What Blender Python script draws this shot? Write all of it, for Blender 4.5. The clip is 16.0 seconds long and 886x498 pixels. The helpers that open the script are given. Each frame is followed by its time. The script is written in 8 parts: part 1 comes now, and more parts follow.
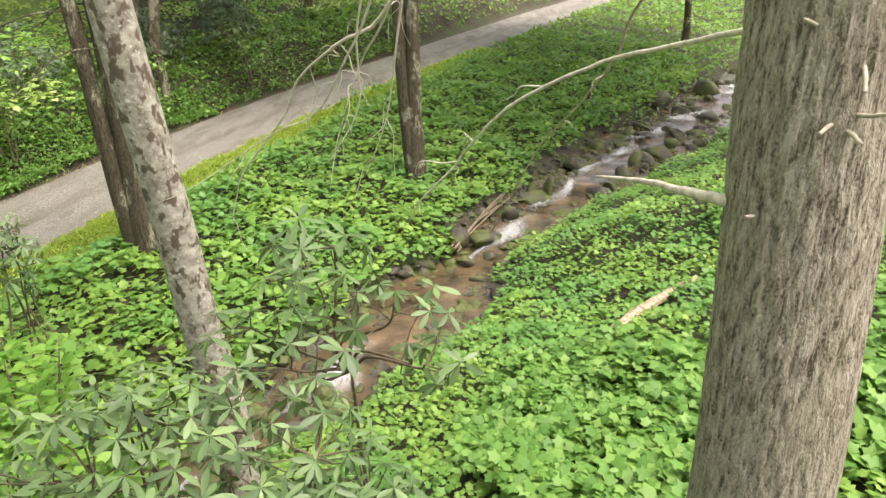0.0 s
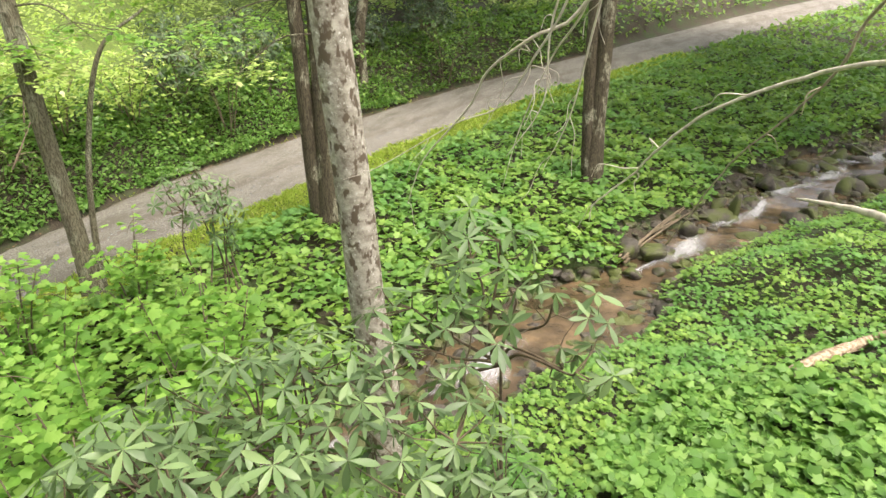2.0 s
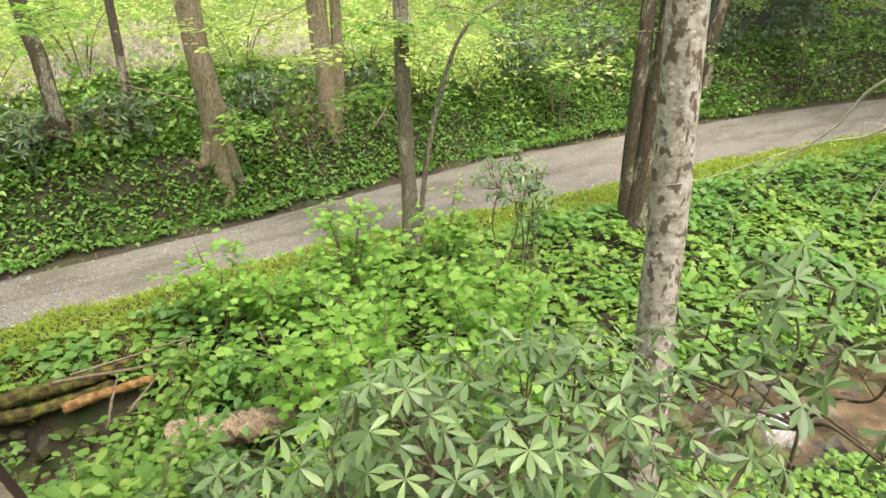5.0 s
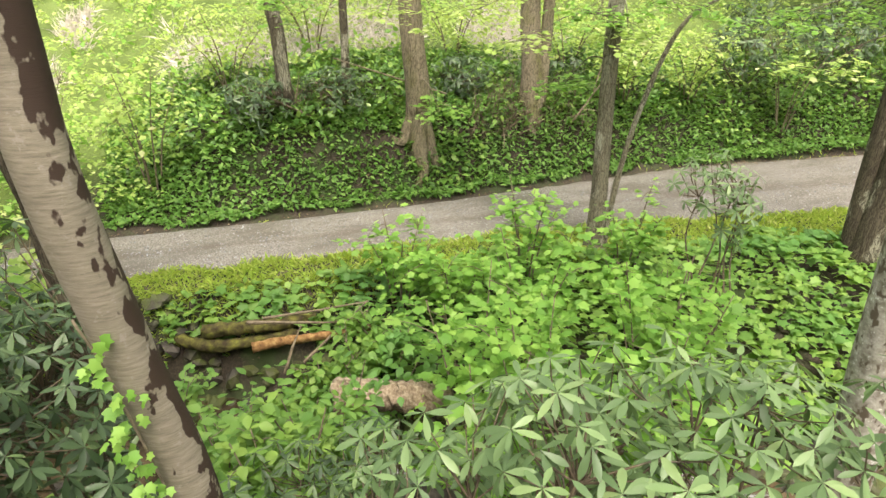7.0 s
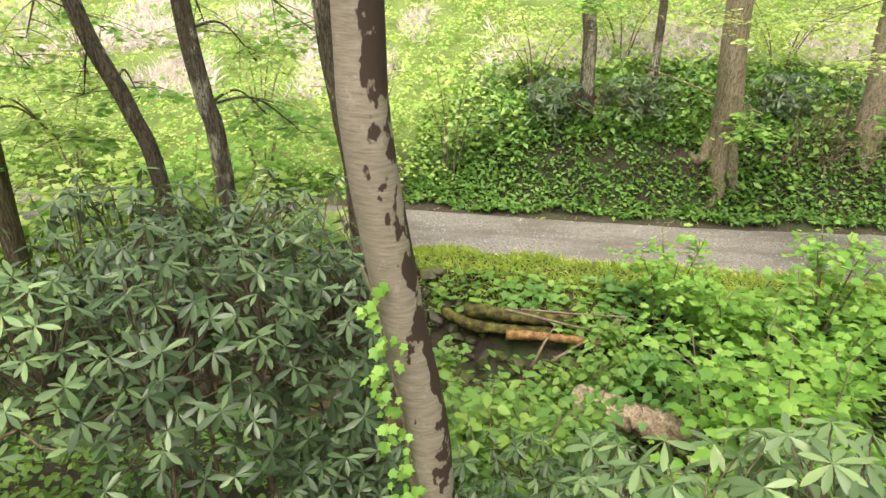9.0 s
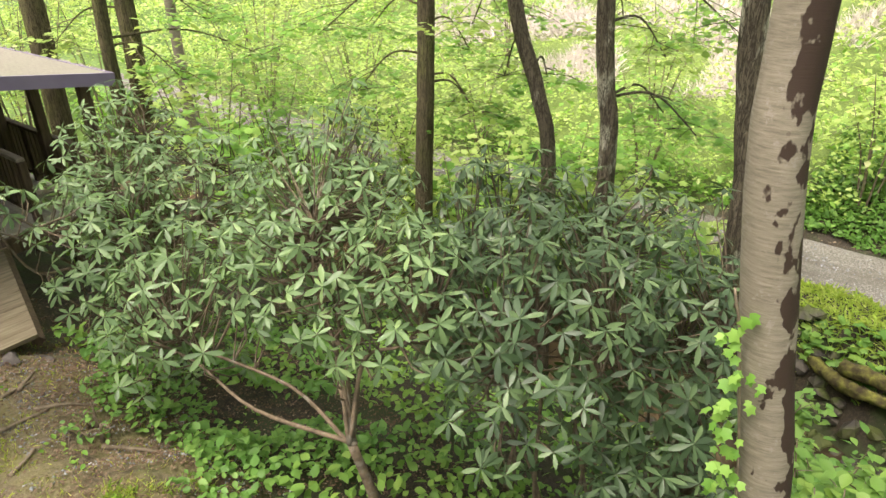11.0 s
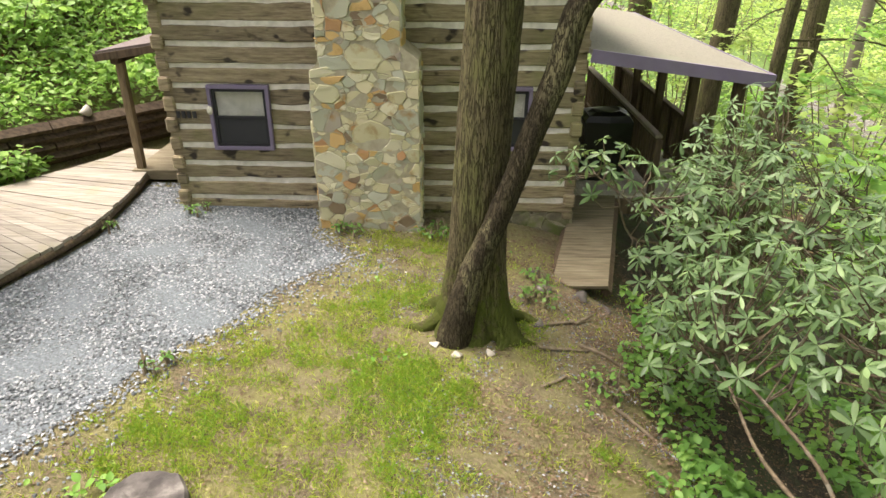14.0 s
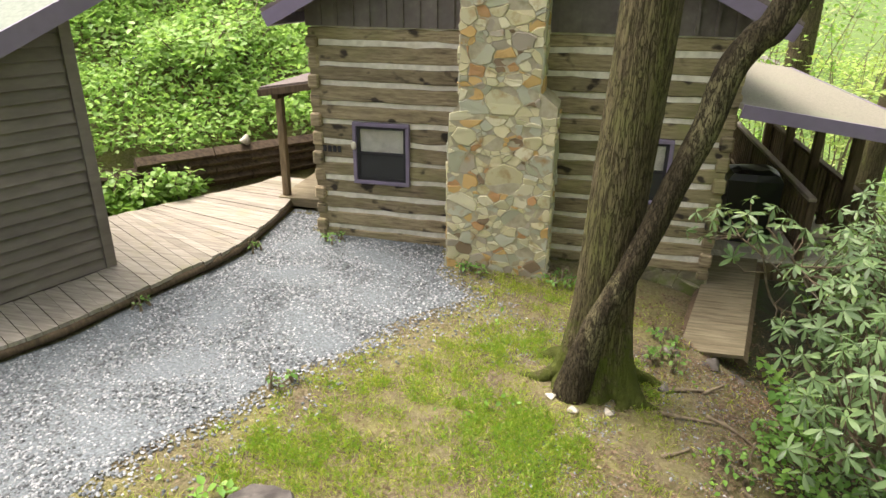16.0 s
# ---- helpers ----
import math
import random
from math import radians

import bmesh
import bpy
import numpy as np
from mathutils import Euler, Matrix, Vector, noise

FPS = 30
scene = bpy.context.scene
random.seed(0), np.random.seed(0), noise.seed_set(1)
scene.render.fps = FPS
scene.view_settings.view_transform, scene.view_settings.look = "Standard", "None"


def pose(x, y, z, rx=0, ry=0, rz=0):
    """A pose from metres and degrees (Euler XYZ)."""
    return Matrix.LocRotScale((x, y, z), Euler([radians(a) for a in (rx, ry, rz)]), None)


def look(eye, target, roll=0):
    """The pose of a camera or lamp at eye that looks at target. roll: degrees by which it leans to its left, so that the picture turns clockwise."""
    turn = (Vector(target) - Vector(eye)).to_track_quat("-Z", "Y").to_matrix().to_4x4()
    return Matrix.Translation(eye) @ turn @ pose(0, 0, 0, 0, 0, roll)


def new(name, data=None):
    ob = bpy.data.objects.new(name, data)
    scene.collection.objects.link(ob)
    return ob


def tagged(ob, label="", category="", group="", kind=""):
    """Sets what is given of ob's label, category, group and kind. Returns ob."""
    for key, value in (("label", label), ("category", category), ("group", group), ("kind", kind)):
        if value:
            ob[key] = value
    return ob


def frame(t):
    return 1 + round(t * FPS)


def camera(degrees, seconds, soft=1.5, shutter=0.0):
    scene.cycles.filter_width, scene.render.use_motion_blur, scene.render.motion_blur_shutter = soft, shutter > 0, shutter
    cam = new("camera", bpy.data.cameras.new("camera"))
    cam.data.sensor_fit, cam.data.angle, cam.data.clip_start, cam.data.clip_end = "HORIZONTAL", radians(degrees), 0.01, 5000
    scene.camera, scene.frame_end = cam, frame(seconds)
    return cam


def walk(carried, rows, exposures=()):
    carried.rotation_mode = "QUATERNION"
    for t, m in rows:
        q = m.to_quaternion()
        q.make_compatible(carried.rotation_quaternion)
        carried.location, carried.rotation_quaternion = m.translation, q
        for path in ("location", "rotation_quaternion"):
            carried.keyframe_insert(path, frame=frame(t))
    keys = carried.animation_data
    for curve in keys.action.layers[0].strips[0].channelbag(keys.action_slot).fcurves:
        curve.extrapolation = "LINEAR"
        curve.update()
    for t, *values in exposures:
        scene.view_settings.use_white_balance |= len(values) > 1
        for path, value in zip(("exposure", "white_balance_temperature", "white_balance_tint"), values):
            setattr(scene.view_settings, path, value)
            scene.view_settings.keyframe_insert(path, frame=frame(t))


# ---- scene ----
# ---- camera ----
cam = camera(69.3, 16.0)
PATH = [
    (0, (0.236, 0.192, 3.302), (0.383, -1.625, 2.48), -1.2),
    (0.5, (0.237, 0.191, 3.305), (0.501, -1.614, 2.484), -1.0),
    (1, (0.234, 0.182, 3.294), (0.623, -1.6, 2.473), -0.7),
    (1.5, (0.24, 0.183, 3.293), (0.752, -1.567, 2.472), -0.5),
    (2, (0.247, 0.18, 3.284), (0.889, -1.527, 2.463), -0.3),
    (2.5, (0.256, 0.175, 3.285), (1.022, -1.479, 2.463), -0.1),
    (3, (0.279, 0.171, 3.274), (1.165, -1.422, 2.452), 0.2),
    (3.5, (0.286, 0.172, 3.272), (1.288, -1.35, 2.448), 0.4),
    (4, (0.29, 0.171, 3.266), (1.402, -1.272, 2.44), 0.6),
    (4.5, (0.301, 0.16, 3.263), (1.547, -1.165, 2.431), 0.8),
    (5, (0.316, 0.15, 3.254), (1.687, -1.042, 2.418), 1.0),
    (5.2, (0.32, 0.153, 3.247), (1.736, -0.985, 2.411), 1.1),
    (7.3, (0.43, -0.047, 3.117), (2.128, -0.665, 2.259), 1.1),
    (7.5, (0.422, -0.069, 3.105), (2.146, -0.619, 2.254), 0.8),
    (8, (0.408, -0.056, 3.091), (2.179, -0.424, 2.238), 0.8),
    (8.5, (0.41, -0.035, 3.083), (2.211, -0.182, 2.226), 1.1),
    (9, (0.42, -0.015, 3.07), (2.221, 0.088, 2.207), 1.3),
    (9.2, (0.423, -0.007, 3.065), (2.215, 0.197, 2.2), 1.4),
    (11.3, (0.385, 0.063, 3.103), (1.694, 1.287, 2.216), -0.4),
    (11.5, (0.396, 0.096, 3.076), (1.63, 1.399, 2.192), -0.3),
    (12, (0.388, 0.134, 3.051), (1.412, 1.61, 2.172), -0.2),
    (12.5, (0.383, 0.157, 3.045), (1.175, 1.77, 2.166), -0.1),
    (13, (0.386, 0.167, 3.053), (0.942, 1.874, 2.172), 0.0),
    (13.5, (0.39, 0.176, 3.05), (0.672, 1.95, 2.171), 0.2),
    (14, (0.397, 0.191, 3.06), (0.364, 1.986, 2.178), 0.4),
    (14.5, (0.347, 0.206, 3.046), (0.019, 1.97, 2.163), 0.7),
    (15, (0.337, 0.196, 3.045), (-0.056, 1.947, 2.162), 0.8),
    (15.5, (0.345, 0.193, 3.057), (-0.054, 1.966, 2.222), 0.8),
    (16, (0.347, 0.205, 3.065), (-0.062, 2.007, 2.299), 0.8),
]
walk(cam, [(t, look(eye, target, roll)) for t, eye, target, roll in PATH], [(0, 2.03, 6950, 17), (16, 2.03, 6950, 17)])

# ---- light: bright overcast day ----
SUN_EL, SUN_AZ = radians(68), radians(285)      # azimuth clockwise from +y
world = bpy.data.worlds.new("sky")
scene.world = world
world.use_nodes = True
wn = world.node_tree.nodes
sky = wn.new("ShaderNodeTexSky")
sky.sky_type, sky.sun_disc = "NISHITA", False
sky.sun_elevation, sky.sun_rotation = SUN_EL, SUN_AZ
sky.air_density, sky.dust_density, sky.ozone_density = 0.8, 4.0, 1.0
wn["Background"].inputs["Strength"].default_value = 0.13
cloud = wn.new("ShaderNodeHueSaturation")        # thin cloud greys the sky
cloud.inputs["Saturation"].default_value = 0.35
world.node_tree.links.new(sky.outputs[0], cloud.inputs["Color"])
world.node_tree.links.new(cloud.outputs[0], wn["Background"].inputs["Color"])
sun = new("sun", bpy.data.lights.new("sun", "SUN"))
sun.data.energy, sun.data.angle, sun.data.color = 1.4, radians(35), (1.0, 0.95, 0.86)
sun_way = Vector((math.sin(SUN_AZ) * math.cos(SUN_EL), math.cos(SUN_AZ) * math.cos(SUN_EL), math.sin(SUN_EL)))
sun.matrix_world = look(sun_way * 60, (0, 0, 0))

# ---- materials ----
RNG = np.random.default_rng(7)


def material(name):
    m = bpy.data.materials.new(name)
    m.use_nodes = True
    nt = m.node_tree
    return m, nt, nt.nodes["Principled BSDF"]


def ramp_node(nt, stops):
    r = nt.nodes.new("ShaderNodeValToRGB")
    els = r.color_ramp.elements
    while len(els) < len(stops):
        els.new(0.5)
    for e, (p, c) in zip(els, stops):
        e.position, e.color = p, (*c, 1)
    return r


def coords(nt, stretch, kind="Object"):
    tc = nt.nodes.new("ShaderNodeTexCoord")
    mp = nt.nodes.new("ShaderNodeMapping")
    mp.inputs["Scale"].default_value = stretch
    nt.links.new(tc.outputs[kind], mp.inputs["Vector"])
    return mp.outputs["Vector"]


def noise_node(nt, vec, scale, detail=6.0, rough=0.6, distort=0.0):
    n = nt.nodes.new("ShaderNodeTexNoise")
    n.inputs["Scale"].default_value = scale
    n.inputs["Detail"].default_value = detail
    n.inputs["Roughness"].default_value = rough
    n.inputs["Distortion"].default_value = distort
    nt.links.new(vec, n.inputs["Vector"])
    return n.outputs["Fac"]


def mix_color(nt, fac, a, b, mode="MIX"):
    x = nt.nodes.new("ShaderNodeMix")
    x.data_type, x.blend_type = "RGBA", mode
    for sock, v in ((x.inputs[0], fac), (x.inputs[6], a), (x.inputs[7], b)):
        if isinstance(v, (int, float)):
            sock.default_value = v
        elif isinstance(v, tuple):
            sock.default_value = (*v, 1)
        else:
            nt.links.new(v, sock)
    return x.outputs[2]


def threshold(nt, value, lo, hi):
    m = nt.nodes.new("ShaderNodeMapRange")
    m.inputs["From Min"].default_value, m.inputs["From Max"].default_value = lo, hi
    nt.links.new(value, m.inputs["Value"])
    return m.outputs["Result"]


def bump(nt, bsdf, height, strength, distance):
    b = nt.nodes.new("ShaderNodeBump")
    b.inputs["Strength"].default_value, b.inputs["Distance"].default_value = strength, distance
    nt.links.new(height, b.inputs["Height"])
    nt.links.new(b.outputs["Normal"], bsdf.inputs["Normal"])


def surface(name, stops, scale, rough=0.8, relief=0.3, depth=0.01, stretch=(1, 1, 1), patch=None, patch_scale=1.5, patch_at=(0.55, 0.65), random=0.0, kind="Object"):
    """A grainy surface: colour stops along fine noise, an optional second colour in large patches, brightness varied by object."""
    m, nt, b = material(name)
    v = coords(nt, stretch, kind)
    n = noise_node(nt, v, scale)
    r = ramp_node(nt, stops)
    nt.links.new(n, r.inputs["Fac"])
    col = r.outputs["Color"]
    if patch:
        pn = noise_node(nt, coords(nt, (1, 1, 1), kind), patch_scale, 5, 0.6)
        col = mix_color(nt, threshold(nt, pn, *patch_at), col, patch)
    if random:
        oi = nt.nodes.new("ShaderNodeObjectInfo")
        hsv = nt.nodes.new("ShaderNodeHueSaturation")
        nt.links.new(threshold_range(nt, oi.outputs["Random"], 1 - random, 1 + random), hsv.inputs["Value"])
        nt.links.new(col, hsv.inputs["Color"])
        col = hsv.outputs["Color"]
    nt.links.new(col, b.inputs["Base Color"])
    b.inputs["Roughness"].default_value = rough
    b.inputs["Specular IOR Level"].default_value = 0.25 if rough > 0.75 else 0.5
    bump(nt, b, n, relief, depth)
    return m


def threshold_range(nt, value, lo, hi):
    m = nt.nodes.new("ShaderNodeMapRange")
    m.inputs["To Min"].default_value, m.inputs["To Max"].default_value = lo, hi
    nt.links.new(value, m.inputs["Value"])
    return m.outputs["Result"]


def leaf_material(name, stops, through_col, share=0.35, rough=0.45, patch=None, patch_scale=0.7):
    """Leaves: each one its own green, light passing through the blade."""
    m, nt, b = material(name)
    g = nt.nodes.new("ShaderNodeNewGeometry")
    r = ramp_node(nt, stops)
    nt.links.new(g.outputs["Random Per Island"], r.inputs["Fac"])
    col = r.outputs["Color"]
    if patch:
        pn = noise_node(nt, coords(nt, (1, 1, 1)), patch_scale, 3, 0.5)
        col = mix_color(nt, threshold(nt, pn, 0.42, 0.62), col, patch)
    nt.links.new(col, b.inputs["Base Color"])
    b.inputs["Roughness"].default_value = rough
    b.inputs["Specular IOR Level"].default_value = 0.32
    t = nt.nodes.new("ShaderNodeBsdfTranslucent")
    nt.links.new(mix_color(nt, 0.6, col, through_col), t.inputs["Color"])
    x = nt.nodes.new("ShaderNodeMixShader")
    x.inputs[0].default_value = share
    nt.links.new(b.outputs[0], x.inputs[1])
    nt.links.new(t.outputs[0], x.inputs[2])
    nt.links.new(x.outputs[0], nt.nodes["Material Output"].inputs["Surface"])
    return m


def plain(name, colour, rough=0.6, metal=0.0):
    m, nt, b = material(name)
    n = noise_node(nt, coords(nt, (1, 1, 1)), 9, 5)
    dark = tuple(c * 0.75 for c in colour)
    nt.links.new(mix_color(nt, n, dark, colour), b.inputs["Base Color"])
    b.inputs["Roughness"].default_value, b.inputs["Metallic"].default_value = rough, metal
    bump(nt, b, n, 0.15, 0.003)
    return m


LEAF_HERB = leaf_material("herb leaf", [(0, (0.085, 0.19, 0.035)), (0.5, (0.15, 0.283, 0.053)), (1, (0.24, 0.375, 0.078))], (0.31, 0.49, 0.065), 0.4, 0.48, patch=(0.1, 0.24, 0.055))
LEAF_BRIGHT = leaf_material("bright leaf", [(0, (0.1, 0.24, 0.035)), (0.5, (0.17, 0.345, 0.055)), (1, (0.27, 0.45, 0.09))], (0.32, 0.56, 0.08), 0.42, 0.5)
# yellow-green leaf; the open hillside's sunlight is put into its colour
LEAF_YELLOW = leaf_material("yellow-green leaf brightened as in sun", [(0, (0.18, 0.3, 0.065)), (0.55, (0.33, 0.47, 0.115)), (0.93, (0.48, 0.59, 0.2)), (1, (0.58, 0.58, 0.32))], (0.52, 0.66, 0.13), 0.46, 0.55)
LEAF_IVY = leaf_material("bank leaf", [(0, (0.045, 0.12, 0.022)), (0.6, (0.11, 0.235, 0.042)), (1, (0.26, 0.4, 0.085))], (0.25, 0.42, 0.05), 0.28, 0.38)
LEAF_RHODO = leaf_material("rhododendron leaf", [(0, (0.07, 0.122, 0.05)), (0.45, (0.11, 0.18, 0.073)), (0.85, (0.15, 0.235, 0.094)), (1, (0.21, 0.3, 0.12))], (0.24, 0.38, 0.08), 0.22, 0.38)
# copy of the rhododendron leaf with the trees' shade put into its colour
LEAF_RHODO_SHADED = leaf_material("rhododendron leaf darkened for shade", [(0, (0.028, 0.052, 0.022)), (0.6, (0.054, 0.095, 0.04)), (1, (0.11, 0.17, 0.068))], (0.16, 0.27, 0.05), 0.17, 0.4)
LEAF_BROAD = leaf_material("broad herb leaf", [(0, (0.075, 0.18, 0.034)), (0.5, (0.12, 0.255, 0.05)), (1, (0.19, 0.335, 0.075))], (0.24, 0.45, 0.08), 0.4, 0.5)
LEAF_HILL = leaf_material("hillside leaf", [(0, (0.13, 0.26, 0.055)), (0.5, (0.235, 0.41, 0.09)), (1, (0.38, 0.55, 0.17))], (0.38, 0.6, 0.12), 0.42, 0.45)
LEAF_TURF = leaf_material("fresh turf blade", [(0, (0.13, 0.26, 0.03)), (0.6, (0.22, 0.38, 0.045)), (1, (0.34, 0.46, 0.08))], (0.3, 0.5, 0.04), 0.38, 0.6)
LEAF_GRASS = leaf_material("grass blade", [(0, (0.2, 0.33, 0.045)), (0.6, (0.31, 0.44, 0.07)), (1, (0.46, 0.5, 0.15))], (0.55, 0.65, 0.08), 0.45, 0.6)
LEAF_LAWN = leaf_material("lawn blade", [(0, (0.19, 0.29, 0.025)), (0.5, (0.32, 0.42, 0.045)), (0.8, (0.45, 0.49, 0.09)), (1, (0.55, 0.46, 0.22))], (0.36, 0.5, 0.04), 0.35, 0.6)
LEAF_DRY = leaf_material("dry leaf", [(0, (0.07, 0.043, 0.025)), (0.6, (0.14, 0.093, 0.055)), (0.94, (0.21, 0.15, 0.095)), (1, (0.32, 0.255, 0.175))], (0.25, 0.15, 0.08), 0.1, 0.8)
BLOSSOM_RED = plain("red petals", (0.5, 0.05, 0.06), 0.6)
BLOSSOM_BLUE = plain("blue petals", (0.25, 0.25, 0.6), 0.6)


def plated_bark(name, dark, mid, light, scale, stretch=0.08, moss=None, moss_at=(0.5, 0.8), depth=0.02, foot=None, width=0.05):
    """Bark in long ridges parted by thin cracks that come and go."""
    m, nt, b = material(name)

    def cracks(size, long):
        n = noise_node(nt, coords(nt, (1, 1, long)), size, 3, 0.5, 0.5)
        off = nt.nodes.new("ShaderNodeMath")
        off.operation, off.inputs[1].default_value = "SUBTRACT", 0.5
        nt.links.new(n, off.inputs[0])
        far = nt.nodes.new("ShaderNodeMath")
        far.operation = "ABSOLUTE"
        nt.links.new(off.outputs[0], far.inputs[0])
        return threshold(nt, far.outputs[0], 0.0, width)

    least = nt.nodes.new("ShaderNodeMath")
    least.operation = "MINIMUM"
    nt.links.new(cracks(scale * 0.6, stretch * 1.2), least.inputs[0])
    nt.links.new(cracks(scale, stretch * 2.5), least.inputs[1])
    crack = least.outputs[0]
    gaps = noise_node(nt, coords(nt, (1, 1, 0.3)), scale * 0.9, 3, 0.6)
    fill = nt.nodes.new("ShaderNodeMath")
    fill.operation = "MAXIMUM"
    nt.links.new(crack, fill.inputs[0])
    nt.links.new(threshold(nt, gaps, 0.55, 0.75), fill.inputs[1])
    fine = noise_node(nt, coords(nt, (1, 1, 0.45)), scale * 3, 8, 0.75)
    big = noise_node(nt, coords(nt, (1, 1, 0.5)), 3.0, 4, 0.6)
    plate = mix_color(nt, threshold(nt, fine, 0.3, 0.7), mid, light)
    if moss:
        plate = mix_color(nt, threshold(nt, big, *moss_at), plate, moss)
    col = mix_color(nt, fill.outputs[0], dark, plate)
    if foot:
        # moss climbing the lowest part
        sep = nt.nodes.new("ShaderNodeSeparateXYZ")
        nt.links.new(coords(nt, (1, 1, 1)), sep.inputs[0])
        high = nt.nodes.new("ShaderNodeMath")
        nt.links.new(sep.outputs["Z"], high.inputs[0])
        nt.links.new(threshold_range(nt, noise_node(nt, coords(nt, (1, 1, 0.6)), 5, 6, 0.7), -1.7, 1.7), high.inputs[1])
        col = mix_color(nt, threshold(nt, high.outputs[0], 0.45, 0.1), col, foot)
    nt.links.new(col, b.inputs["Base Color"])
    b.inputs["Roughness"].default_value = 0.92
    b.inputs["Specular IOR Level"].default_value = 0.15
    h = nt.nodes.new("ShaderNodeMath")
    h.operation = "MULTIPLY_ADD"
    h.inputs[1].default_value = 0.6
    nt.links.new(fine, h.inputs[0])
    nt.links.new(fill.outputs[0], h.inputs[2])
    bump(nt, b, h.outputs[0], 1.0, depth)
    return m




def furrowed_bark(name, stops, scale, depth):
    """Bark in narrow interlaced plates: long fissures, broken across by short ones."""
    m, nt, b = material(name)
    long = noise_node(nt, coords(nt, (1, 1, 0.2)), scale, 4, 0.55, 0.4)
    short = noise_node(nt, coords(nt, (1, 1, 0.6)), scale * 2.2, 4, 0.65, 0.2)
    both = nt.nodes.new("ShaderNodeMix")
    both.inputs[0].default_value = 0.4
    nt.links.new(long, both.inputs[2])
    nt.links.new(short, both.inputs[3])
    r = ramp_node(nt, stops)
    nt.links.new(both.outputs[0], r.inputs["Fac"])
    tone = noise_node(nt, coords(nt, (1, 1, 0.5)), 3.0, 4, 0.6)
    col = mix_color(nt, threshold_range(nt, threshold(nt, tone, 0.4, 0.7), 0.0, 0.35), r.outputs["Color"], (0.3, 0.29, 0.2))
    nt.links.new(col, b.inputs["Base Color"])
    b.inputs["Roughness"].default_value = 0.92
    b.inputs["Specular IOR Level"].default_value = 0.15
    bump(nt, b, both.outputs[0], 1.0, depth)
    return m


BARK_GREY = furrowed_bark("furrowed grey bark", [(0.4, (0.07, 0.058, 0.042)), (0.44, (0.2, 0.17, 0.132)), (0.51, (0.32, 0.283, 0.228)), (0.6, (0.47, 0.425, 0.355))], 48, 0.04)
STUB = surface("weathered broken wood", [(0.3, (0.28, 0.25, 0.2)), (0.6, (0.45, 0.41, 0.34))], 30, 0.9, 0.4, 0.004)
BARK_BROWN = plated_bark("brown ridged bark", (0.045, 0.036, 0.02), (0.095, 0.078, 0.045), (0.165, 0.138, 0.082), 46, 0.06, (0.12, 0.13, 0.042), (0.45, 0.75), 0.01)
BARK_ROOT = plated_bark("brown ridged bark with mossy foot", (0.039, 0.0312, 0.0156), (0.091, 0.0754, 0.0403), (0.163, 0.137, 0.0754), 46, 0.06, (0.13, 0.137, 0.0455), (0.45, 0.75), 0.012, (0.0845, 0.101, 0.0208))
BARK_DARK = plated_bark("dark lichened bark", (0.032, 0.026, 0.017), (0.07, 0.058, 0.038), (0.135, 0.117, 0.08), 40, 0.1, (0.3, 0.29, 0.21), (0.54, 0.6), 0.008)
BARK_LICHEN = plated_bark("grey-green lichened bark", (0.06, 0.052, 0.034), (0.135, 0.124, 0.082), (0.24, 0.225, 0.155), 38, 0.1, (0.3, 0.3, 0.22), (0.52, 0.62), 0.008)
BARK_BANK = plated_bark("grey-brown bark", (0.08, 0.065, 0.04), (0.18, 0.155, 0.1), (0.31, 0.27, 0.185), 36, 0.1, (0.17, 0.175, 0.06), (0.5, 0.75), 0.008)
TWIG = surface("pale dead wood", [(0.3, (0.36, 0.32, 0.26)), (0.6, (0.62, 0.57, 0.49))], 20, 0.85, 0.4, 0.004)
BRUSH = surface("tan dead brush", [(0.3, (0.42, 0.37, 0.33)), (0.6, (0.66, 0.6, 0.54))], 20, 0.9, 0.3, 0.004)
RHODO_STEM = surface("light brown stem", [(0.3, (0.055, 0.042, 0.027)), (0.65, (0.15, 0.115, 0.072))], 16, 0.85, 0.4, 0.004, patch=(0.15, 0.135, 0.1), patch_scale=9)
BOUGH = surface("grey-brown bough", [(0.3, (0.2, 0.165, 0.12)), (0.65, (0.38, 0.33, 0.25))], 20, 0.85, 0.4, 0.004)
TWIG_BROWN = surface("brown twig", [(0.3, (0.09, 0.07, 0.045)), (0.65, (0.21, 0.17, 0.115))], 20, 0.85, 0.4, 0.004)
ROTTEN = surface("rotten wood", [(0.3, (0.1, 0.07, 0.045)), (0.5, (0.27, 0.21, 0.14)), (0.7, (0.46, 0.39, 0.29))], 18, 0.9, 0.8, 0.02, (1, 1, 1))
ROT_RED = surface("orange rotting wood", [(0.3, (0.1, 0.05, 0.02)), (0.5, (0.22, 0.12, 0.045)), (0.7, (0.36, 0.24, 0.1))], 14, 0.9, 0.8, 0.02)
MOSSY = surface("mossy wood", [(0.35, (0.03, 0.022, 0.012)), (0.52, (0.075, 0.068, 0.02)), (0.7, (0.15, 0.155, 0.03))], 9, 0.95, 0.8, 0.02)


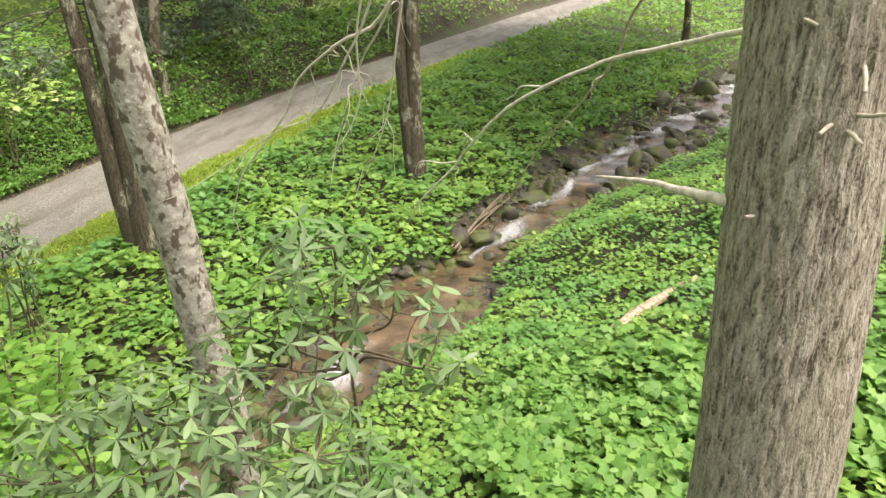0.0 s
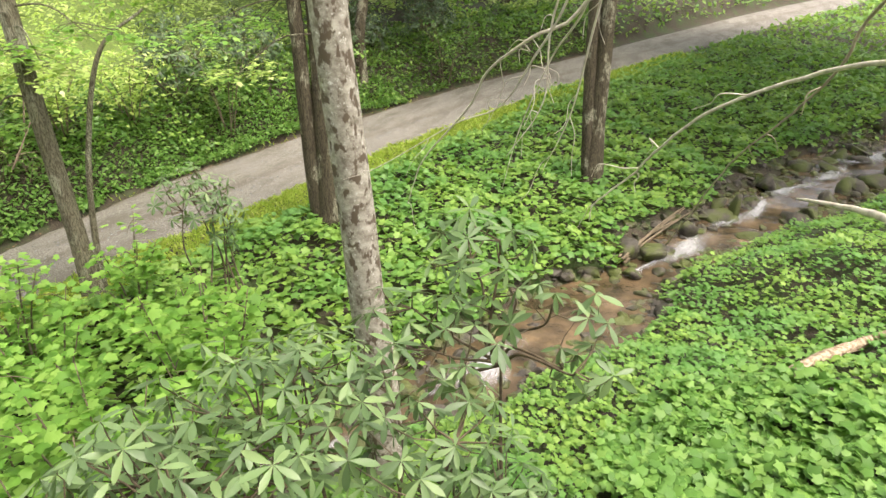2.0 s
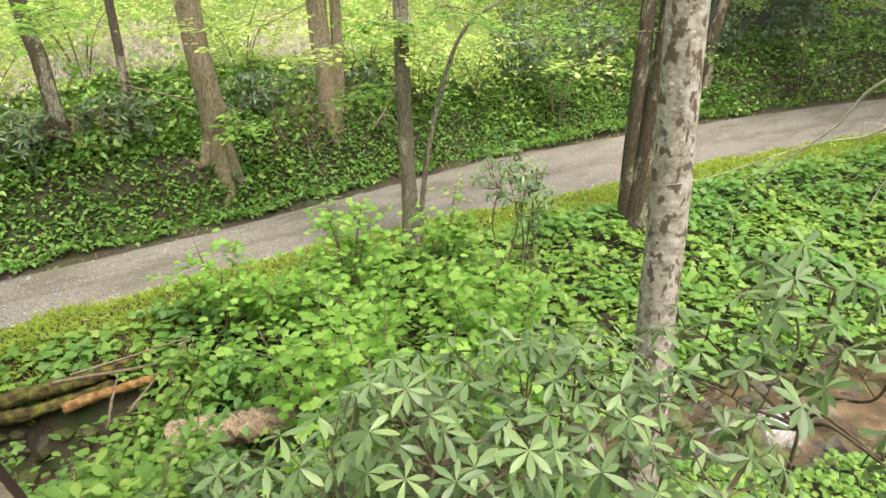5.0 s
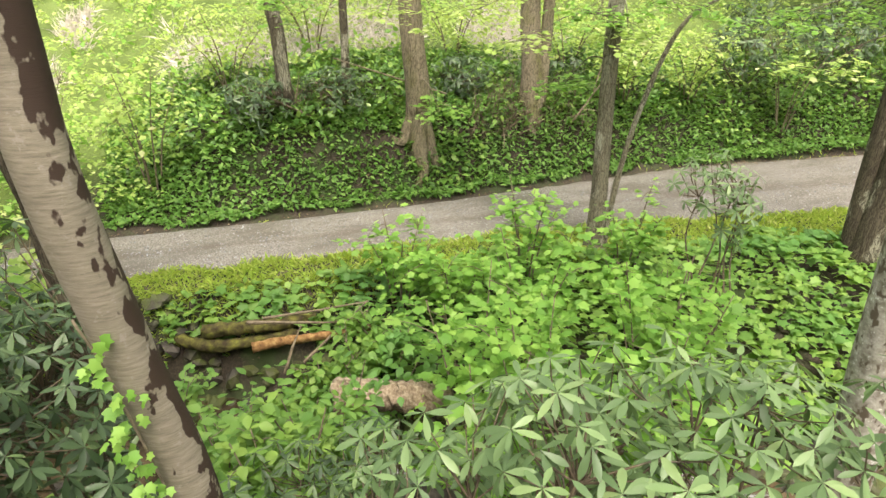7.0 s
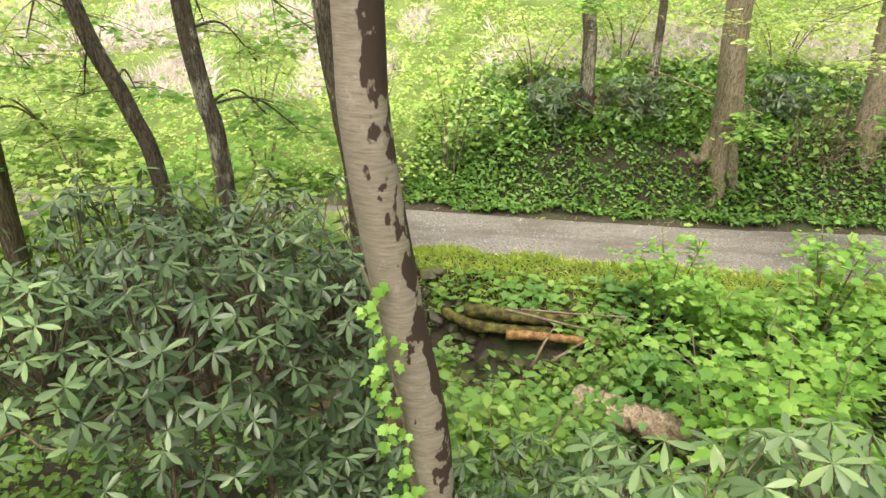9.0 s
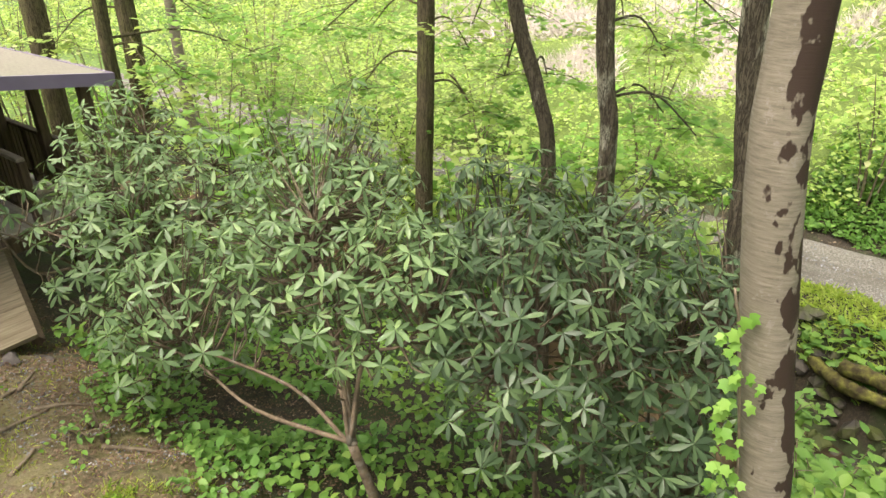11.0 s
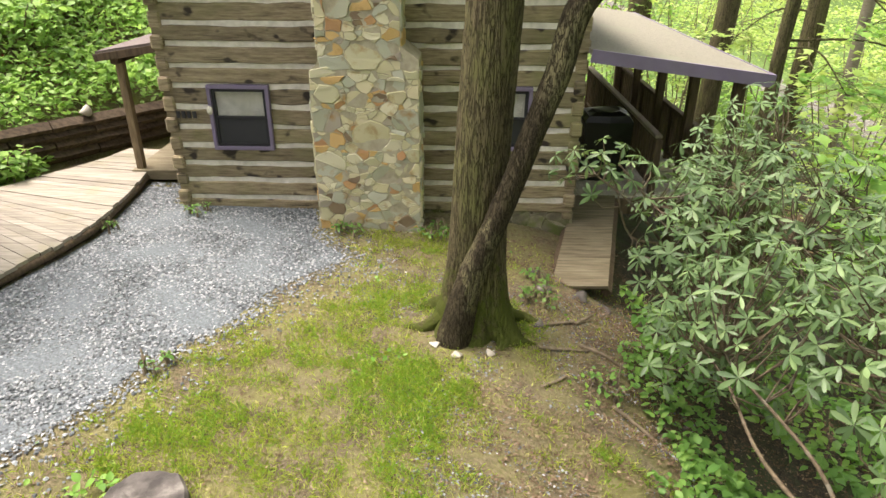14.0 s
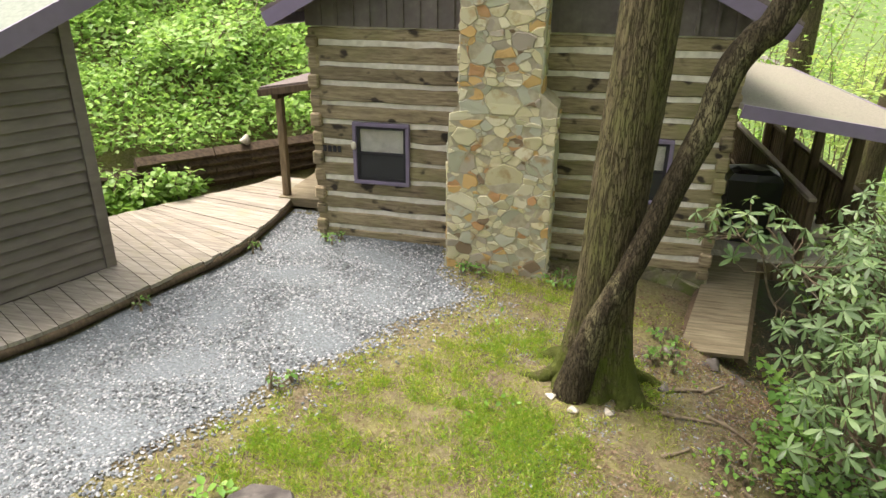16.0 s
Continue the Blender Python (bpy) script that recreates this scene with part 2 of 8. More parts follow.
def blotched_bark(name, light, pale, blotch, scale, at, lines, side=(0, 0, 0), shift=0.0, lichen=(0.58, 0.57, 0.51)):
    m, nt, b = material(name)
    fine = noise_node(nt, coords(nt, (1, 1, lines)), 9, 6, 0.7)
    base = mix_color(nt, threshold(nt, fine, 0.35, 0.65), light, pale)
    lich = noise_node(nt, coords(nt, (1, 1, 1)), 22, 5, 0.7)
    base = mix_color(nt, threshold(nt, lich, 0.58, 0.68), base, lichen)
    spots = noise_node(nt, coords(nt, (1, 1, 0.6)), scale, 3.5, 0.55)
    lean = nt.nodes.new("ShaderNodeVectorMath")
    lean.operation = "DOT_PRODUCT"
    lean.inputs[1].default_value = side
    nt.links.new(coords(nt, (1, 1, 1)), lean.inputs[0])
    more = nt.nodes.new("ShaderNodeMath")
    nt.links.new(spots, more.inputs[0])
    nt.links.new(lean.outputs["Value"], more.inputs[1])
    both = nt.nodes.new("ShaderNodeMath")
    both.inputs[1].default_value = shift
    nt.links.new(more.outputs[0], both.inputs[0])
    col = mix_color(nt, threshold(nt, both.outputs[0], *at), base, blotch)
    nt.links.new(col, b.inputs["Base Color"])
    b.inputs["Roughness"].default_value = 0.8
    b.inputs["Specular IOR Level"].default_value = 0.2
    bump(nt, b, fine, 0.5, 0.008)
    return m


BARK_SPOTTED = blotched_bark("smooth grey bark with dark blotches", (0.145, 0.127, 0.09), (0.25, 0.222, 0.165), (0.04, 0.026, 0.018), 8.0, (0.545, 0.57), 9, (0, -2.0, 0.29), 0.16, (0.25, 0.225, 0.18))
BARK_BIRCH = blotched_bark("pale lichened bark with brown blotches", (0.155, 0.136, 0.105), (0.42, 0.395, 0.335), (0.1, 0.078, 0.055), 11.0, (0.53, 0.6), 1.2, lichen=(0.66, 0.65, 0.59))

ROCK = surface("wet mossy stone", [(0.3, (0.016, 0.014, 0.01)), (0.5, (0.042, 0.036, 0.026)), (0.7, (0.085, 0.072, 0.052))], 6, 0.72, 0.9, 0.05, patch=(0.06, 0.075, 0.014), patch_scale=1.7, patch_at=(0.44, 0.56))
ROCK_PALE = surface("pale weathered stone", [(0.35, (0.28, 0.26, 0.21)), (0.65, (0.45, 0.42, 0.35))], 9, 0.85, 0.4, 0.01)
ROCK_DRY = surface("dark grey stone", [(0.35, (0.045, 0.04, 0.036)), (0.55, (0.1, 0.09, 0.08)), (0.7, (0.2, 0.185, 0.165))], 7, 0.8, 0.7, 0.02)


def ground_material():
    """Forest soil and leaf litter, with a worn lawn round the yard."""
    m, nt, b = material("soil and litter")
    v = coords(nt, (1, 1, 1))
    n1, n2 = noise_node(nt, v, 26, 9, 0.8), noise_node(nt, v, 1.3, 5, 0.6)
    soil = ramp_node(nt, [(0.36, (0.013, 0.01, 0.006)), (0.5, (0.035, 0.027, 0.016)), (0.62, (0.08, 0.06, 0.037))])
    nt.links.new(n1, soil.inputs["Fac"])
    col = mix_color(nt, threshold(nt, n2, 0.46, 0.62), soil.outputs["Color"], (0.035, 0.055, 0.014))
    yard = ramp_node(nt, [(0.4, (0.045, 0.032, 0.021)), (0.5, (0.12, 0.088, 0.06)), (0.6, (0.235, 0.185, 0.135))])
    nt.links.new(n1, yard.inputs["Fac"])
    n3 = noise_node(nt, v, 2.2, 5, 0.6)
    lawn = mix_color(nt, threshold_range(nt, threshold(nt, n3, 0.35, 0.62), 0.1, 0.75), yard.outputs["Color"], (0.2, 0.195, 0.06))
    sep = nt.nodes.new("ShaderNodeSeparateXYZ")
    nt.links.new(v, sep.inputs[0])
    wob = threshold_range(nt, n2, -1.2, 1.2)
    ex = nt.nodes.new("ShaderNodeMath")
    nt.links.new(sep.outputs["X"], ex.inputs[0])
    nt.links.new(wob, ex.inputs[1])
    inx = threshold(nt, ex.outputs[0], 2.6, 1.7)
    iny = threshold(nt, sep.outputs["Y"], 1.0, 2.0)
    both = nt.nodes.new("ShaderNodeMath")
    both.operation = "MULTIPLY"
    nt.links.new(inx, both.inputs[0])
    nt.links.new(iny, both.inputs[1])
    # weeds: beyond the lane, and on the slope behind the cabin
    north = nt.nodes.new("ShaderNodeMapRange")
    north.inputs["From Max"].default_value, north.inputs["To Max"].default_value = 3.0, 3.2
    nt.links.new(sep.outputs["Y"], north.inputs["Value"])
    far = nt.nodes.new("ShaderNodeMath")
    nt.links.new(sep.outputs["X"], far.inputs[0])
    nt.links.new(north.outputs["Result"], far.inputs[1])
    weed = ramp_node(nt, [(0.35, (0.05, 0.085, 0.018)), (0.55, (0.13, 0.19, 0.035)), (0.7, (0.24, 0.26, 0.1))])
    nt.links.new(n1, weed.inputs["Fac"])
    col = mix_color(nt, threshold(nt, far.outputs[0], 15.8, 17.5), col, weed.outputs["Color"])
    slope = nt.nodes.new("ShaderNodeVectorMath")
    slope.operation = "DOT_PRODUCT"
    slope.inputs[1].default_value = (-0.55, 0.8, 0.0)
    nt.links.new(v, slope.inputs[0])
    col = mix_color(nt, threshold(nt, slope.outputs["Value"], 10.3, 11.0), col, (0.08, 0.14, 0.025))
    nt.links.new(mix_color(nt, both.outputs[0], col, lawn), b.inputs["Base Color"])
    b.inputs["Roughness"].default_value = 0.95
    bump(nt, b, n1, 0.8, 0.04)
    return m


SOIL = ground_material()


def road_material():
    """Packed gravel: pale stones in tan fines, two smoother wheel tracks, damp blotches."""
    m, nt, b = material("packed gravel")
    v = coords(nt, (1, 1, 1))
    fine = noise_node(nt, v, 34, 8, 0.75)
    r = ramp_node(nt, [(0.38, (0.07, 0.065, 0.052)), (0.5, (0.16, 0.152, 0.126)), (0.6, (0.285, 0.273, 0.232))])
    nt.links.new(fine, r.inputs["Fac"])
    big = noise_node(nt, coords(nt, (1, 0.35, 1)), 1.6, 5, 0.65)
    col = mix_color(nt, threshold(nt, big, 0.45, 0.62), r.outputs["Color"], (0.108, 0.1, 0.076))
    across = nt.nodes.new("ShaderNodeAttribute")
    across.attribute_name = "across"
    wear = nt.nodes.new("ShaderNodeMath")
    nt.links.new(across.outputs["Fac"], wear.inputs[0])
    nt.links.new(threshold_range(nt, noise_node(nt, coords(nt, (1, 0.5, 1)), 4, 6, 0.7), -0.45, 0.45), wear.inputs[1])
    col = mix_color(nt, threshold(nt, wear.outputs[0], 0.45, 0.9), col, (0.1, 0.085, 0.06))
    vo = nt.nodes.new("ShaderNodeTexVoronoi")
    vo.inputs["Scale"].default_value = 22
    nt.links.new(v, vo.inputs["Vector"])
    col = mix_color(nt, threshold(nt, vo.outputs["Distance"], 0.26, 0.12), col, (0.3, 0.285, 0.25))
    nt.links.new(col, b.inputs["Base Color"])
    b.inputs["Roughness"].default_value = 0.95
    bump(nt, b, fine, 0.9, 0.03)
    return m


ROAD = road_material()
STONE_CHIP = surface("blue-grey crushed stone", [(0.3, (0.055, 0.064, 0.069)), (0.5, (0.11, 0.128, 0.137)), (0.7, (0.185, 0.21, 0.222))], 45, 0.85, 0.2, 0.004, random=0.0)


def chip_material():
    m, nt, b = material("crushed stone chips")
    g = nt.nodes.new("ShaderNodeNewGeometry")
    r = ramp_node(nt, [(0, (0.05, 0.055, 0.058)), (0.5, (0.165, 0.183, 0.19)), (0.85, (0.27, 0.288, 0.296)), (1, (0.4, 0.413, 0.415))])
    nt.links.new(g.outputs["Random Per Island"], r.inputs["Fac"])
    nt.links.new(r.outputs["Color"], b.inputs["Base Color"])
    b.inputs["Roughness"].default_value = 0.85
    return m


CHIPS = chip_material()


def water_material():
    m, nt, b = material("clear brown water")
    v = coords(nt, (1, 1, 1))
    n = noise_node(nt, v, 5, 4, 0.6, 1.0)
    bed = ramp_node(nt, [(0.35, (0.028, 0.021, 0.012)), (0.55, (0.085, 0.06, 0.034)), (0.7, (0.145, 0.102, 0.058))])
    nt.links.new(noise_node(nt, v, 1.6, 5, 0.6), bed.inputs["Fac"])
    nt.links.new(bed.outputs["Color"], b.inputs["Base Color"])
    b.inputs["Roughness"].default_value = 0.12
    b.inputs["IOR"].default_value = 1.33
    bump(nt, b, n, 0.5, 0.05)
    return m


def foam_material():
    """White water, thinning out to the sides of the chute."""
    m, nt, b = material("white water")
    n = noise_node(nt, coords(nt, (1, 0.35, 1)), 9, 9, 0.8, 1.2)
    b.inputs["Base Color"].default_value = (0.42, 0.43, 0.43, 1)
    b.inputs["Roughness"].default_value = 0.4
    thick = nt.nodes.new("ShaderNodeAttribute")
    thick.attribute_name = "thickness"
    sum_ = nt.nodes.new("ShaderNodeMath")
    nt.links.new(n, sum_.inputs[0])
    nt.links.new(thick.outputs["Fac"], sum_.inputs[1])
    t = nt.nodes.new("ShaderNodeBsdfTransparent")
    x = nt.nodes.new("ShaderNodeMixShader")
    nt.links.new(threshold(nt, sum_.outputs[0], 0.62, 1.3), x.inputs[0])
    nt.links.new(t.outputs[0], x.inputs[1])
    nt.links.new(b.outputs[0], x.inputs[2])
    nt.links.new(x.outputs[0], nt.nodes["Material Output"].inputs["Surface"])
    bump(nt, b, n, 0.6, 0.04)
    return m


WATER, FOAM = water_material(), foam_material()

def log_material():
    """Hewn log: long grain, olive weathering, dark knots and checks."""
    m, nt, b = material("weathered hewn log")
    v = coords(nt, (0.35, 2.5, 3.2))
    n = noise_node(nt, v, 11, 8, 0.68)
    r = ramp_node(nt, [(0.3, (0.105, 0.077, 0.044)), (0.48, (0.23, 0.182, 0.108)), (0.7, (0.36, 0.295, 0.185))])
    nt.links.new(n, r.inputs["Fac"])
    big = noise_node(nt, coords(nt, (1, 1, 1)), 0.9, 5, 0.6)
    col = mix_color(nt, threshold(nt, big, 0.5, 0.72), r.outputs["Color"], (0.17, 0.165, 0.065))
    knots = noise_node(nt, coords(nt, (1, 1, 1.6)), 4.2, 2, 0.4)
    col = mix_color(nt, threshold(nt, knots, 0.63, 0.7), col, (0.03, 0.022, 0.014))
    checks = noise_node(nt, coords(nt, (0.12, 2, 6)), 7, 3, 0.5)
    col = mix_color(nt, threshold(nt, checks, 0.66, 0.7), col, (0.035, 0.026, 0.017))
    oi = nt.nodes.new("ShaderNodeObjectInfo")
    hsv = nt.nodes.new("ShaderNodeHueSaturation")
    nt.links.new(threshold_range(nt, oi.outputs["Random"], 0.65, 1.25), hsv.inputs["Value"])
    nt.links.new(col, hsv.inputs["Color"])
    nt.links.new(hsv.outputs["Color"], b.inputs["Base Color"])
    b.inputs["Roughness"].default_value = 0.85
    bump(nt, b, n, 0.5, 0.01)
    return m


LOG_WOOD = log_material()
CHINK = surface("cream chinking mortar", [(0.3, (0.5, 0.47, 0.39)), (0.7, (0.72, 0.68, 0.59))], 12, 0.9, 0.4, 0.006)
DARK_BOARD = surface("dark brown painted board", [(0.3, (0.1, 0.084, 0.074)), (0.6, (0.14, 0.12, 0.107)), (0.75, (0.18, 0.157, 0.14))], 8, 0.7, 0.3, 0.004, (1, 0.3, 1), random=0.15)
LILAC = plain("lilac painted trim", (0.19, 0.155, 0.235), 0.55)
DECK_WOOD = surface("weathered deck board", [(0.3, (0.17, 0.148, 0.115)), (0.5, (0.255, 0.23, 0.187)), (0.7, (0.34, 0.312, 0.262))], 7, 0.8, 0.4, 0.004, (0.35, 4, 4), patch=(0.235, 0.215, 0.155), patch_scale=1.6, random=0.16)
RAMP_WOOD = surface("greyed deck board", [(0.3, (0.09, 0.075, 0.045)), (0.5, (0.15, 0.127, 0.08)), (0.7, (0.21, 0.182, 0.122))], 7, 0.85, 0.4, 0.004, (0.35, 4, 4), random=0.1)
PORCH_FLOOR = surface("pale greyed porch board", [(0.3, (0.3, 0.27, 0.22)), (0.6, (0.5, 0.46, 0.39))], 7, 0.8, 0.4, 0.004, (4, 0.35, 4), random=0.12)
PORCH_RAIL = surface("pale weathered rail", [(0.3, (0.24, 0.2, 0.15)), (0.6, (0.38, 0.33, 0.26))], 8, 0.85, 0.4, 0.004, (3, 0.4, 3))
POST_TAN = surface("tan stained post", [(0.3, (0.1, 0.075, 0.045)), (0.6, (0.22, 0.165, 0.1))], 9, 0.8, 0.4, 0.004, (3, 3, 0.4))
POST_WOOD = surface("brown stained post", [(0.3, (0.05, 0.035, 0.022)), (0.6, (0.11, 0.08, 0.05))], 9, 0.8, 0.4, 0.004, (3, 3, 0.4))
TIMBER = surface("old landscape timber", [(0.3, (0.03, 0.022, 0.015)), (0.6, (0.095, 0.07, 0.045))], 8, 0.9, 0.5, 0.01, (0.4, 3, 3), random=0.2)
SHINGLE = surface("grey asphalt shingle", [(0.3, (0.15, 0.142, 0.11)), (0.6, (0.225, 0.212, 0.168))], 30, 0.95, 0.4, 0.004, patch=(0.2, 0.2, 0.15), patch_scale=0.8)
SHINGLE_GREEN = surface("pale green roofing", [(0.3, (0.14, 0.165, 0.135)), (0.6, (0.2, 0.225, 0.185))], 20, 0.9, 0.3, 0.004)
SHINGLE_RED = surface("reddish shingle", [(0.3, (0.1, 0.085, 0.078)), (0.6, (0.17, 0.142, 0.13))], 30, 0.95, 0.4, 0.004)
MORTAR = surface("pale mortar", [(0.3, (0.29, 0.26, 0.18)), (0.7, (0.42, 0.38, 0.275))], 14, 0.95, 0.5, 0.01)
FOOTING = surface("mossy foundation stone", [(0.3, (0.09, 0.08, 0.055)), (0.5, (0.17, 0.155, 0.1)), (0.7, (0.27, 0.25, 0.17))], 5, 0.95, 0.7, 0.02, patch=(0.11, 0.13, 0.04), patch_scale=2, random=0.3)
INSIDE = plain("dark interior", (0.02, 0.02, 0.022), 0.8)
SCREEN = plain("dark window mesh", (0.02, 0.021, 0.023), 0.5)
CURTAIN = surface("white lace curtain", [(0.3, (0.35, 0.36, 0.37)), (0.6, (0.62, 0.63, 0.62))], 40, 0.9, 0.3, 0.004, (1, 1, 0.3))
BLACK_COVER = plain("black vinyl cover", (0.012, 0.012, 0.013), 0.35)


def field_stone():
    m, nt, b = material("mixed field stone")
    oi = nt.nodes.new("ShaderNodeObjectInfo")
    r = ramp_node(nt, [(0.0, (0.5, 0.45, 0.28)), (0.15, (0.32, 0.325, 0.24)), (0.28, (0.55, 0.49, 0.31)), (0.4, (0.5, 0.31, 0.11)), (0.5, (0.37, 0.375, 0.3)), (0.64, (0.58, 0.54, 0.38)), (0.76, (0.15, 0.09, 0.058)), (0.81, (0.45, 0.42, 0.27)), (0.89, (0.4, 0.2, 0.085)), (0.94, (0.3, 0.26, 0.215))])
    r.color_ramp.interpolation = "CONSTANT"
    nt.links.new(oi.outputs["Random"], r.inputs["Fac"])
    v = coords(nt, (1, 1, 1))
    n = noise_node(nt, v, 7, 7, 0.65)
    col = mix_color(nt, threshold_range(nt, n, 0.0, 0.3), r.outputs["Color"], (0.42, 0.4, 0.22), "MIX")
    col = mix_color(nt, threshold(nt, noise_node(nt, v, 6, 6), 0.56, 0.74), col, (0.3, 0.18, 0.065))
    nt.links.new(col, b.inputs["Base Color"])
    b.inputs["Roughness"].default_value = 0.85
    bump(nt, b, n, 0.5, 0.015)
    return m


FIELD_STONE = field_stone()
BARK_STEM = plated_bark("dark mossy bark with pale lichen", (0.018, 0.014, 0.008), (0.042, 0.034, 0.019), (0.085, 0.07, 0.04), 44, 0.12, (0.15, 0.135, 0.072), (0.53, 0.6), 0.012)


def pane_material():
    m, nt, b = material("window glass")
    b.inputs["Base Color"].default_value = (0.9, 0.92, 0.92, 1)
    b.inputs["Transmission Weight"].default_value = 1.0
    b.inputs["Roughness"].default_value = 0.02
    b.inputs["IOR"].default_value = 1.45
    return m


GLASS = pane_material()

# ---- geometry helpers ----
def tri_mesh(name, verts, tris, smooth=True):
    me = bpy.data.meshes.new(name)
    verts, tris = np.asarray(verts, np.float32), np.asarray(tris, np.int32)
    me.vertices.add(len(verts))
    me.vertices.foreach_set("co", verts.ravel())
    me.loops.add(tris.size)
    me.loops.foreach_set("vertex_index", tris.ravel())
    me.polygons.add(len(tris))
    me.polygons.foreach_set("loop_start", np.arange(0, tris.size, 3, dtype=np.int32))
    me.polygons.foreach_set("use_smooth", np.full(len(tris), smooth))
    me.update(calc_edges=True)
    return me


WORLD = {}          # world places of the empties that hold parts


def under(ob, parent):
    ob.parent = parent
    ob.matrix_parent_inverse = WORLD.get(parent.name, Matrix()).inverted()
    return ob


def holder(name, place=(0, 0, 0), label="", category="", group="", kind=""):
    ob = new(name)
    ob.location = place
    WORLD[ob.name] = Matrix.Translation(place)
    return tagged(ob, label, category, group, kind)


def mesh_part(name, me, mat, parent=None, label="", kind=""):
    """A mesh given in world places, as a part of a thing."""
    ob = new(name, me)
    if mat and not me.materials:
        me.materials.append(mat)
    if parent:
        under(ob, parent)
    return tagged(ob, label, "", "", kind)


def part(name, bm, mat, parent=None, label="", kind="", smooth=False):
    me = bpy.data.meshes.new(name)
    bmesh.ops.recalc_face_normals(bm, faces=bm.faces)
    bm.to_mesh(me)
    bm.free()
    if smooth:
        me.polygons.foreach_set("use_smooth", np.full(len(me.polygons), True))
    return mesh_part(name, me, mat, parent, label, kind)


def block(bm, lo, hi, bevel=0.0, turn=None, jitter=0.0):
    """A box between two corners, edges rounded by bevel, turned by a matrix."""
    lo, hi = Vector(lo), Vector(hi)
    made = bmesh.ops.create_cube(bm, size=1.0)["verts"]
    for v in made:
        v.co = Vector(((v.co.x + 0.5) * (hi.x - lo.x) + lo.x, (v.co.y + 0.5) * (hi.y - lo.y) + lo.y, (v.co.z + 0.5) * (hi.z - lo.z) + lo.z))
        if jitter:
            v.co += Vector(RNG.uniform(-jitter, jitter, 3))
        if turn:
            v.co = turn @ v.co
    if bevel:
        edges = list({e for v in made for e in v.link_edges})
        bmesh.ops.bevel(bm, geom=edges, offset=bevel, segments=1, affect="EDGES", profile=0.5)
    return bm


def box(lo, hi, bevel=0.0, turn=None, jitter=0.0):
    return block(bmesh.new(), lo, hi, bevel, turn, jitter)


def curve_points(points, steps):
    """A smooth line through the points (Catmull-Rom)."""
    p = np.array(points, float)
    p = np.vstack([2 * p[0] - p[1], p, 2 * p[-1] - p[-2]])
    out = []
    for i in range(1, len(p) - 2):
        for u in np.linspace(0, 1, steps, endpoint=False):
            a, b, c, d = p[i - 1], p[i], p[i + 1], p[i + 2]
            out.append(0.5 * (2 * b + (c - a) * u + (2 * a - 5 * b + 4 * c - d) * u**2 + (3 * b - a - 3 * c + d) * u**3))
    out.append(p[-2])
    return np.array(out)


def tube(line, radii, sides=8, cap=True):
    """Vertices and triangles of a tube along a line."""
    line, radii = np.asarray(line, float), np.broadcast_to(radii, len(line))
    way = np.gradient(line, axis=0)
    way /= np.linalg.norm(way, axis=1, keepdims=True) + 1e-9
    ref = np.where(np.abs(way[:, 2:3]) > 0.9, [[1.0, 0, 0]], [[0, 0, 1.0]])
    if np.abs(way[:, 2]).max() > 0.9 > np.abs(way[:, 2]).min():
        ref = np.tile([[0.92, 0.39, 0.0]], (len(line), 1))
    u = np.cross(ref, way)
    u /= np.linalg.norm(u, axis=1, keepdims=True) + 1e-9
    v = np.cross(way, u)
    a = np.linspace(0, 2 * np.pi, sides, endpoint=False)
    ring = np.cos(a)[None, :, None] * u[:, None] + np.sin(a)[None, :, None] * v[:, None]
    verts = (line[:, None] + ring * radii[:, None, None]).reshape(-1, 3)
    i, j = np.meshgrid(np.arange(len(line) - 1), np.arange(sides), indexing="ij")
    p, q = (i * sides + j).ravel(), (i * sides + (j + 1) % sides).ravel()
    tris = np.concatenate([np.stack([p, q, q + sides], 1), np.stack([p, q + sides, p + sides], 1)])
    if cap:
        verts = np.vstack([verts, line[:1], line[-1:]])
        n, k = len(verts), np.arange(sides)
        last = (len(line) - 1) * sides
        tris = np.concatenate([tris, np.stack([(k + 1) % sides, k, np.full(sides, n - 2)], 1), np.stack([last + k, last + (k + 1) % sides, np.full(sides, n - 1)], 1)])
    return verts, tris


def join(pieces):
    vs, ts, n = [], [], 0
    for v, t in pieces:
        vs.append(v)
        ts.append(np.asarray(t) + n)
        n += len(v)
    return np.vstack(vs), np.vstack(ts)


def scatter(template, place, size, yaw, tilt=0.0, roll=0.0):
    """Copies of a small triangle template: turned by roll about y, tilt about x, then yaw about z."""
    tv, tt = np.asarray(template[0], float), np.asarray(template[1])
    n = len(place)
    yaw, tilt, roll, size = (np.broadcast_to(a, n) for a in (yaw, tilt, roll, size))
    cy, sy, ct, st, cr, sr = np.cos(yaw), np.sin(yaw), np.cos(tilt), np.sin(tilt), np.cos(roll), np.sin(roll)
    x, y, z = (tv[None, :, k] * size[:, None] for k in range(3))
    x, z = x * cr[:, None] + z * sr[:, None], -x * sr[:, None] + z * cr[:, None]
    y, z = y * ct[:, None] - z * st[:, None], y * st[:, None] + z * ct[:, None]
    x, y = x * cy[:, None] - y * sy[:, None], x * sy[:, None] + y * cy[:, None]
    verts = np.stack([x, y, z], -1) + np.asarray(place)[:, None]
    tris = tt[None] + (np.arange(n) * len(tv))[:, None, None]
    return verts.reshape(-1, 3), tris.reshape(-1, 3)


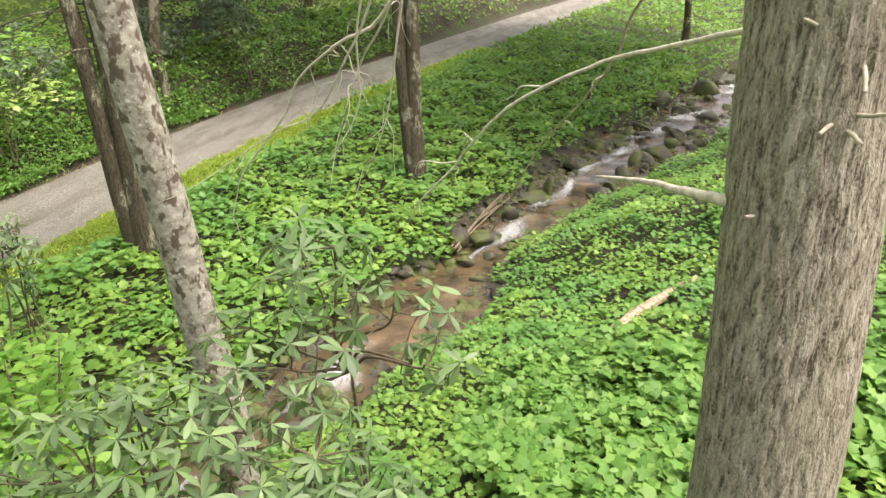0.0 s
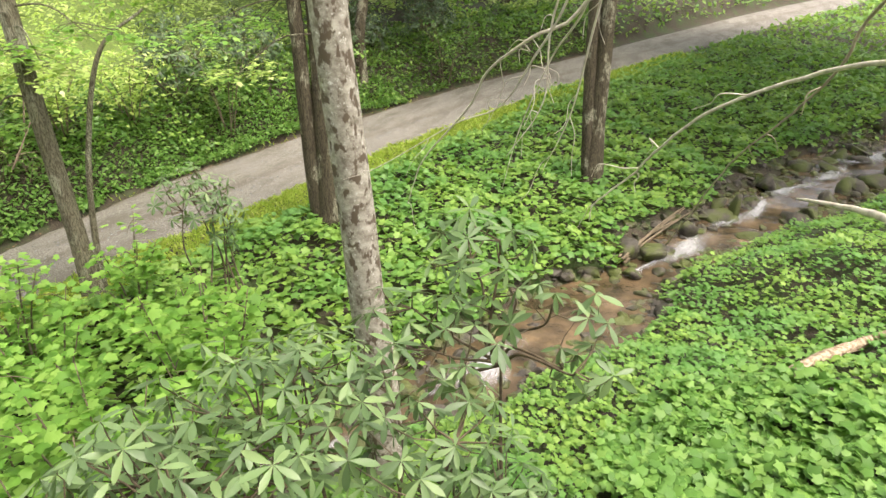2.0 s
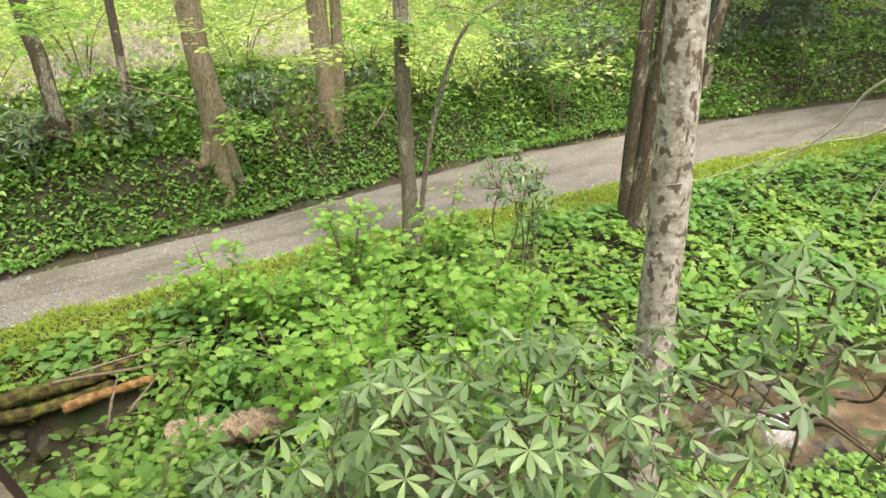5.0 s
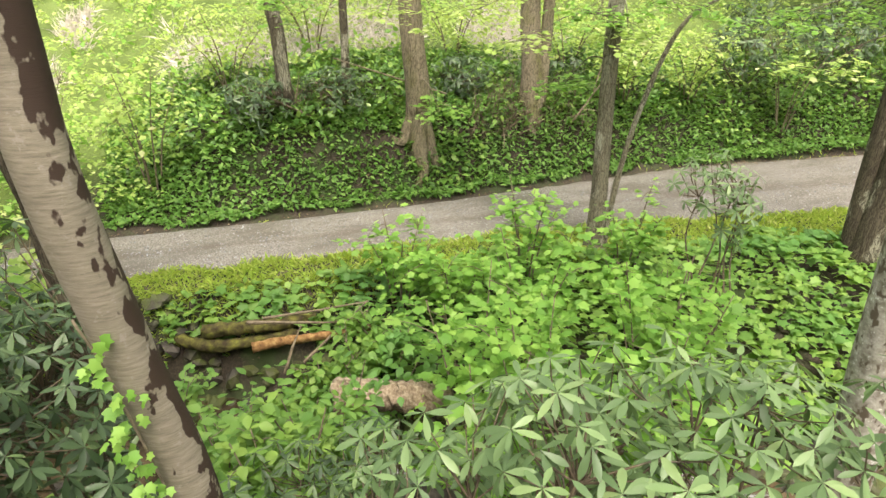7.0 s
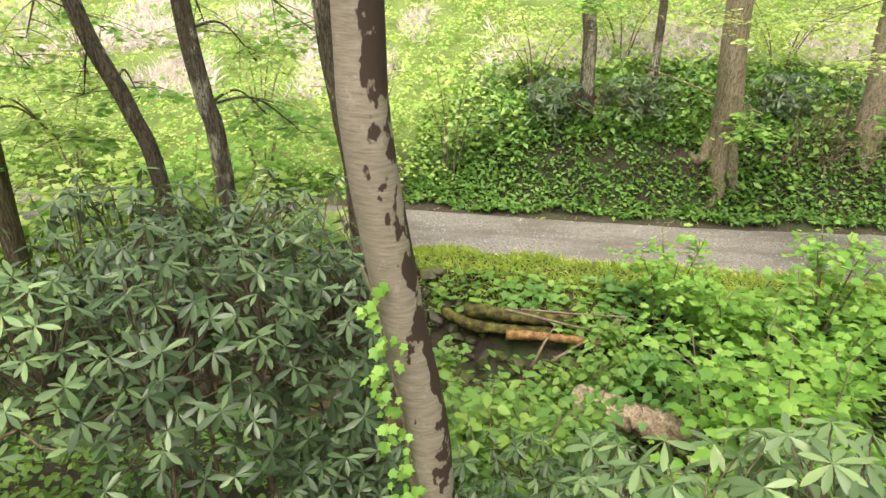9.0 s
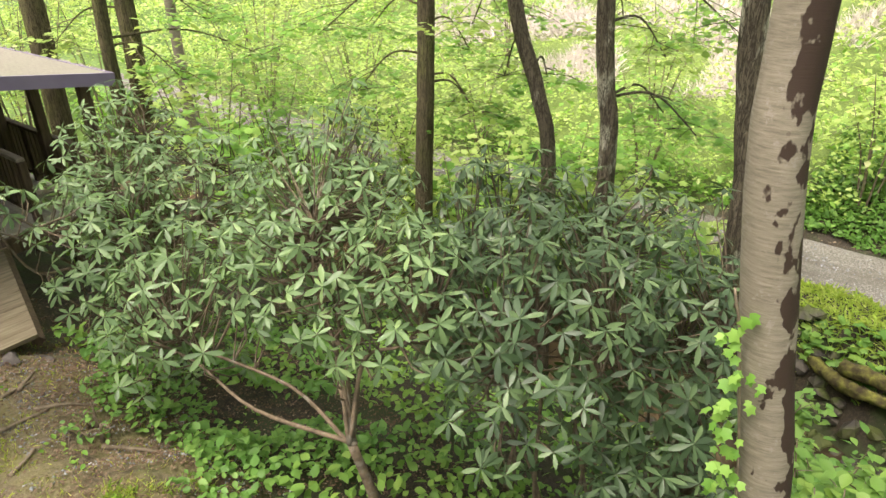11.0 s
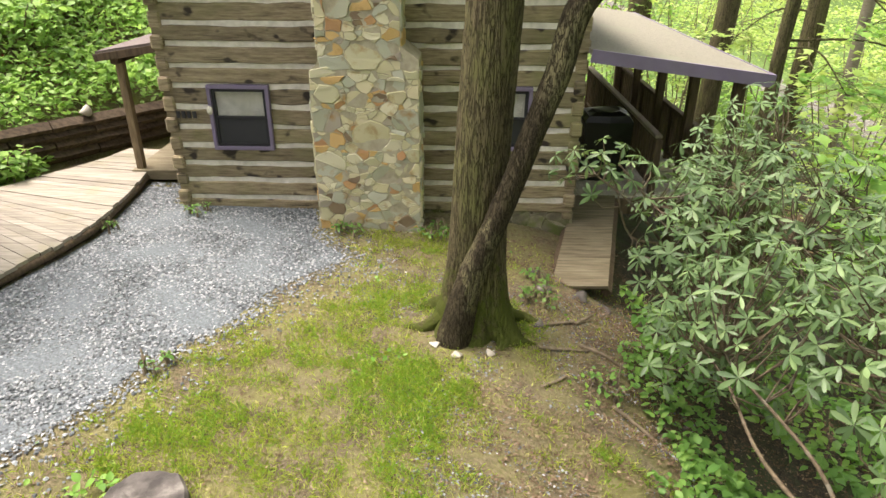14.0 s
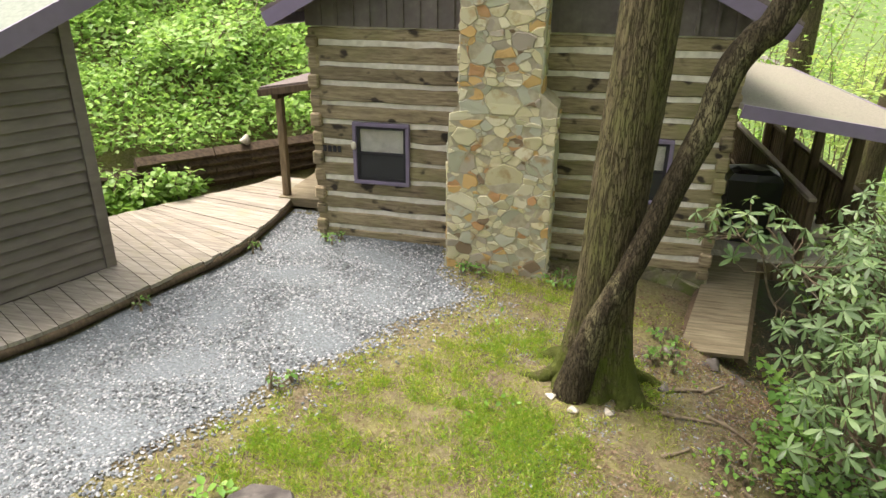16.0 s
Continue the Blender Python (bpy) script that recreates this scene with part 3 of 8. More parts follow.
# leaf templates, one unit long, pointing along +y
OVAL = ([(0, 0, 0), (-0.3, 0.4, 0.06), (0, 0.45, -0.02), (0.3, 0.4, 0.06), (0, 1, -0.08)], [(0, 2, 1), (0, 3, 2), (1, 2, 4), (2, 3, 4)])

FLAKE = ([(0, 0, 0), (-0.32, 0.45, 0.06), (0, 1, -0.06), (0.32, 0.45, 0.06)], [(0, 2, 1), (0, 3, 2)])
OVAL_WIDE = ([(0, 0, 0), (-0.26, 0.22, 0.05), (-0.33, 0.48, 0.05), (0, 0.45, -0.02), (0.33, 0.48, 0.05), (0.26, 0.22, 0.05), (-0.18, 0.76, -0.01), (0.18, 0.76, -0.01), (0, 1, -0.1)], [(0, 3, 1), (0, 5, 3), (1, 3, 2), (3, 5, 4), (2, 3, 6), (3, 4, 7), (6, 3, 8), (3, 7, 8)])


def lobed_leaf():
    pts, n = [(0, 0.42, 0.03)], 0
    for ang, r in ((-90, 0.42), (-40, 0.5), (-12, 0.33), (25, 0.58), (50, 0.36), (90, 0.6), (130, 0.36), (155, 0.58), (192, 0.33), (220, 0.5)):
        a = radians(ang)
        pts.append((r * math.cos(a), 0.42 + r * math.sin(a), -0.12 * r))
    return pts, [(0, i, i % 10 + 1) for i in range(1, 11)]


LOBED = lobed_leaf()


def long_leaf():
    """Long narrow leathery blade with a folded midrib, drooping to its tip."""
    v, t = [(0, 0, 0)], []
    rows = ((0.12, 0.03), (0.35, 0.1), (0.6, 0.135), (0.82, 0.1))
    for y, w in rows:
        z = -0.1 * y * y
        v += [(-w, y, z + 0.18 * w), (0, y, z), (w, y, z + 0.18 * w)]
    v.append((0, 1, -0.11))
    t += [(0, 2, 1), (0, 3, 2)]
    for r in range(3):
        a = 1 + 3 * r
        t += [(a, a + 1, a + 4), (a, a + 4, a + 3), (a + 1, a + 2, a + 5), (a + 1, a + 5, a + 4)]
    t += [(10, 11, 13), (11, 12, 13)]
    return v, t


LONG = long_leaf()
BLADE = ([(-0.012, 0, 0), (0.012, 0, 0), (0.009, 0.12, 0.6), (0, 0.42, 0.95)], [(0, 1, 2), (0, 2, 3)])


def rand(lo, hi, n=None):
    return RNG.uniform(lo, hi, n)


def noise2(x, y, scale, seed=0.0):
    """Smooth value noise on arrays, about -1 to 1."""
    x, y = np.asarray(x) / scale + seed * 17.3, np.asarray(y) / scale - seed * 9.1
    return (np.sin(x * 1.7 + 1.3 * np.sin(y * 1.1 + seed)) + np.sin(y * 1.9 + 1.5 * np.sin(x * 0.9 - seed)) + np.sin((x + y) * 1.3 + 2 * np.sin((x - y) * 0.7))) / 3

# ---- land: yard, slope, stream, road, far bank ----
S_Y = np.array([-90, -45, -33, -27, -25, -23, -21, -19, -16, -13.4, -10.2, -8.3, -5.5, -1.6, 0, 3, 8, 30, 90.0])
S_X = np.array([-60, -21, -13, -9.0, -7.8, -6.4, -5.0, -3.65, -1.6, 0.4, 1.8, 2.9, 5.0, 7.0, 8.0, 8.9, 9.0, 8.0, 6.0])
SW_Y, SW_X = [-40, -27, -23, -21, -19, -16, -13.4, -10.2, -8, -3, 0, 30], [1.4, 1.5, 1.7, 1.8, 1.5, 1.1, 0.75, 1.25, 0.75, 0.9, 1.1, 1.1]
SZ_Y, SZ_Z = [-90, -40, -27, -25, -21.5, -20, -17, -15.9, -13.8, -12.6, -8.6, -7.6, 3, 30], [-0.5, -1.8, -2.1, -2.25, -2.3, -2.45, -2.48, -2.68, -2.72, -3.0, -3.02, -3.25, -3.4, -3.7]
R_Y = np.array([-120, -50, -34.5, -25, -20.5, -16.5, -12, -7, -2.7, 1, 30, 120.0])
R_X = np.array([-40, -5, 2.0, 6.5, 8.2, 9.5, 10.6, 11.2, 11.45, 11.8, 12.5, 14.0])
RZ_Y, RZ_Z = [-120, -60, -35, -25, -17, -12, 30, 120], [1.5, 0.2, -0.9, -1.45, -1.75, -1.9, -2.0, -2.2]


def smooth_interp(y, ky, kx, w=1.0):
    return (np.interp(y - w, ky, kx) + 2 * np.interp(y, ky, kx) + np.interp(y + w, ky, kx)) / 4


def stream_x(y):
    return smooth_interp(y, S_Y, S_X, 0.9)


def stream_z(y):
    return np.interp(y, SZ_Y, SZ_Z)


def stream_half(y):
    return np.interp(y, SW_Y, SW_X) + 0.15 * np.sin(np.asarray(y) * 2.1)


def road_far(y):
    """How far the lane widens on its bank side, and on its stream side."""
    return np.interp(y, [-30, -25, -20, -12, -8, -5, -2], [1.25, 1.2, 0.95, 0.8, 0.4, 0.1, 0.0]), np.interp(y, [-25, -16, -12, -8, -5], [0.1, 0.3, 0.4, 0.15, 0.0])


def road_x(y):
    far, near = road_far(y)
    return smooth_interp(y, R_Y, R_X, 2.0) + (far - near) / 2


def road_z(y):
    return smooth_interp(y, RZ_Y, RZ_Z, 2.0)


def road_half(y):
    return np.interp(y, [-50, -20, 0], [1.45, 1.2, 0.98]) + sum(road_far(y)) / 2


_ly = np.concatenate([np.linspace(-90, -45, 12), np.linspace(-44, 20, 200), np.linspace(21, 90, 12)])
_lx = stream_x(_ly)


def stream_gap(x, y):
    """Distance from the stream's middle line, and the place along it."""
    x, y = np.asarray(x, float), np.asarray(y, float)
    best, along = np.full(x.shape, 1e9), np.zeros(x.shape)
    for a, b in zip(_lx, _ly):
        d = (x - a) ** 2 + (y - b) ** 2
        near = d < best
        best, along = np.where(near, d, best), np.where(near, b, along)
    return np.sqrt(best), along


def land(x, y):
    """Height of the ground."""
    x, y = np.asarray(x, float), np.asarray(y, float)
    d, s = stream_gap(x, y)
    zs, hw = stream_z(s), stream_half(s)
    e = d - hw
    # near side: bank, slope, yard
    west = zs + np.interp(e, [-2, -0.4, 0, 0.35, 3, 5, 6.2, 7.5, 11, 300], [-0.35, -0.25, 0, 0.3, 1.5, 2.4, 3.05, 3.35, 3.5, 3.55])
    west = np.where(west > -0.25, -0.25 + 0.2 * np.tanh((west + 0.25) / 0.2), west)
    west = west + 0.06 * noise2(x, y, 0.8) * np.clip(e / 3, 0, 1) * np.clip(1 - (y - 0.5) / 2, 0.25, 1)
    q = np.minimum((y - 9.6) * 0.8 + (-x - 4.6) * 0.55, (y - 8.9) * 0.624 - (x + 5.62) * 0.781)
    hill = np.interp(q, [0, 0.25, 14, 80], [0, 0.35, 8.5, 40]) * np.clip((-1.5 - x) / 2.5, 0, 1)
    west = west + hill
    # far side: bank up to the road
    rx, rz, rh = road_x(y), road_z(y), road_half(y)
    gap = np.maximum((rx - rh - 0.5) - x, 0.0)
    u = np.clip(e, 0, None) / (np.clip(e, 0, None) + gap + 1e-6)
    east = zs + 0.12 + (rz - 0.03 - zs - 0.12) * np.clip(u * 1.25, 0, 1) ** 0.6
    east = np.where(e < 0, zs + np.interp(e, [-2, -0.4, 0], [-0.35, -0.25, 0.12]), east)
    over = x - (rx + rh) - 0.15
    east = np.where(np.abs(x - rx) < rh + 0.3, rz - 0.06 * np.clip((rh - 0.1 - np.abs(x - rx)) / 0.2, 0, 1), east)
    south = np.clip((1.0 - y) / 2.5, 0, 1)
    bank = np.interp(over, [0, 0.3, 1.1, 2.2, 6, 20, 60, 250], [0, 0.12, 1.15, 1.6, 2.2, 5.2, 17, 80]) * south + np.interp(over, [0, 0.3, 1.1, 2.2, 6, 20, 60, 250], [0, 0.1, 0.3, 0.5, 1.2, 4.6, 16, 80]) * (1 - south)
    steep = np.interp(over, [0, 0.15, 0.4, 0.75, 1.0, 1.5, 2.2, 6, 20, 60, 250], [0, 0.1, 0.6, 1.3, 1.55, 1.8, 2.0, 2.5, 5.3, 17, 80])
    cut = np.clip((y + 13) / 2, 0, 1) * south
    bank = bank * (1 - cut) + steep * cut
    east = np.where(over > 0, rz + bank + 0.1 * noise2(x, y, 1.1) * np.clip(over, 0, 1), east)
    return np.where(x > stream_x(y), east, west)


def ground():
    xs = np.concatenate([-np.geomspace(14, 260, 22)[::-1], np.arange(-13.5, 22, 0.28), np.geomspace(22.5, 260, 22)])
    ys = np.concatenate([-np.geomspace(66, 260, 14)[::-1], np.arange(-65, -40, 0.6), np.arange(-39.8, 22, 0.28), np.geomspace(22.5, 260, 20)])
    gx, gy = np.meshgrid(xs, ys)
    gz = land(gx, gy)
    v = np.stack([gx.ravel(), gy.ravel(), gz.ravel()], 1)
    nx = len(xs)
    i, j = np.meshgrid(np.arange(len(ys) - 1), np.arange(nx - 1), indexing="ij")
    p = (i * nx + j).ravel()
    t = np.concatenate([np.stack([p, p + 1, p + nx + 1], 1), np.stack([p, p + nx + 1, p + nx], 1)])
    mesh_part("ground", tri_mesh("ground", v, t), SOIL, None, "brown forest soil with leaf litter and worn lawn", "structure")


def ribbon(name, ys, mid, half, height, mat, label, lanes=7, crown=0.0):
    u = np.linspace(-1, 1, lanes)
    x = mid[:, None] + half[:, None] * u[None]
    y = np.repeat(ys[:, None], lanes, 1)
    z = height(x, y) + crown * (1 - u[None] ** 2)
    v = np.stack([x.ravel(), y.ravel(), z.ravel()], 1)
    i, j = np.meshgrid(np.arange(len(ys) - 1), np.arange(lanes - 1), indexing="ij")
    p = (i * lanes + j).ravel()
    t = np.concatenate([np.stack([p, p + 1, p + lanes + 1], 1), np.stack([p, p + lanes + 1, p + lanes], 1)])
    me = tri_mesh(name, v, t)
    # loose stones lie along the crown and the edges, between the wheel tracks
    across = me.attributes.new("across", "FLOAT", "POINT")
    across.data.foreach_set("value", np.repeat((0.75 * np.exp(-((u + 0.1) / 0.22) ** 2) + np.clip((np.abs(u) - 0.78) * 5, 0, 1))[None], len(ys), 0).astype(np.float32).ravel())
    return mesh_part(name, me, mat, None, label, "structure")


ground()
_ry = np.concatenate([np.arange(-110, -41, 0.6), np.arange(-41, 30, 0.3), np.linspace(31, 110, 30)])
ribbon("road", _ry, road_x(_ry), road_half(_ry) + 0.05 + 0.1 * noise2(_ry, _ry * 0, 1.2), lambda x, y: road_z(y) + 0.045 - 0.075 * np.clip(np.abs((x - road_x(y)) / road_half(y)), 0, 1) ** 4 - 0.02 * np.cos((x - road_x(y)) * 5.5) + 0.012 * noise2(x, y, 0.3), ROAD, "packed grey gravel lane with wheel tracks", 15)
_wy = np.arange(-44, 26, 0.12)
ribbon("water", _wy, stream_x(_wy), stream_half(_wy) + 0.5, lambda x, y: stream_z(y) + 0.015 + 0.02 * noise2(x, y, 0.25) + 0.015 * noise2(x, y, 0.12, 3), WATER, "shallow clear brown mountain stream", 15)

# ---- log cabin ----
CX0, CX1, CY, CBACK = -3.05, 1.88, 7.7, 13.5
CHINKS = [0.06, 0.29, 0.505, 0.735, 0.965, 1.203, 1.45, 1.685, 1.925, 2.15, 2.4, 2.6]
cabin = holder("log_cabin", (-0.6, 10.6, -0.1), "weathered hewn-log cabin with cream chinking and a stone chimney", "cabin")


def hewn_log(name, x0, x1, z0, z1, y, parent, depth=0.2):
    """A squared log with hewn, uneven faces."""
    bm = bmesh.new()
    n = max(2, int((x1 - x0) / 0.22))
    rings = []
    for i in range(n + 1):
        x = x0 + (x1 - x0) * i / n
        dz0, dz1, dy = rand(-0.008, 0.008), rand(-0.01, 0.01), rand(-0.012, 0.008)
        b = 0.012
        ring = [(x, y + dy, z0 + b + dz0), (x, y + b + dy, z0 + dz0), (x, y + depth, z0 + dz0), (x, y + depth, z1 + dz1), (x, y + b + dy, z1 + dz1), (x, y + dy, z1 - b + dz1)]
        rings.append([bm.verts.new(p) for p in ring])
    for a, b2 in zip(rings, rings[1:]):
        for k in range(6):
            bm.faces.new((a[k], a[(k + 1) % 6], b2[(k + 1) % 6], b2[k]))
    bm.faces.new(rings[0])
    bm.faces.new(rings[-1])
    return part(name, bm, LOG_WOOD, parent)


front = part("front_wall", box((CX0 + 0.03, CY + 0.018, 0.0), (CX1 - 0.03, CY + 0.22, 2.6)), CHINK, cabin, "cream chinking between hewn logs")
WIN_A, WIN_B = (-2.52, -1.79, 0.69, 1.47), (0.62, 1.29, 0.72, 1.48)
lows = [-0.12] + CHINKS[:-1]
for low, high in zip(lows, CHINKS):
    z0, z1 = low + 0.03, high - 0.032
    spans = [(CX0, CX1)]
    for wx0, wx1, wz0, wz1 in (WIN_A, WIN_B):
        if z1 > wz0 and z0 < wz1 and min(z1, wz1) - max(z0, wz0) > 0.06:
            spans = [s for a, b in spans for s in ((a, min(b, wx0)), (max(a, wx1), b)) if s[1] - s[0] > 0.02]
    for a, b in spans:
        hewn_log("log", a, b, z0, z1, CY + rand(-0.012, 0.012), front)
for side, x in (("side_wall", CX1 - 0.02), ("side_wall", CX0 + 0.02)):
    s = -1 if x > 0 else 1
    wall = part(side, box((min(x, x + s * 0.2), CY + 0.22, -0.1), (max(x, x + s * 0.2), CBACK, 2.6)), CHINK, cabin)
    for k, (low, high) in enumerate(zip(lows, CHINKS)):
        z0, z1 = low + 0.035 - 0.1, high - 0.03 - 0.1
        bm = box((min(x - s * 0.04, x + s * 0.1), CY - 0.02 - (0.04 if k % 2 else 0.0), z0), (max(x - s * 0.04, x + s * 0.1), CBACK, z1), 0.02)
        part("log", bm, LOG_WOOD, wall)
part("back_wall", box((CX0 + 0.03, CBACK - 0.2, -0.1), (CX1 - 0.03, CBACK, 2.6)), LOG_WOOD, cabin)
part("room_lining", box((CX0 + 0.3, CY + 0.45, 0.0), (CX1 - 0.3, CBACK - 0.3, 2.5)), INSIDE, cabin)

# gable boards above the logs
gable = holder("gable", (-0.6, CY, 2.6))
under(gable, cabin)
MIDX, PITCH = (CX0 + CX1) / 2, 0.5


def roof_under(x):
    return 2.83 + (MIDX - CX0) * PITCH - abs(x - MIDX) * PITCH


bx = CX0 - 0.02
while bx < CX1:
    w = 0.2
    x1 = min(bx + w, CX1 + 0.02)
    bm = bmesh.new()
    top0, top1 = roof_under(bx), roof_under(x1)
    pts = [(bx + 0.004, 2.585), (x1 - 0.004, 2.585), (x1 - 0.004, top1), (bx + 0.004, top0)]
    f0 = [bm.verts.new((p, CY - 0.02, z)) for p, z in pts]
    f1 = [bm.verts.new((p, CY + 0.1, z)) for p, z in pts]
    bm.faces.new(f0)
    bm.faces.new(f1[::-1])
    for k in range(4):
        bm.faces.new((f0[k], f0[(k + 1) % 4], f1[(k + 1) % 4], f1[k]))
    part("gable_board", bm, DARK_BOARD, gable)
    part("batten", box((x1 - 0.02, CY - 0.045, 2.59), (x1 + 0.02, CY - 0.022, top1 - 0.03)), DARK_BOARD, gable)
    bx = x1

# roof: two slopes and lilac barge boards
for s in (-1, 1):
    run = (CX1 - CX0) / 2 + 0.34
    ang = math.atan(PITCH) * s
    length = run / math.cos(ang)
    turn = Matrix.Translation((MIDX, 0, 2.87 + (MIDX - CX0) * PITCH)) @ Matrix.Rotation(ang, 4, "Y")
    x0, x1 = (0, length) if s > 0 else (-length, 0)
    slope = part("roof_slope", box((x0, CY - 0.42, 0.0), (x1, CBACK + 0.4, 0.07), 0.0, turn), SHINGLE_RED, cabin, "reddish-brown shingled roof slope")
    part("barge_board", box((x0, CY - 0.455, -0.13), (x1, CY - 0.42, 0.03), 0.0, turn), LILAC, slope, "lilac painted barge board")
    for k in range(14):
        a = x0 + (x1 - x0) * k / 14
        part("shingle_course", box((min(a, a + 0.02), CY - 0.42, 0.07), (a + 0.17, CBACK + 0.4, 0.082), 0.0, turn), SHINGLE_RED, slope)
    edge = x1 if s > 0 else x0
    part("eave_board", box((edge - 0.02, CY - 0.42, -0.12), (edge + 0.02, CBACK + 0.4, -0.002), 0.0, turn), LILAC, slope)


def window(name, rect, parent, mat_low):
    x0, x1, z0, z1 = rect
    w = holder(name, ((x0 + x1) / 2, CY, z0), "small sash window with lilac frame and dark screen")
    under(w, parent)
    t = 0.045
    fy0, fy1 = CY - 0.05, CY + 0.06
    for lo, hi in (((x0, z0), (x1, z0 + t)), ((x0, z1 - t), (x1, z1)), ((x0, z0 + t), (x0 + t, z1 - t)), ((x1 - t, z0 + t), (x1, z1 - t))):
        part("casing", box((lo[0], fy0, lo[1]), (hi[0], fy1, hi[1]), 0.005), LILAC, w, "lilac painted casing")
    i, s = 0.045, 0.035
    for lo, hi in (((x0 + i, z0 + i), (x1 - i, z0 + i + s)), ((x0 + i, z1 - i - s), (x1 - i, z1 - i)), ((x0 + i, z0 + i + s), (x0 + i + s, z1 - i - s)), ((x1 - i - s, z0 + i + s), (x1 - i, z1 - i - s)), ((x0 + i + s, (z0 + z1) / 2 - 0.02), (x1 - i - s, (z0 + z1) / 2 + 0.015))):
        part("sash_bar", box((lo[0], CY - 0.025, lo[1]), (hi[0], CY + 0.03, hi[1]), 0.003), INSIDE, w, "dark sash bar")
    zm = (z0 + z1) / 2
    p = part("pane", box((x0 + i + s, CY + 0.0, zm), (x1 - i - s, CY + 0.006, z1 - i - s)), GLASS, w)
    p.visible_shadow = False
    part("insect_screen", box((x0 + i + s, CY - 0.006, z0 + i + s), (x1 - i - s, CY + 0.0, zm - 0.02)), SCREEN, w, "dark insect screen")
    n = 24
    xs = np.linspace(x0 + 0.09, x1 - 0.09, n)
    v = [(x, CY + 0.035 + 0.01 * math.sin(k * 1.9), z) for z in (zm + 0.02, z1 - 0.1) for k, x in enumerate(xs)]
    tr = [t3 for k in range(n - 1) for t3 in ((k, k + 1, n + k + 1), (k, n + k + 1, n + k))]
    mesh_part("curtain", tri_mesh("curtain", v, tr), CURTAIN, w, "white gathered lace curtain")
    return w


window("window", WIN_A, cabin, SCREEN)
window("window", WIN_B, cabin, SCREEN)
# small fittings on the wall: unreadable house mark as bars, bell by the window, vent
for k in range(4):
    part("number_bar", box((-2.93 + k * 0.065, CY - 0.022, 1.07), (-2.885 + k * 0.065, CY - 0.012, 1.15)), INSIDE, cabin)
bm = bmesh.new()
bmesh.ops.create_uvsphere(bm, u_segments=12, v_segments=8, radius=0.045, matrix=Matrix.Translation((-2.5, CY - 0.07, 1.18)) @ Matrix.Diagonal((0.8, 0.5, 1.2, 1)))
part("wall_bell", bm, CHINK, cabin, "small cream hanging ornament", smooth=True)
part("sill_log", box((CX0 + 0.15, CY - 0.03, -0.22), (-1.2, CY + 0.2, -0.09), 0.02), LOG_WOOD, cabin)
vent = part("vent", box((-2.5, CY - 0.05, -0.2), (-2.15, CY - 0.032, -0.1), 0.004), INSIDE, cabin)
for k in range(4):
    part("vent_slat", box((-2.48, CY - 0.058, -0.192 + k * 0.023), (-2.17, CY - 0.05, -0.18 + k * 0.023)), POST_WOOD, vent)

# stone footing at the low end
footing = part("footing", box((-0.05, CY + 0.03, -0.9), (CX1 + 0.02, CY + 0.25, -0.09)), MORTAR, cabin)
part("footing_back", box((CX0 + 0.05, CY + 0.05, -0.9), (-0.05, CBACK, -0.12)), MORTAR, cabin)


def clip(poly, p, n):
    """The part of a convex outline behind a line."""
    out = []
    for a, b in zip(poly, poly[1:] + poly[:1]):
        da, db = (a[0] - p[0]) * n[0] + (a[1] - p[1]) * n[1], (b[0] - p[0]) * n[0] + (b[1] - p[1]) * n[1]
        if da <= 0:
            out.append(a)
        if da * db < 0:
            k = da / (da - db)
            out.append((a[0] + (b[0] - a[0]) * k, a[1] + (b[1] - a[1]) * k))
    return out


def cells(x0, x1, z0, z1, n, seed):
    """Rubble outlines that fill a rectangle: stones of very mixed size, each taking the room nearest to it."""
    rng = np.random.default_rng(seed)
    flat = 1.3
    usual = math.sqrt((x1 - x0) * (z1 - z0) * flat / n)
    sites = []
    for _ in range(n * 40):
        p, r = np.array((rng.uniform(x0, x1), rng.uniform(z0, z1) * flat)), usual * rng.lognormal(-0.1, 0.45)
        if all(np.hypot(*(p - q)) > 0.5 * (r + k) for q, k in sites):
            sites.append((p, r))
    for p, r in sites:
        poly = [(x0, z0 * flat), (x1, z0 * flat), (x1, z1 * flat), (x0, z1 * flat)]
        for q, k in sites:
            d = q - p
            gap = np.hypot(*d)
            if 0 < gap < usual * 4.5 and len(poly) > 2:
                poly = clip(poly, p + d * (0.5 + (r * r - k * k) / (2 * gap * gap) * 0.7), d / gap)
        if len(poly) < 3:
            continue
        poly = [(u, v / flat) for u, v in poly]
        halves = [poly]
        if rng.random() < 0.45:
            # many stones are slabs broken on one straight side
            a = rng.normal(math.pi / 2, 0.7)
            mid, way = np.mean(poly, axis=0) + rng.normal(0, 0.02, 2), np.array((math.cos(a), math.sin(a)))
            halves = [clip(poly, mid, way), clip(poly, mid, -way)]
        for piece in halves:
            if len(piece) > 2:
                yield np.mean(piece, axis=0), piece


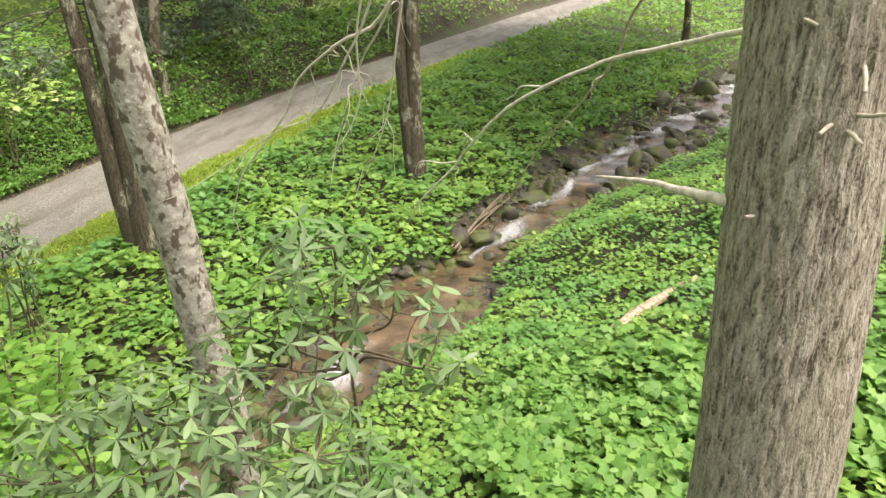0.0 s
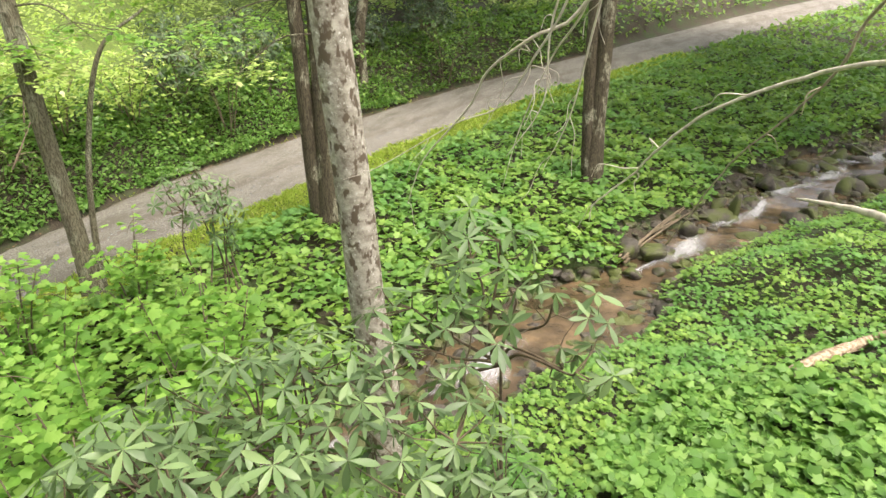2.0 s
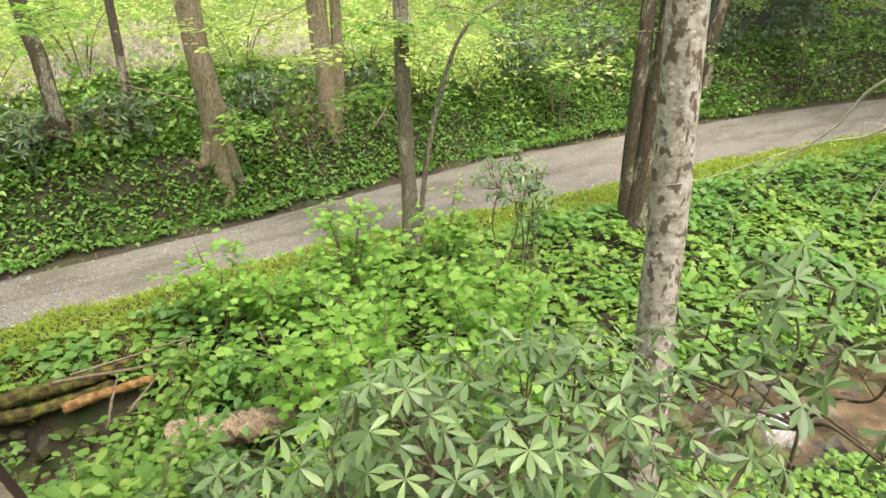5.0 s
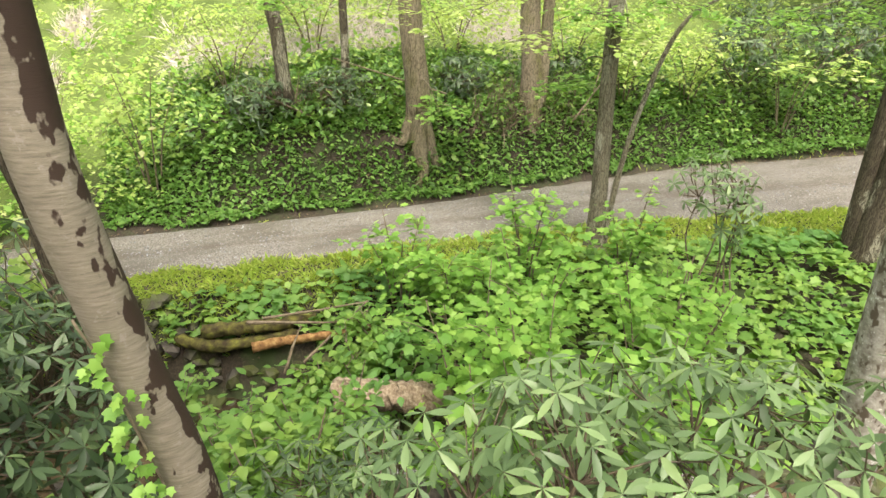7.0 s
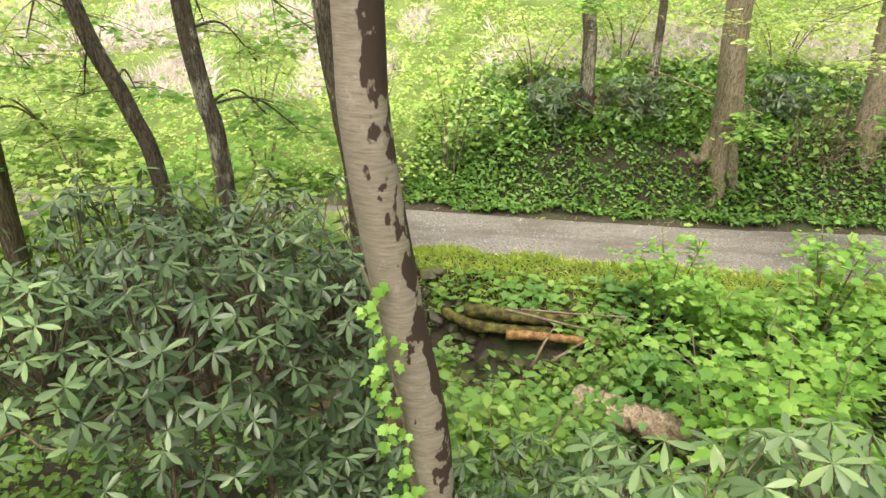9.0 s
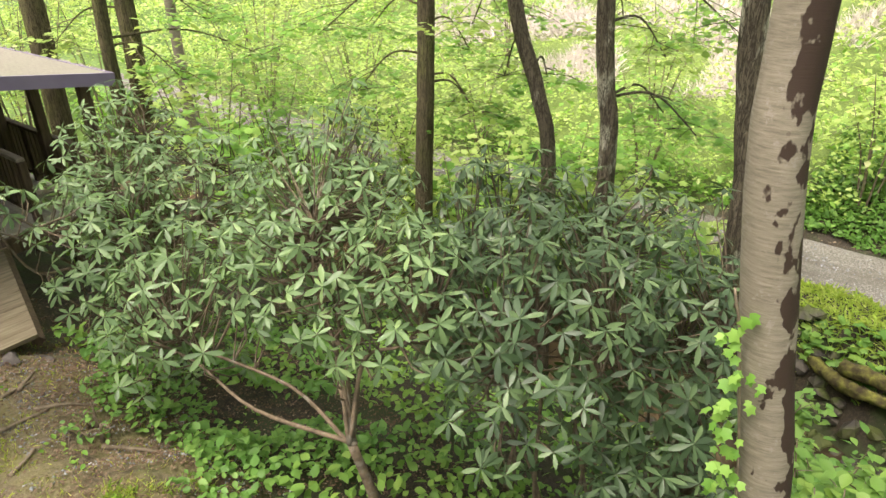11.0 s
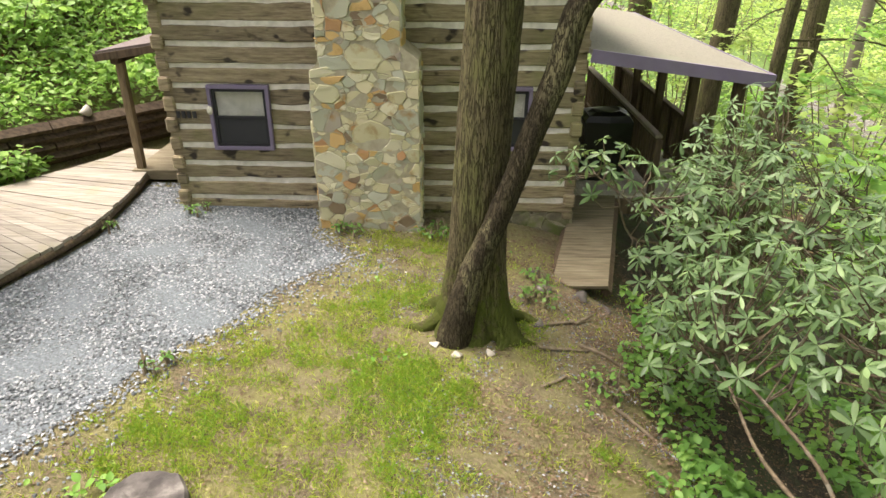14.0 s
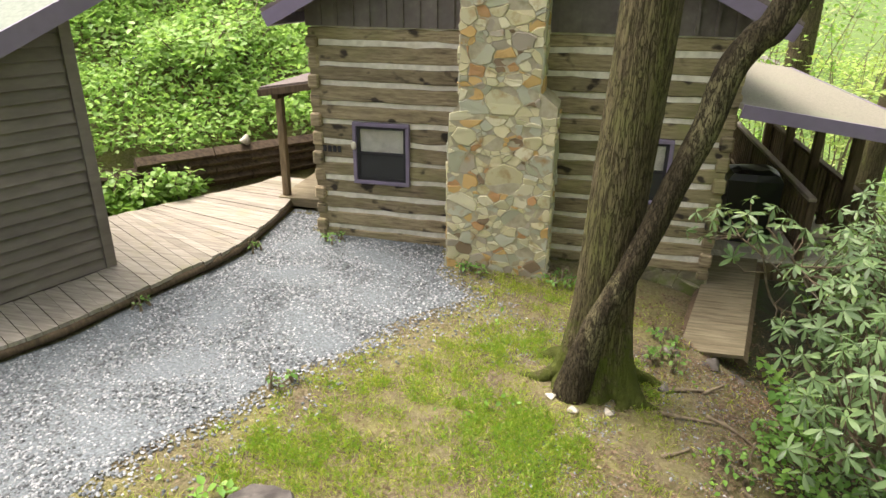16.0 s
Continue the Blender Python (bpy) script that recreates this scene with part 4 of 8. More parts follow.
def stones(rect, n, seed, place, parent, mat, joint=0.004, proud=0.015):
    """Stone pieces; place(u, v, out) gives the world place of a point on the face."""
    rng = np.random.default_rng(seed + 1)
    polys = [poly for _, poly in cells(*rect, n, seed)]

    def waver(p):
        return p + np.array((0.012 * noise2(p[0], p[1], 0.045, seed), 0.012 * noise2(p[1], p[0], 0.05, seed + 3)))

    for poly in polys:
        mid = np.mean(poly, axis=0)
        size = np.mean([np.hypot(*(np.array(p) - mid)) for p in poly])
        if size < 0.02:
            continue
        k = max(0.3, 1 - joint / size)
        pts = []
        for a, b in zip(poly, poly[1:] + poly[:1]):
            a, b = np.array(a), np.array(b)
            span = np.hypot(*(b - a))
            if span > 0.03:
                square = np.array((b[1] - a[1], a[0] - b[0])) / span
                pts += [a * 0.92 + b * 0.08, (a + b) / 2 + square * rng.uniform(-0.07, 0.07) * span, a * 0.08 + b * 0.92]
            else:
                pts.append((a + b) / 2)
        if len(pts) < 3:
            continue
        pts = [waver(p) for p in pts]
        out, tilt = proud * rng.uniform(0.4, 1.5), rng.uniform(-0.09, 0.09, 2)
        bm = bmesh.new()
        loops = []
        for shrink, lift in ((k, -0.02), (k, out * 0.55), (k * 0.93, out)):
            loops.append([bm.verts.new(place(*(mid + (p - mid) * shrink), lift + (float((p - mid) @ tilt) + rng.uniform(-0.003, 0.003) if lift > 0 else 0))) for p in pts])
        for a, b in zip(loops, loops[1:]):
            for q in range(len(pts)):
                bm.faces.new((a[q], a[(q + 1) % len(pts)], b[(q + 1) % len(pts)], b[q]))
        bm.faces.new(loops[-1])
        part("stone", bm, mat, parent)


stones((-0.03, CX1, -0.75, -0.08), 26, 3, lambda u, v, o: (u, CY + 0.03 - o, v), footing, FOOTING)

# chimney: wide base with sloping shoulders, narrower stack
CHY = 7.12
chim = holder("chimney", (-0.58, 7.4, -0.2), "chimney of mixed tan, grey and rust field stone")
under(chim, cabin)
BL, BR, TL, TR, SH0, SH1, CTOP = -1.18, 0.0, -1.07, -0.19, 1.76, 1.95, 5.1
bm = bmesh.new()
prof = [(BL, -0.5), (BR, -0.5), (BR, SH0 + 0.1), (TR, SH1 + 0.06), (TR, CTOP), (TL, CTOP), (TL, SH1 - 0.1), (BL, SH0 - 0.05)]
fa = [bm.verts.new((x + 0.0, CHY - 0.007, z)) for x, z in prof]
fb = [bm.verts.new((x + 0.0, CY + 0.02, z)) for x, z in prof]
bm.faces.new(fa)
bm.faces.new(fb[::-1])
for k in range(8):
    bm.faces.new((fa[k], fa[(k + 1) % 8], fb[(k + 1) % 8], fb[k]))
part("mortar_core", bm, MORTAR, chim)
stones((BL, BR, -0.35, SH0), 140, 11, lambda u, v, o: (u, CHY - o, v), chim, FIELD_STONE)
stones((TL, TR, SH0, CTOP), 150, 12, lambda u, v, o: (u, CHY - o, v), chim, FIELD_STONE)
stones((CHY, CY, -0.35, SH0), 30, 13, lambda u, v, o: (BR + o, u, v), chim, FIELD_STONE)
stones((CHY, CY, -0.35, SH0 - 0.1), 30, 14, lambda u, v, o: (BL - o, u, v), chim, FIELD_STONE)
stones((CHY, CY, SH1, CTOP), 45, 15, lambda u, v, o: (TR + o, u, v), chim, FIELD_STONE)
stones((CHY, CY, SH1, CTOP), 45, 16, lambda u, v, o: (TL - o, u, v), chim, FIELD_STONE)
part("base_course", box((BL - 0.05, CHY - 0.06, -0.6), (BR + 0.05, CY, -0.12), 0.02), FOOTING, chim, "mossy stone base course")

# west porch
wp = holder("west_porch", (-3.6, 8.8, 0), "small side porch with brown posts and shingled roof")
under(wp, cabin)
for x, y in ((-3.95, 8.6), (-3.95, 11.5), (-3.35, 9.4)):
    part("post", box((x - 0.05, y - 0.05, 0.1), (x + 0.05, y + 0.05, 1.62), 0.008), POST_TAN, wp)
part("porch_floor", box((-4.05, 8.5, -0.02), (-3.1, 13.0, 0.12), 0.01), RAMP_WOOD, wp, "greyed porch floor")
turn = Matrix.Translation((-3.07, 0, 1.83)) @ Matrix.Rotation(radians(-9), 4, "Y")
part("porch_roof", box((-1.08, 8.4, 0.0), (0.0, 13.0, 0.05), 0.0, turn), SHINGLE_RED, wp, "reddish shingled porch roof")
part("fascia", box((-1.1, 8.36, -0.07), (0.0, 8.4, 0.02), 0.0, turn), POST_WOOD, wp)
part("beam", box((-4.0, 8.45, 1.55), (-3.9, 13.0, 1.66), 0.005), POST_WOOD, wp)

# east porch: low shed roof, posts, railing and floor
ep = holder("east_porch", (2.9, 10.5, -0.2), "long side porch with low shingled roof and railing")
under(ep, cabin)
turn = Matrix.Translation((1.88, 0, 1.94)) @ Matrix.Rotation(math.atan(0.125), 4, "Y")
pr = part("porch_roof", box((0.0, 7.45, -0.06), (2.03, 13.8, 0.0), 0.0, turn), SHINGLE, ep, "pale grey-green shingled porch roof")
part("fascia", box((0.0, 7.41, -0.13), (2.05, 7.45, 0.008), 0.0, turn), LILAC, pr, "lilac painted fascia")
part("fascia", box((2.03, 7.45, -0.13), (2.06, 13.8, 0.008), 0.0, turn), LILAC, pr)
for k in range(5):
    y = 7.75 + k * 1.45
    part("post", box((3.62, y - 0.06, -1.4), (3.74, y + 0.06, 1.6), 0.01), POST_WOOD, ep)
for k in range(26):
    y = 8.5 + k * 0.2
    part("floor_board", box((1.92, y, -0.2), (3.85, y + 0.19, -0.16), 0.004), PORCH_FLOOR, ep)
part("rim_joist", box((1.95, 8.46, -0.42), (3.76, 8.5, -0.2), 0.004), POST_WOOD, ep)
for x, top_wood in ((3.12, PORCH_RAIL), (3.8, POST_WOOD)):
    part("top_rail", box((x - 0.05, 8.6, 0.62), (x + 0.05, 13.6, 0.67), 0.008), top_wood, ep, "pale weathered handrail" if x < 3.5 else "")
    part("bottom_rail", box((x - 0.02, 8.6, -0.08), (x + 0.02, 13.6, -0.03), 0.004), POST_WOOD, ep)
    for k in range(36):
        y = 8.62 + k * 0.138
        part("baluster", box((x - 0.02, y, -0.04), (x + 0.02, y + 0.035, 0.62)), POST_WOOD, ep)
    for y in (8.6, 10.2, 11.9, 13.55):
        part("newel", box((x - 0.045, y - 0.045, -0.4), (x + 0.045, y + 0.045, 0.62), 0.006), POST_WOOD, ep)
part("front_rail", box((3.17, 8.5, 0.2), (3.75, 8.56, 0.26), 0.008), PORCH_RAIL, ep)
cover = bmesh.new()
for half, z in ((0.3, -0.16), (0.32, 0.4), (0.33, 0.7), (0.28, 0.8), (0.18, 0.83)):
    for dx, dy in ((-1, -0.8), (0, -0.95), (1, -0.8), (1.03, 0), (1, 0.8), (0, 0.9), (-1, 0.8), (-1.03, 0)):
        cover.verts.new((2.56 + dx * half + rand(-0.02, 0.02), 9.35 + dy * half + rand(-0.02, 0.02), z + rand(-0.015, 0.015)))
cover.verts.ensure_lookup_table()
for r in range(4):
    for k in range(8):
        cover.faces.new((cover.verts[r * 8 + k], cover.verts[r * 8 + (k + 1) % 8], cover.verts[r * 8 + 8 + (k + 1) % 8], cover.verts[r * 8 + 8 + k]))
cover.faces.new(cover.verts[-8:])
tagged(part("covered_grill", cover, BLACK_COVER, None, "barbecue grill under a sagging black cover on the porch"), category="grill")

# plank ramp up to the porch
ramp = holder("ramp", (1.8, 6.4, -0.5), "greyed plank ramp leading up to the cabin porch", "ramp")
a0, a1, b0, b1 = Vector((1.47, 6.35, -0.4)), Vector((2.1, 6.37, -0.4)), Vector((2.05, 8.5, -0.16)), Vector((2.62, 8.52, -0.16))
for k in range(15):
    u0, u1 = k / 15, (k + 0.975) / 15
    quad = [a0.lerp(b0, u0), a1.lerp(b1, u0), a1.lerp(b1, u1), a0.lerp(b0, u1)]
    bm = bmesh.new()
    low = [bm.verts.new(p - Vector((0, 0, 0.04))) for p in quad]
    top = [bm.verts.new(p) for p in quad]
    bm.faces.new(top)
    bm.faces.new(low[::-1])
    for q in range(4):
        bm.faces.new((low[q], low[(q + 1) % 4], top[(q + 1) % 4], top[q]))
    part("plank", bm, RAMP_WOOD, ramp)
for p, q in ((a0, b0), (a1, b1)):
    v, t = tube([p - Vector((0, -0.03, 0.1)), q - Vector((0, 0, 0.1))], 0.06, 4)
    mesh_part("stringer", tri_mesh("stringer", v, t, False), POST_WOOD, ramp)

# ---- dark shed beside the boardwalk ----
shed = holder("shed", (-6.5, 4.5, 0), "dark brown lap-sided shed with lilac fascia and pale green roof", "shed")
SX, SY0, SY1 = -4.9, 2.4, 6.07
wall = part("east_wall", box((SX - 0.15, SY0, -0.05), (SX - 0.02, SY1, 1.1)), DARK_BOARD, shed)


for k in range(22):
    z0, z1 = 0.1 + k * 0.124, 0.1 + (k + 1) * 0.124
    y_low = max(SY0, 6.0 + (z1 - 2.8) / 0.45)
    bm = bmesh.new()
    ring = [(SX - 0.018, z1 - 0.004), (SX - 0.006, z1 - 0.004), (SX + 0.03, z0 + 0.004), (SX + 0.026, z0), (SX - 0.018, z0)]
    if y_low < SY1 - 0.1:
        fa = [bm.verts.new((x, y_low, z)) for x, z in ring]
        fb = [bm.verts.new((x, SY1, z)) for x, z in ring]
        bm.faces.new(fa)
        bm.faces.new(fb[::-1])
        for q in range(5):
            bm.faces.new((fa[q], fa[(q + 1) % 5], fb[(q + 1) % 5], fb[q]))
        part("siding_board", bm, DARK_BOARD, wall)
part("corner_board", box((SX - 0.06, SY1, 0.05), (SX + 0.03, SY1 + 0.04, 2.78), 0.004), DARK_BOARD, shed)
part("corner_board", box((SX + 0.022, SY1 - 0.08, 0.05), (SX + 0.045, SY1 + 0.04, 2.76), 0.004), DARK_BOARD, shed)
part("north_wall", box((-8.5, SY1 - 0.12, 0.05), (SX - 0.06, SY1, 2.78)), DARK_BOARD, shed)
part("south_wall", box((-8.5, SY0, 0.05), (SX - 0.15, SY0 + 0.12, 1.1)), DARK_BOARD, shed)
part("west_wall", box((-8.5, SY0, 0.05), (-8.4, SY1, 1.1)), DARK_BOARD, shed)
turn = Matrix.Translation((0, 6.0, 2.88)) @ Matrix.Rotation(math.atan(0.45), 4, "X")
rf = part("roof", box((-8.8, -4.2, 0.0), (SX + 0.38, 0.42, 0.05), 0.0, turn), SHINGLE_GREEN, shed, "pale green mono-pitch roof")
part("fascia", box((SX + 0.38, -4.2, -0.12), (SX + 0.41, 0.45, 0.055), 0.0, turn), LILAC, rf, "lilac painted fascia")
part("fascia", box((-8.8, 0.42, -0.12), (SX + 0.38, 0.45, 0.055), 0.0, turn), LILAC, rf)

# the shed stands askew to the cabin, its north-east corner on the boardwalk
shed.matrix_basis = pose(-4.67, 5.8, 0, 0, 0, -20.5) @ pose(-(SX + 0.045), -(SY1 + 0.04), 0) @ pose(*shed.location)

# ---- boardwalk of weathered planks ----
walk_deck = holder("boardwalk", (-4.6, 6.5, 0), "curving boardwalk of weathered blond planks", "boardwalk")


DECK_Y, DECK_X = [1.0, 3.0, 4.0, 4.5, 5.4, 6.2, 6.76, 8.06, 9.6], [-5.7, -4.98, -4.46, -4.22, -4.0, -3.76, -3.67, -3.76, -4.05]


def deck_right(y):
    return np.interp(y, DECK_Y, DECK_X)


def deck_planks():
    """Planks laid across the curving walk, running in to the shed's wall and, past its corner, to the weeds."""
    ys = np.linspace(3.2, 9.5, 400)
    line = np.stack([(deck_right(ys - 0.25) + 2 * deck_right(ys) + deck_right(ys + 0.25)) / 4, ys], 1)
    gone = np.concatenate([[0], np.cumsum(np.hypot(*np.diff(line, axis=0).T))])
    step = 0.142
    for k in range(int(gone[-1] / step)):
        ends = []
        for g in (k * step, k * step + step - 0.007):
            p = np.array([np.interp(g, gone, line[:, 0]), np.interp(g, gone, line[:, 1])])
            turn = radians(float(np.interp(p[1], [4.0, 6.0, 7.2, 9.0], [29, 32, 16, 6])))
            inward = np.array((-math.cos(turn), math.sin(turn)))
            wall = ((-4.64 - p[0]) * 0.9367 - (5.8 - p[1]) * 0.3502) / (inward[0] * 0.9367 - inward[1] * 0.3502)
            reach = wall + 0.02 if (p + inward * wall)[1] < 5.8 else float(np.interp(p[1], [5.2, 6.2, 7.0, 8.0, 9.0, 9.6], [2.4, 2.3, 2.0, 1.45, 0.75, 0.5]))
            ends.append((p, p + inward * reach))
        z = 0.1 + rand(-0.005, 0.005)
        out = rand(-0.02, 0.02)
        (r0, l0), (r1, l1) = ends
        r0, r1 = r0 + (r0 - l0) * out * 0.5, r1 + (r1 - l1) * out * 0.5
        bm = bmesh.new()
        low = [bm.verts.new((*c, z - 0.04)) for c in (l0, r0, r1, l1)]
        top = [bm.verts.new((*c, z)) for c in (l0, r0, r1, l1)]
        bm.faces.new(top)
        bm.faces.new(low[::-1])
        for q4 in range(4):
            bm.faces.new((low[q4], low[(q4 + 1) % 4], top[(q4 + 1) % 4], top[q4]))
        part("plank", bm, DECK_WOOD, walk_deck)


deck_planks()
ys = np.arange(3.2, 9.3, 0.25)
line = np.array([(deck_right(v) - 0.03, v, 0.02) for v in ys])
v, t = tube(line, 0.05, 6)
mesh_part("edge_joist", tri_mesh("edge_joist", v, t), POST_WOOD, walk_deck, "dark edge joist")

# timber retaining wall behind the boardwalk
rw = holder("retaining_wall", (-5, 9.4, 0), "low retaining wall of stacked old timbers", "retaining wall")
W0, W1 = np.array((-5.62, 8.9)), np.array((-4.43, 10.39))
for k in range(4):
    for j in range(-1, 2):
        p0, p1 = W0 + (W1 - W0) * (j + 0.5 * (k % 2) - 0.25) * 0.62, W0 + (W1 - W0) * (j + 0.98 + 0.5 * (k % 2) - 0.25) * 0.62
        sag = rand(-0.012, 0.012, 2)
        v, t = tube(np.linspace((*p0, 0.1 + 0.14 * k + sag[0]), (*p1, 0.1 + 0.14 * k + sag[1]), 6), 0.098, 4)
        v = v + rand(-0.008, 0.008, v.shape)
        mesh_part("timber", tri_mesh("timber", v, t, False), TIMBER, rw)

# edges of the gravel yard
def gravel_right(y):
    return np.interp(y, [2.0, 2.9, 3.7, 5.0, 6.4, 6.9, 7.66, 7.74, 8.6], [-2.9, -2.53, -2.2, -1.5, -0.6, -1.0, -1.2, -3.05, -3.05]) + 0.06 * np.sin(np.asarray(y) * 5.3)


def in_gravel(x, y, inset):
    return (x > deck_right(y)) & (x < gravel_right(y) - inset) & (y > 2.2) & (y < 8.5)

# ---- trees ----
def bark_trunk(line, radii, sides, steps, ridge, seed, flare=0.0):
    """Trunk with furrows that run up it; flare widens the foot into root buttresses."""
    pts = curve_points(line, steps)
    rr = np.interp(np.linspace(0, 1, len(pts)), np.linspace(0, 1, len(radii)), radii)
    v, t = tube(pts, rr, sides)
    n = len(pts) * sides
    a = np.tile(np.arange(sides) / sides * 2 * np.pi, len(pts))
    row = np.repeat(np.arange(len(pts)), sides)
    z = v[:n, 2]
    up = z - z.min()
    wob = 0.35 * np.sin(up * 3.1 + seed) + 0.25 * np.sin(up * 7.3 + 2 * seed)
    k = max(6, sides // 4)
    furrow = np.abs(np.sin((a + 0.12 * wob) * k / 2 + 1.7 * np.sin(up * 2.3 + np.floor(a * k / 6.28) * 2.1))) ** 0.6
    breaks = np.sin(up * 21 + 3 * np.sin(a * 5 + seed) + 4 * np.sin(a * 11)) * 0.25
    shift = ridge * (furrow - 0.6 + breaks)
    lump = 0.03 * np.sin(2 * a + up * 0.8 + seed) + 0.02 * np.sin(3 * a - up * 1.9)
    root = flare * np.exp(-up / 0.28) * (0.3 + 0.8 * np.abs(np.sin(2.5 * a + seed + 0.4 * np.sin(a))) ** 1.2)
    out = v[:n] - pts[row]
    ln = np.linalg.norm(out, axis=1, keepdims=True)
    v[:n] += out / ln * (shift + rr[row] * lump + root)[:, None]
    return v, t


def limbs_and_crown(tree, top, height, reach, leaves, leaf_mat, seed, bark, size=0.16):
    """Forking limbs from the top of a trunk and a ragged crown of single leaves."""
    rng = np.random.default_rng(seed)
    top = np.array(top, float)
    tips, k = [], 6
    for i in range(k):
        a = i * 2.4 + rng.uniform(0, 0.8)
        end = top + (math.cos(a) * reach * rng.uniform(0.5, 1), math.sin(a) * reach * rng.uniform(0.5, 1), height * rng.uniform(0.35, 1))
        mid = top + (end - top) * 0.45 + (0, 0, height * 0.12)
        line = curve_points([top - (0, 0, 0.4), mid, end], 6)
        v, t = tube(line, np.linspace(0.07, 0.012, len(line)), 6)
        mesh_part("limb", tri_mesh("limb", v, t), bark, tree)
        tips += [line[6], line[9], end]
        for j in range(3):
            e2 = end + rng.uniform(-1, 1, 3) * (reach * 0.5, reach * 0.5, height * 0.25)
            tips.append(e2)
            tips.append((end + e2) / 2)
    tips = np.array(tips)
    c = tips[rng.integers(0, len(tips), leaves)] + rng.normal(0, 1, (leaves, 3)) * (reach * 0.22, reach * 0.22, height * 0.09)
    c[:, 2] = np.maximum(c[:, 2], top[2] - 0.4 + rng.uniform(0, 0.5, leaves))
    v, t = scatter(OVAL, c, rng.uniform(0.8, 1.4, leaves) * size, rng.uniform(0, 6.28, leaves), rng.uniform(-0.6, 0.4, leaves), rng.uniform(-0.5, 0.5, leaves))
    mesh_part("crown", tri_mesh("crown", v, t), leaf_mat, tree, "", "stuff")


TREES = []          # each tree with the line of its trunk


def tree(name, label, line, radii, bark, sides=20, steps=14, ridge=0.01, flare=0.05, crown=None, seed=1, extra=(), extra_bark=None, crown_leaf=0.16):
    """line: places up the trunk, the first one on the ground."""
    base = line[0]
    ground_z = float(land(np.array(base[0]), np.array(base[1])))
    around = [float(land(np.array(base[0] + dx), np.array(base[1] + dy))) for dx, dy in ((0.4, 0), (-0.4, 0), (0, 0.4), (0, -0.4))]
    line = [(base[0], base[1], ground_z - 0.15 - 1.5 * max(0.0, ground_z - min(around) - 0.06))] + [p for p in line[1:] if p[2] > ground_z + 0.2]
    ob = holder(name, (base[0], base[1], ground_z), label, "tree")
    v, t = bark_trunk(line, radii, sides, steps, ridge, seed, flare)
    mesh_part("trunk", tri_mesh("trunk", v, t), bark, ob)
    for pts, rads in extra:
        v, t = bark_trunk(pts, rads, max(10, sides // 2), 10, ridge * 0.7, seed + 3, 0)
        mesh_part("stem", tri_mesh("stem", v, t), extra_bark or bark, ob)
    TREES.append((ob, np.array(line, float), bark))
    if crown:
        limbs_and_crown(ob, line[-1], *crown, seed, bark, crown_leaf)
    return ob


big_oak = tree("oak_tree", "thick tree with deeply furrowed grey bark and broken branch stubs", [(-1.02, -2.07, -0.6), (-0.99, -2.09, 1.0), (-0.93, -2.13, 2.2), (-0.87, -2.15, 3.2), (-0.8, -2.2, 6.5), (-0.7, -2.3, 9.0)], [0.34, 0.29, 0.265, 0.245, 0.2, 0.14], BARK_GREY, 120, 40, 0.009, 0.1, (4.0, 3.5, 1800, LEAF_BRIGHT), 2)
cabin_tree = tree("maple_tree", "twin-stemmed tree with brown ridged bark and mossy flared roots", [(0.6, 5.2, -0.2), (0.6, 5.2, 0.6), (0.62, 5.2, 1.6), (0.69, 5.2, 3.0), (0.75, 5.2, 6.0), (0.8, 5.3, 9.0)], [0.27, 0.235, 0.22, 0.215, 0.18, 0.12], BARK_ROOT, 90, 30, 0.01, 0.3, (4.0, 3.5, 1800, LEAF_BRIGHT), 5,
    extra=[([(0.37, 4.86, -0.3), (0.52, 4.9, 0.41), (0.68, 4.93, 0.83), (0.84, 4.96, 1.26), (1.01, 5.0, 1.75), (1.15, 5.02, 2.15), (1.24, 5.05, 2.52), (1.37, 5.08, 2.74), (1.55, 5.1, 2.99), (2.05, 5.2, 4.39), (2.35, 5.3, 7.0)], [0.17, 0.115, 0.1, 0.095, 0.095, 0.1, 0.1, 0.1, 0.105, 0.09, 0.06])], extra_bark=BARK_STEM)

def roots(ob, middle, spokes, bark):
    """Root buttresses running out from the foot of a trunk into the soil."""
    for k, (a, reach, r) in enumerate(spokes):
        d = np.array((math.cos(radians(a)), math.sin(radians(a)), 0.0))
        side = np.array((-d[1], d[0], 0.0)) * 0.06 * (-1) ** k
        m = np.array(middle, float)
        pts = [m + d * 0.14 + (0, 0, 0.4), m + d * 0.25 + (0, 0, 0.13), m + d * (0.32 + reach * 0.4) + side + (0, 0, 0.01), m + d * (0.34 + reach) - side * 2 + (0, 0, -0.06)]
        for p in pts[1:]:
            p[2] += float(land(p[0], p[1])) - float(land(m[0], m[1]))
        v, t = bark_trunk(pts, [r * 0.8, r * 1.1, r * 0.8, r * 0.25], 12, 8, 0.01, k + 1)
        mesh_part("root", tri_mesh("root", v, t), bark, ob, "mossy root")


roots(cabin_tree, (0.6, 5.2, float(land(np.array(0.6), np.array(5.2)))), [(195, 0.45, 0.07), (232, 0.2, 0.09), (300, 0.15, 0.08), (335, 0.3, 0.08), (10, 0.5, 0.06), (160, 0.3, 0.08)], BARK_ROOT)
tree("sweet_birch_tree", "leaning smooth grey trunk with dark brown blotches", [(3.22, 0.1, -1.0), (3.17, 0.18, 0.3), (3.12, 0.34, 1.4), (3.08, 0.47, 2.3), (3.1, 0.5, 2.9), (3.1, 0.55, 5), (3.2, 0.6, 8)], [0.15, 0.125, 0.12, 0.115, 0.11, 0.09, 0.06], BARK_SPOTTED, 28, 14, 0.0015, 0.06, (3.0, 2.5, 1200, LEAF_BRIGHT), 7)
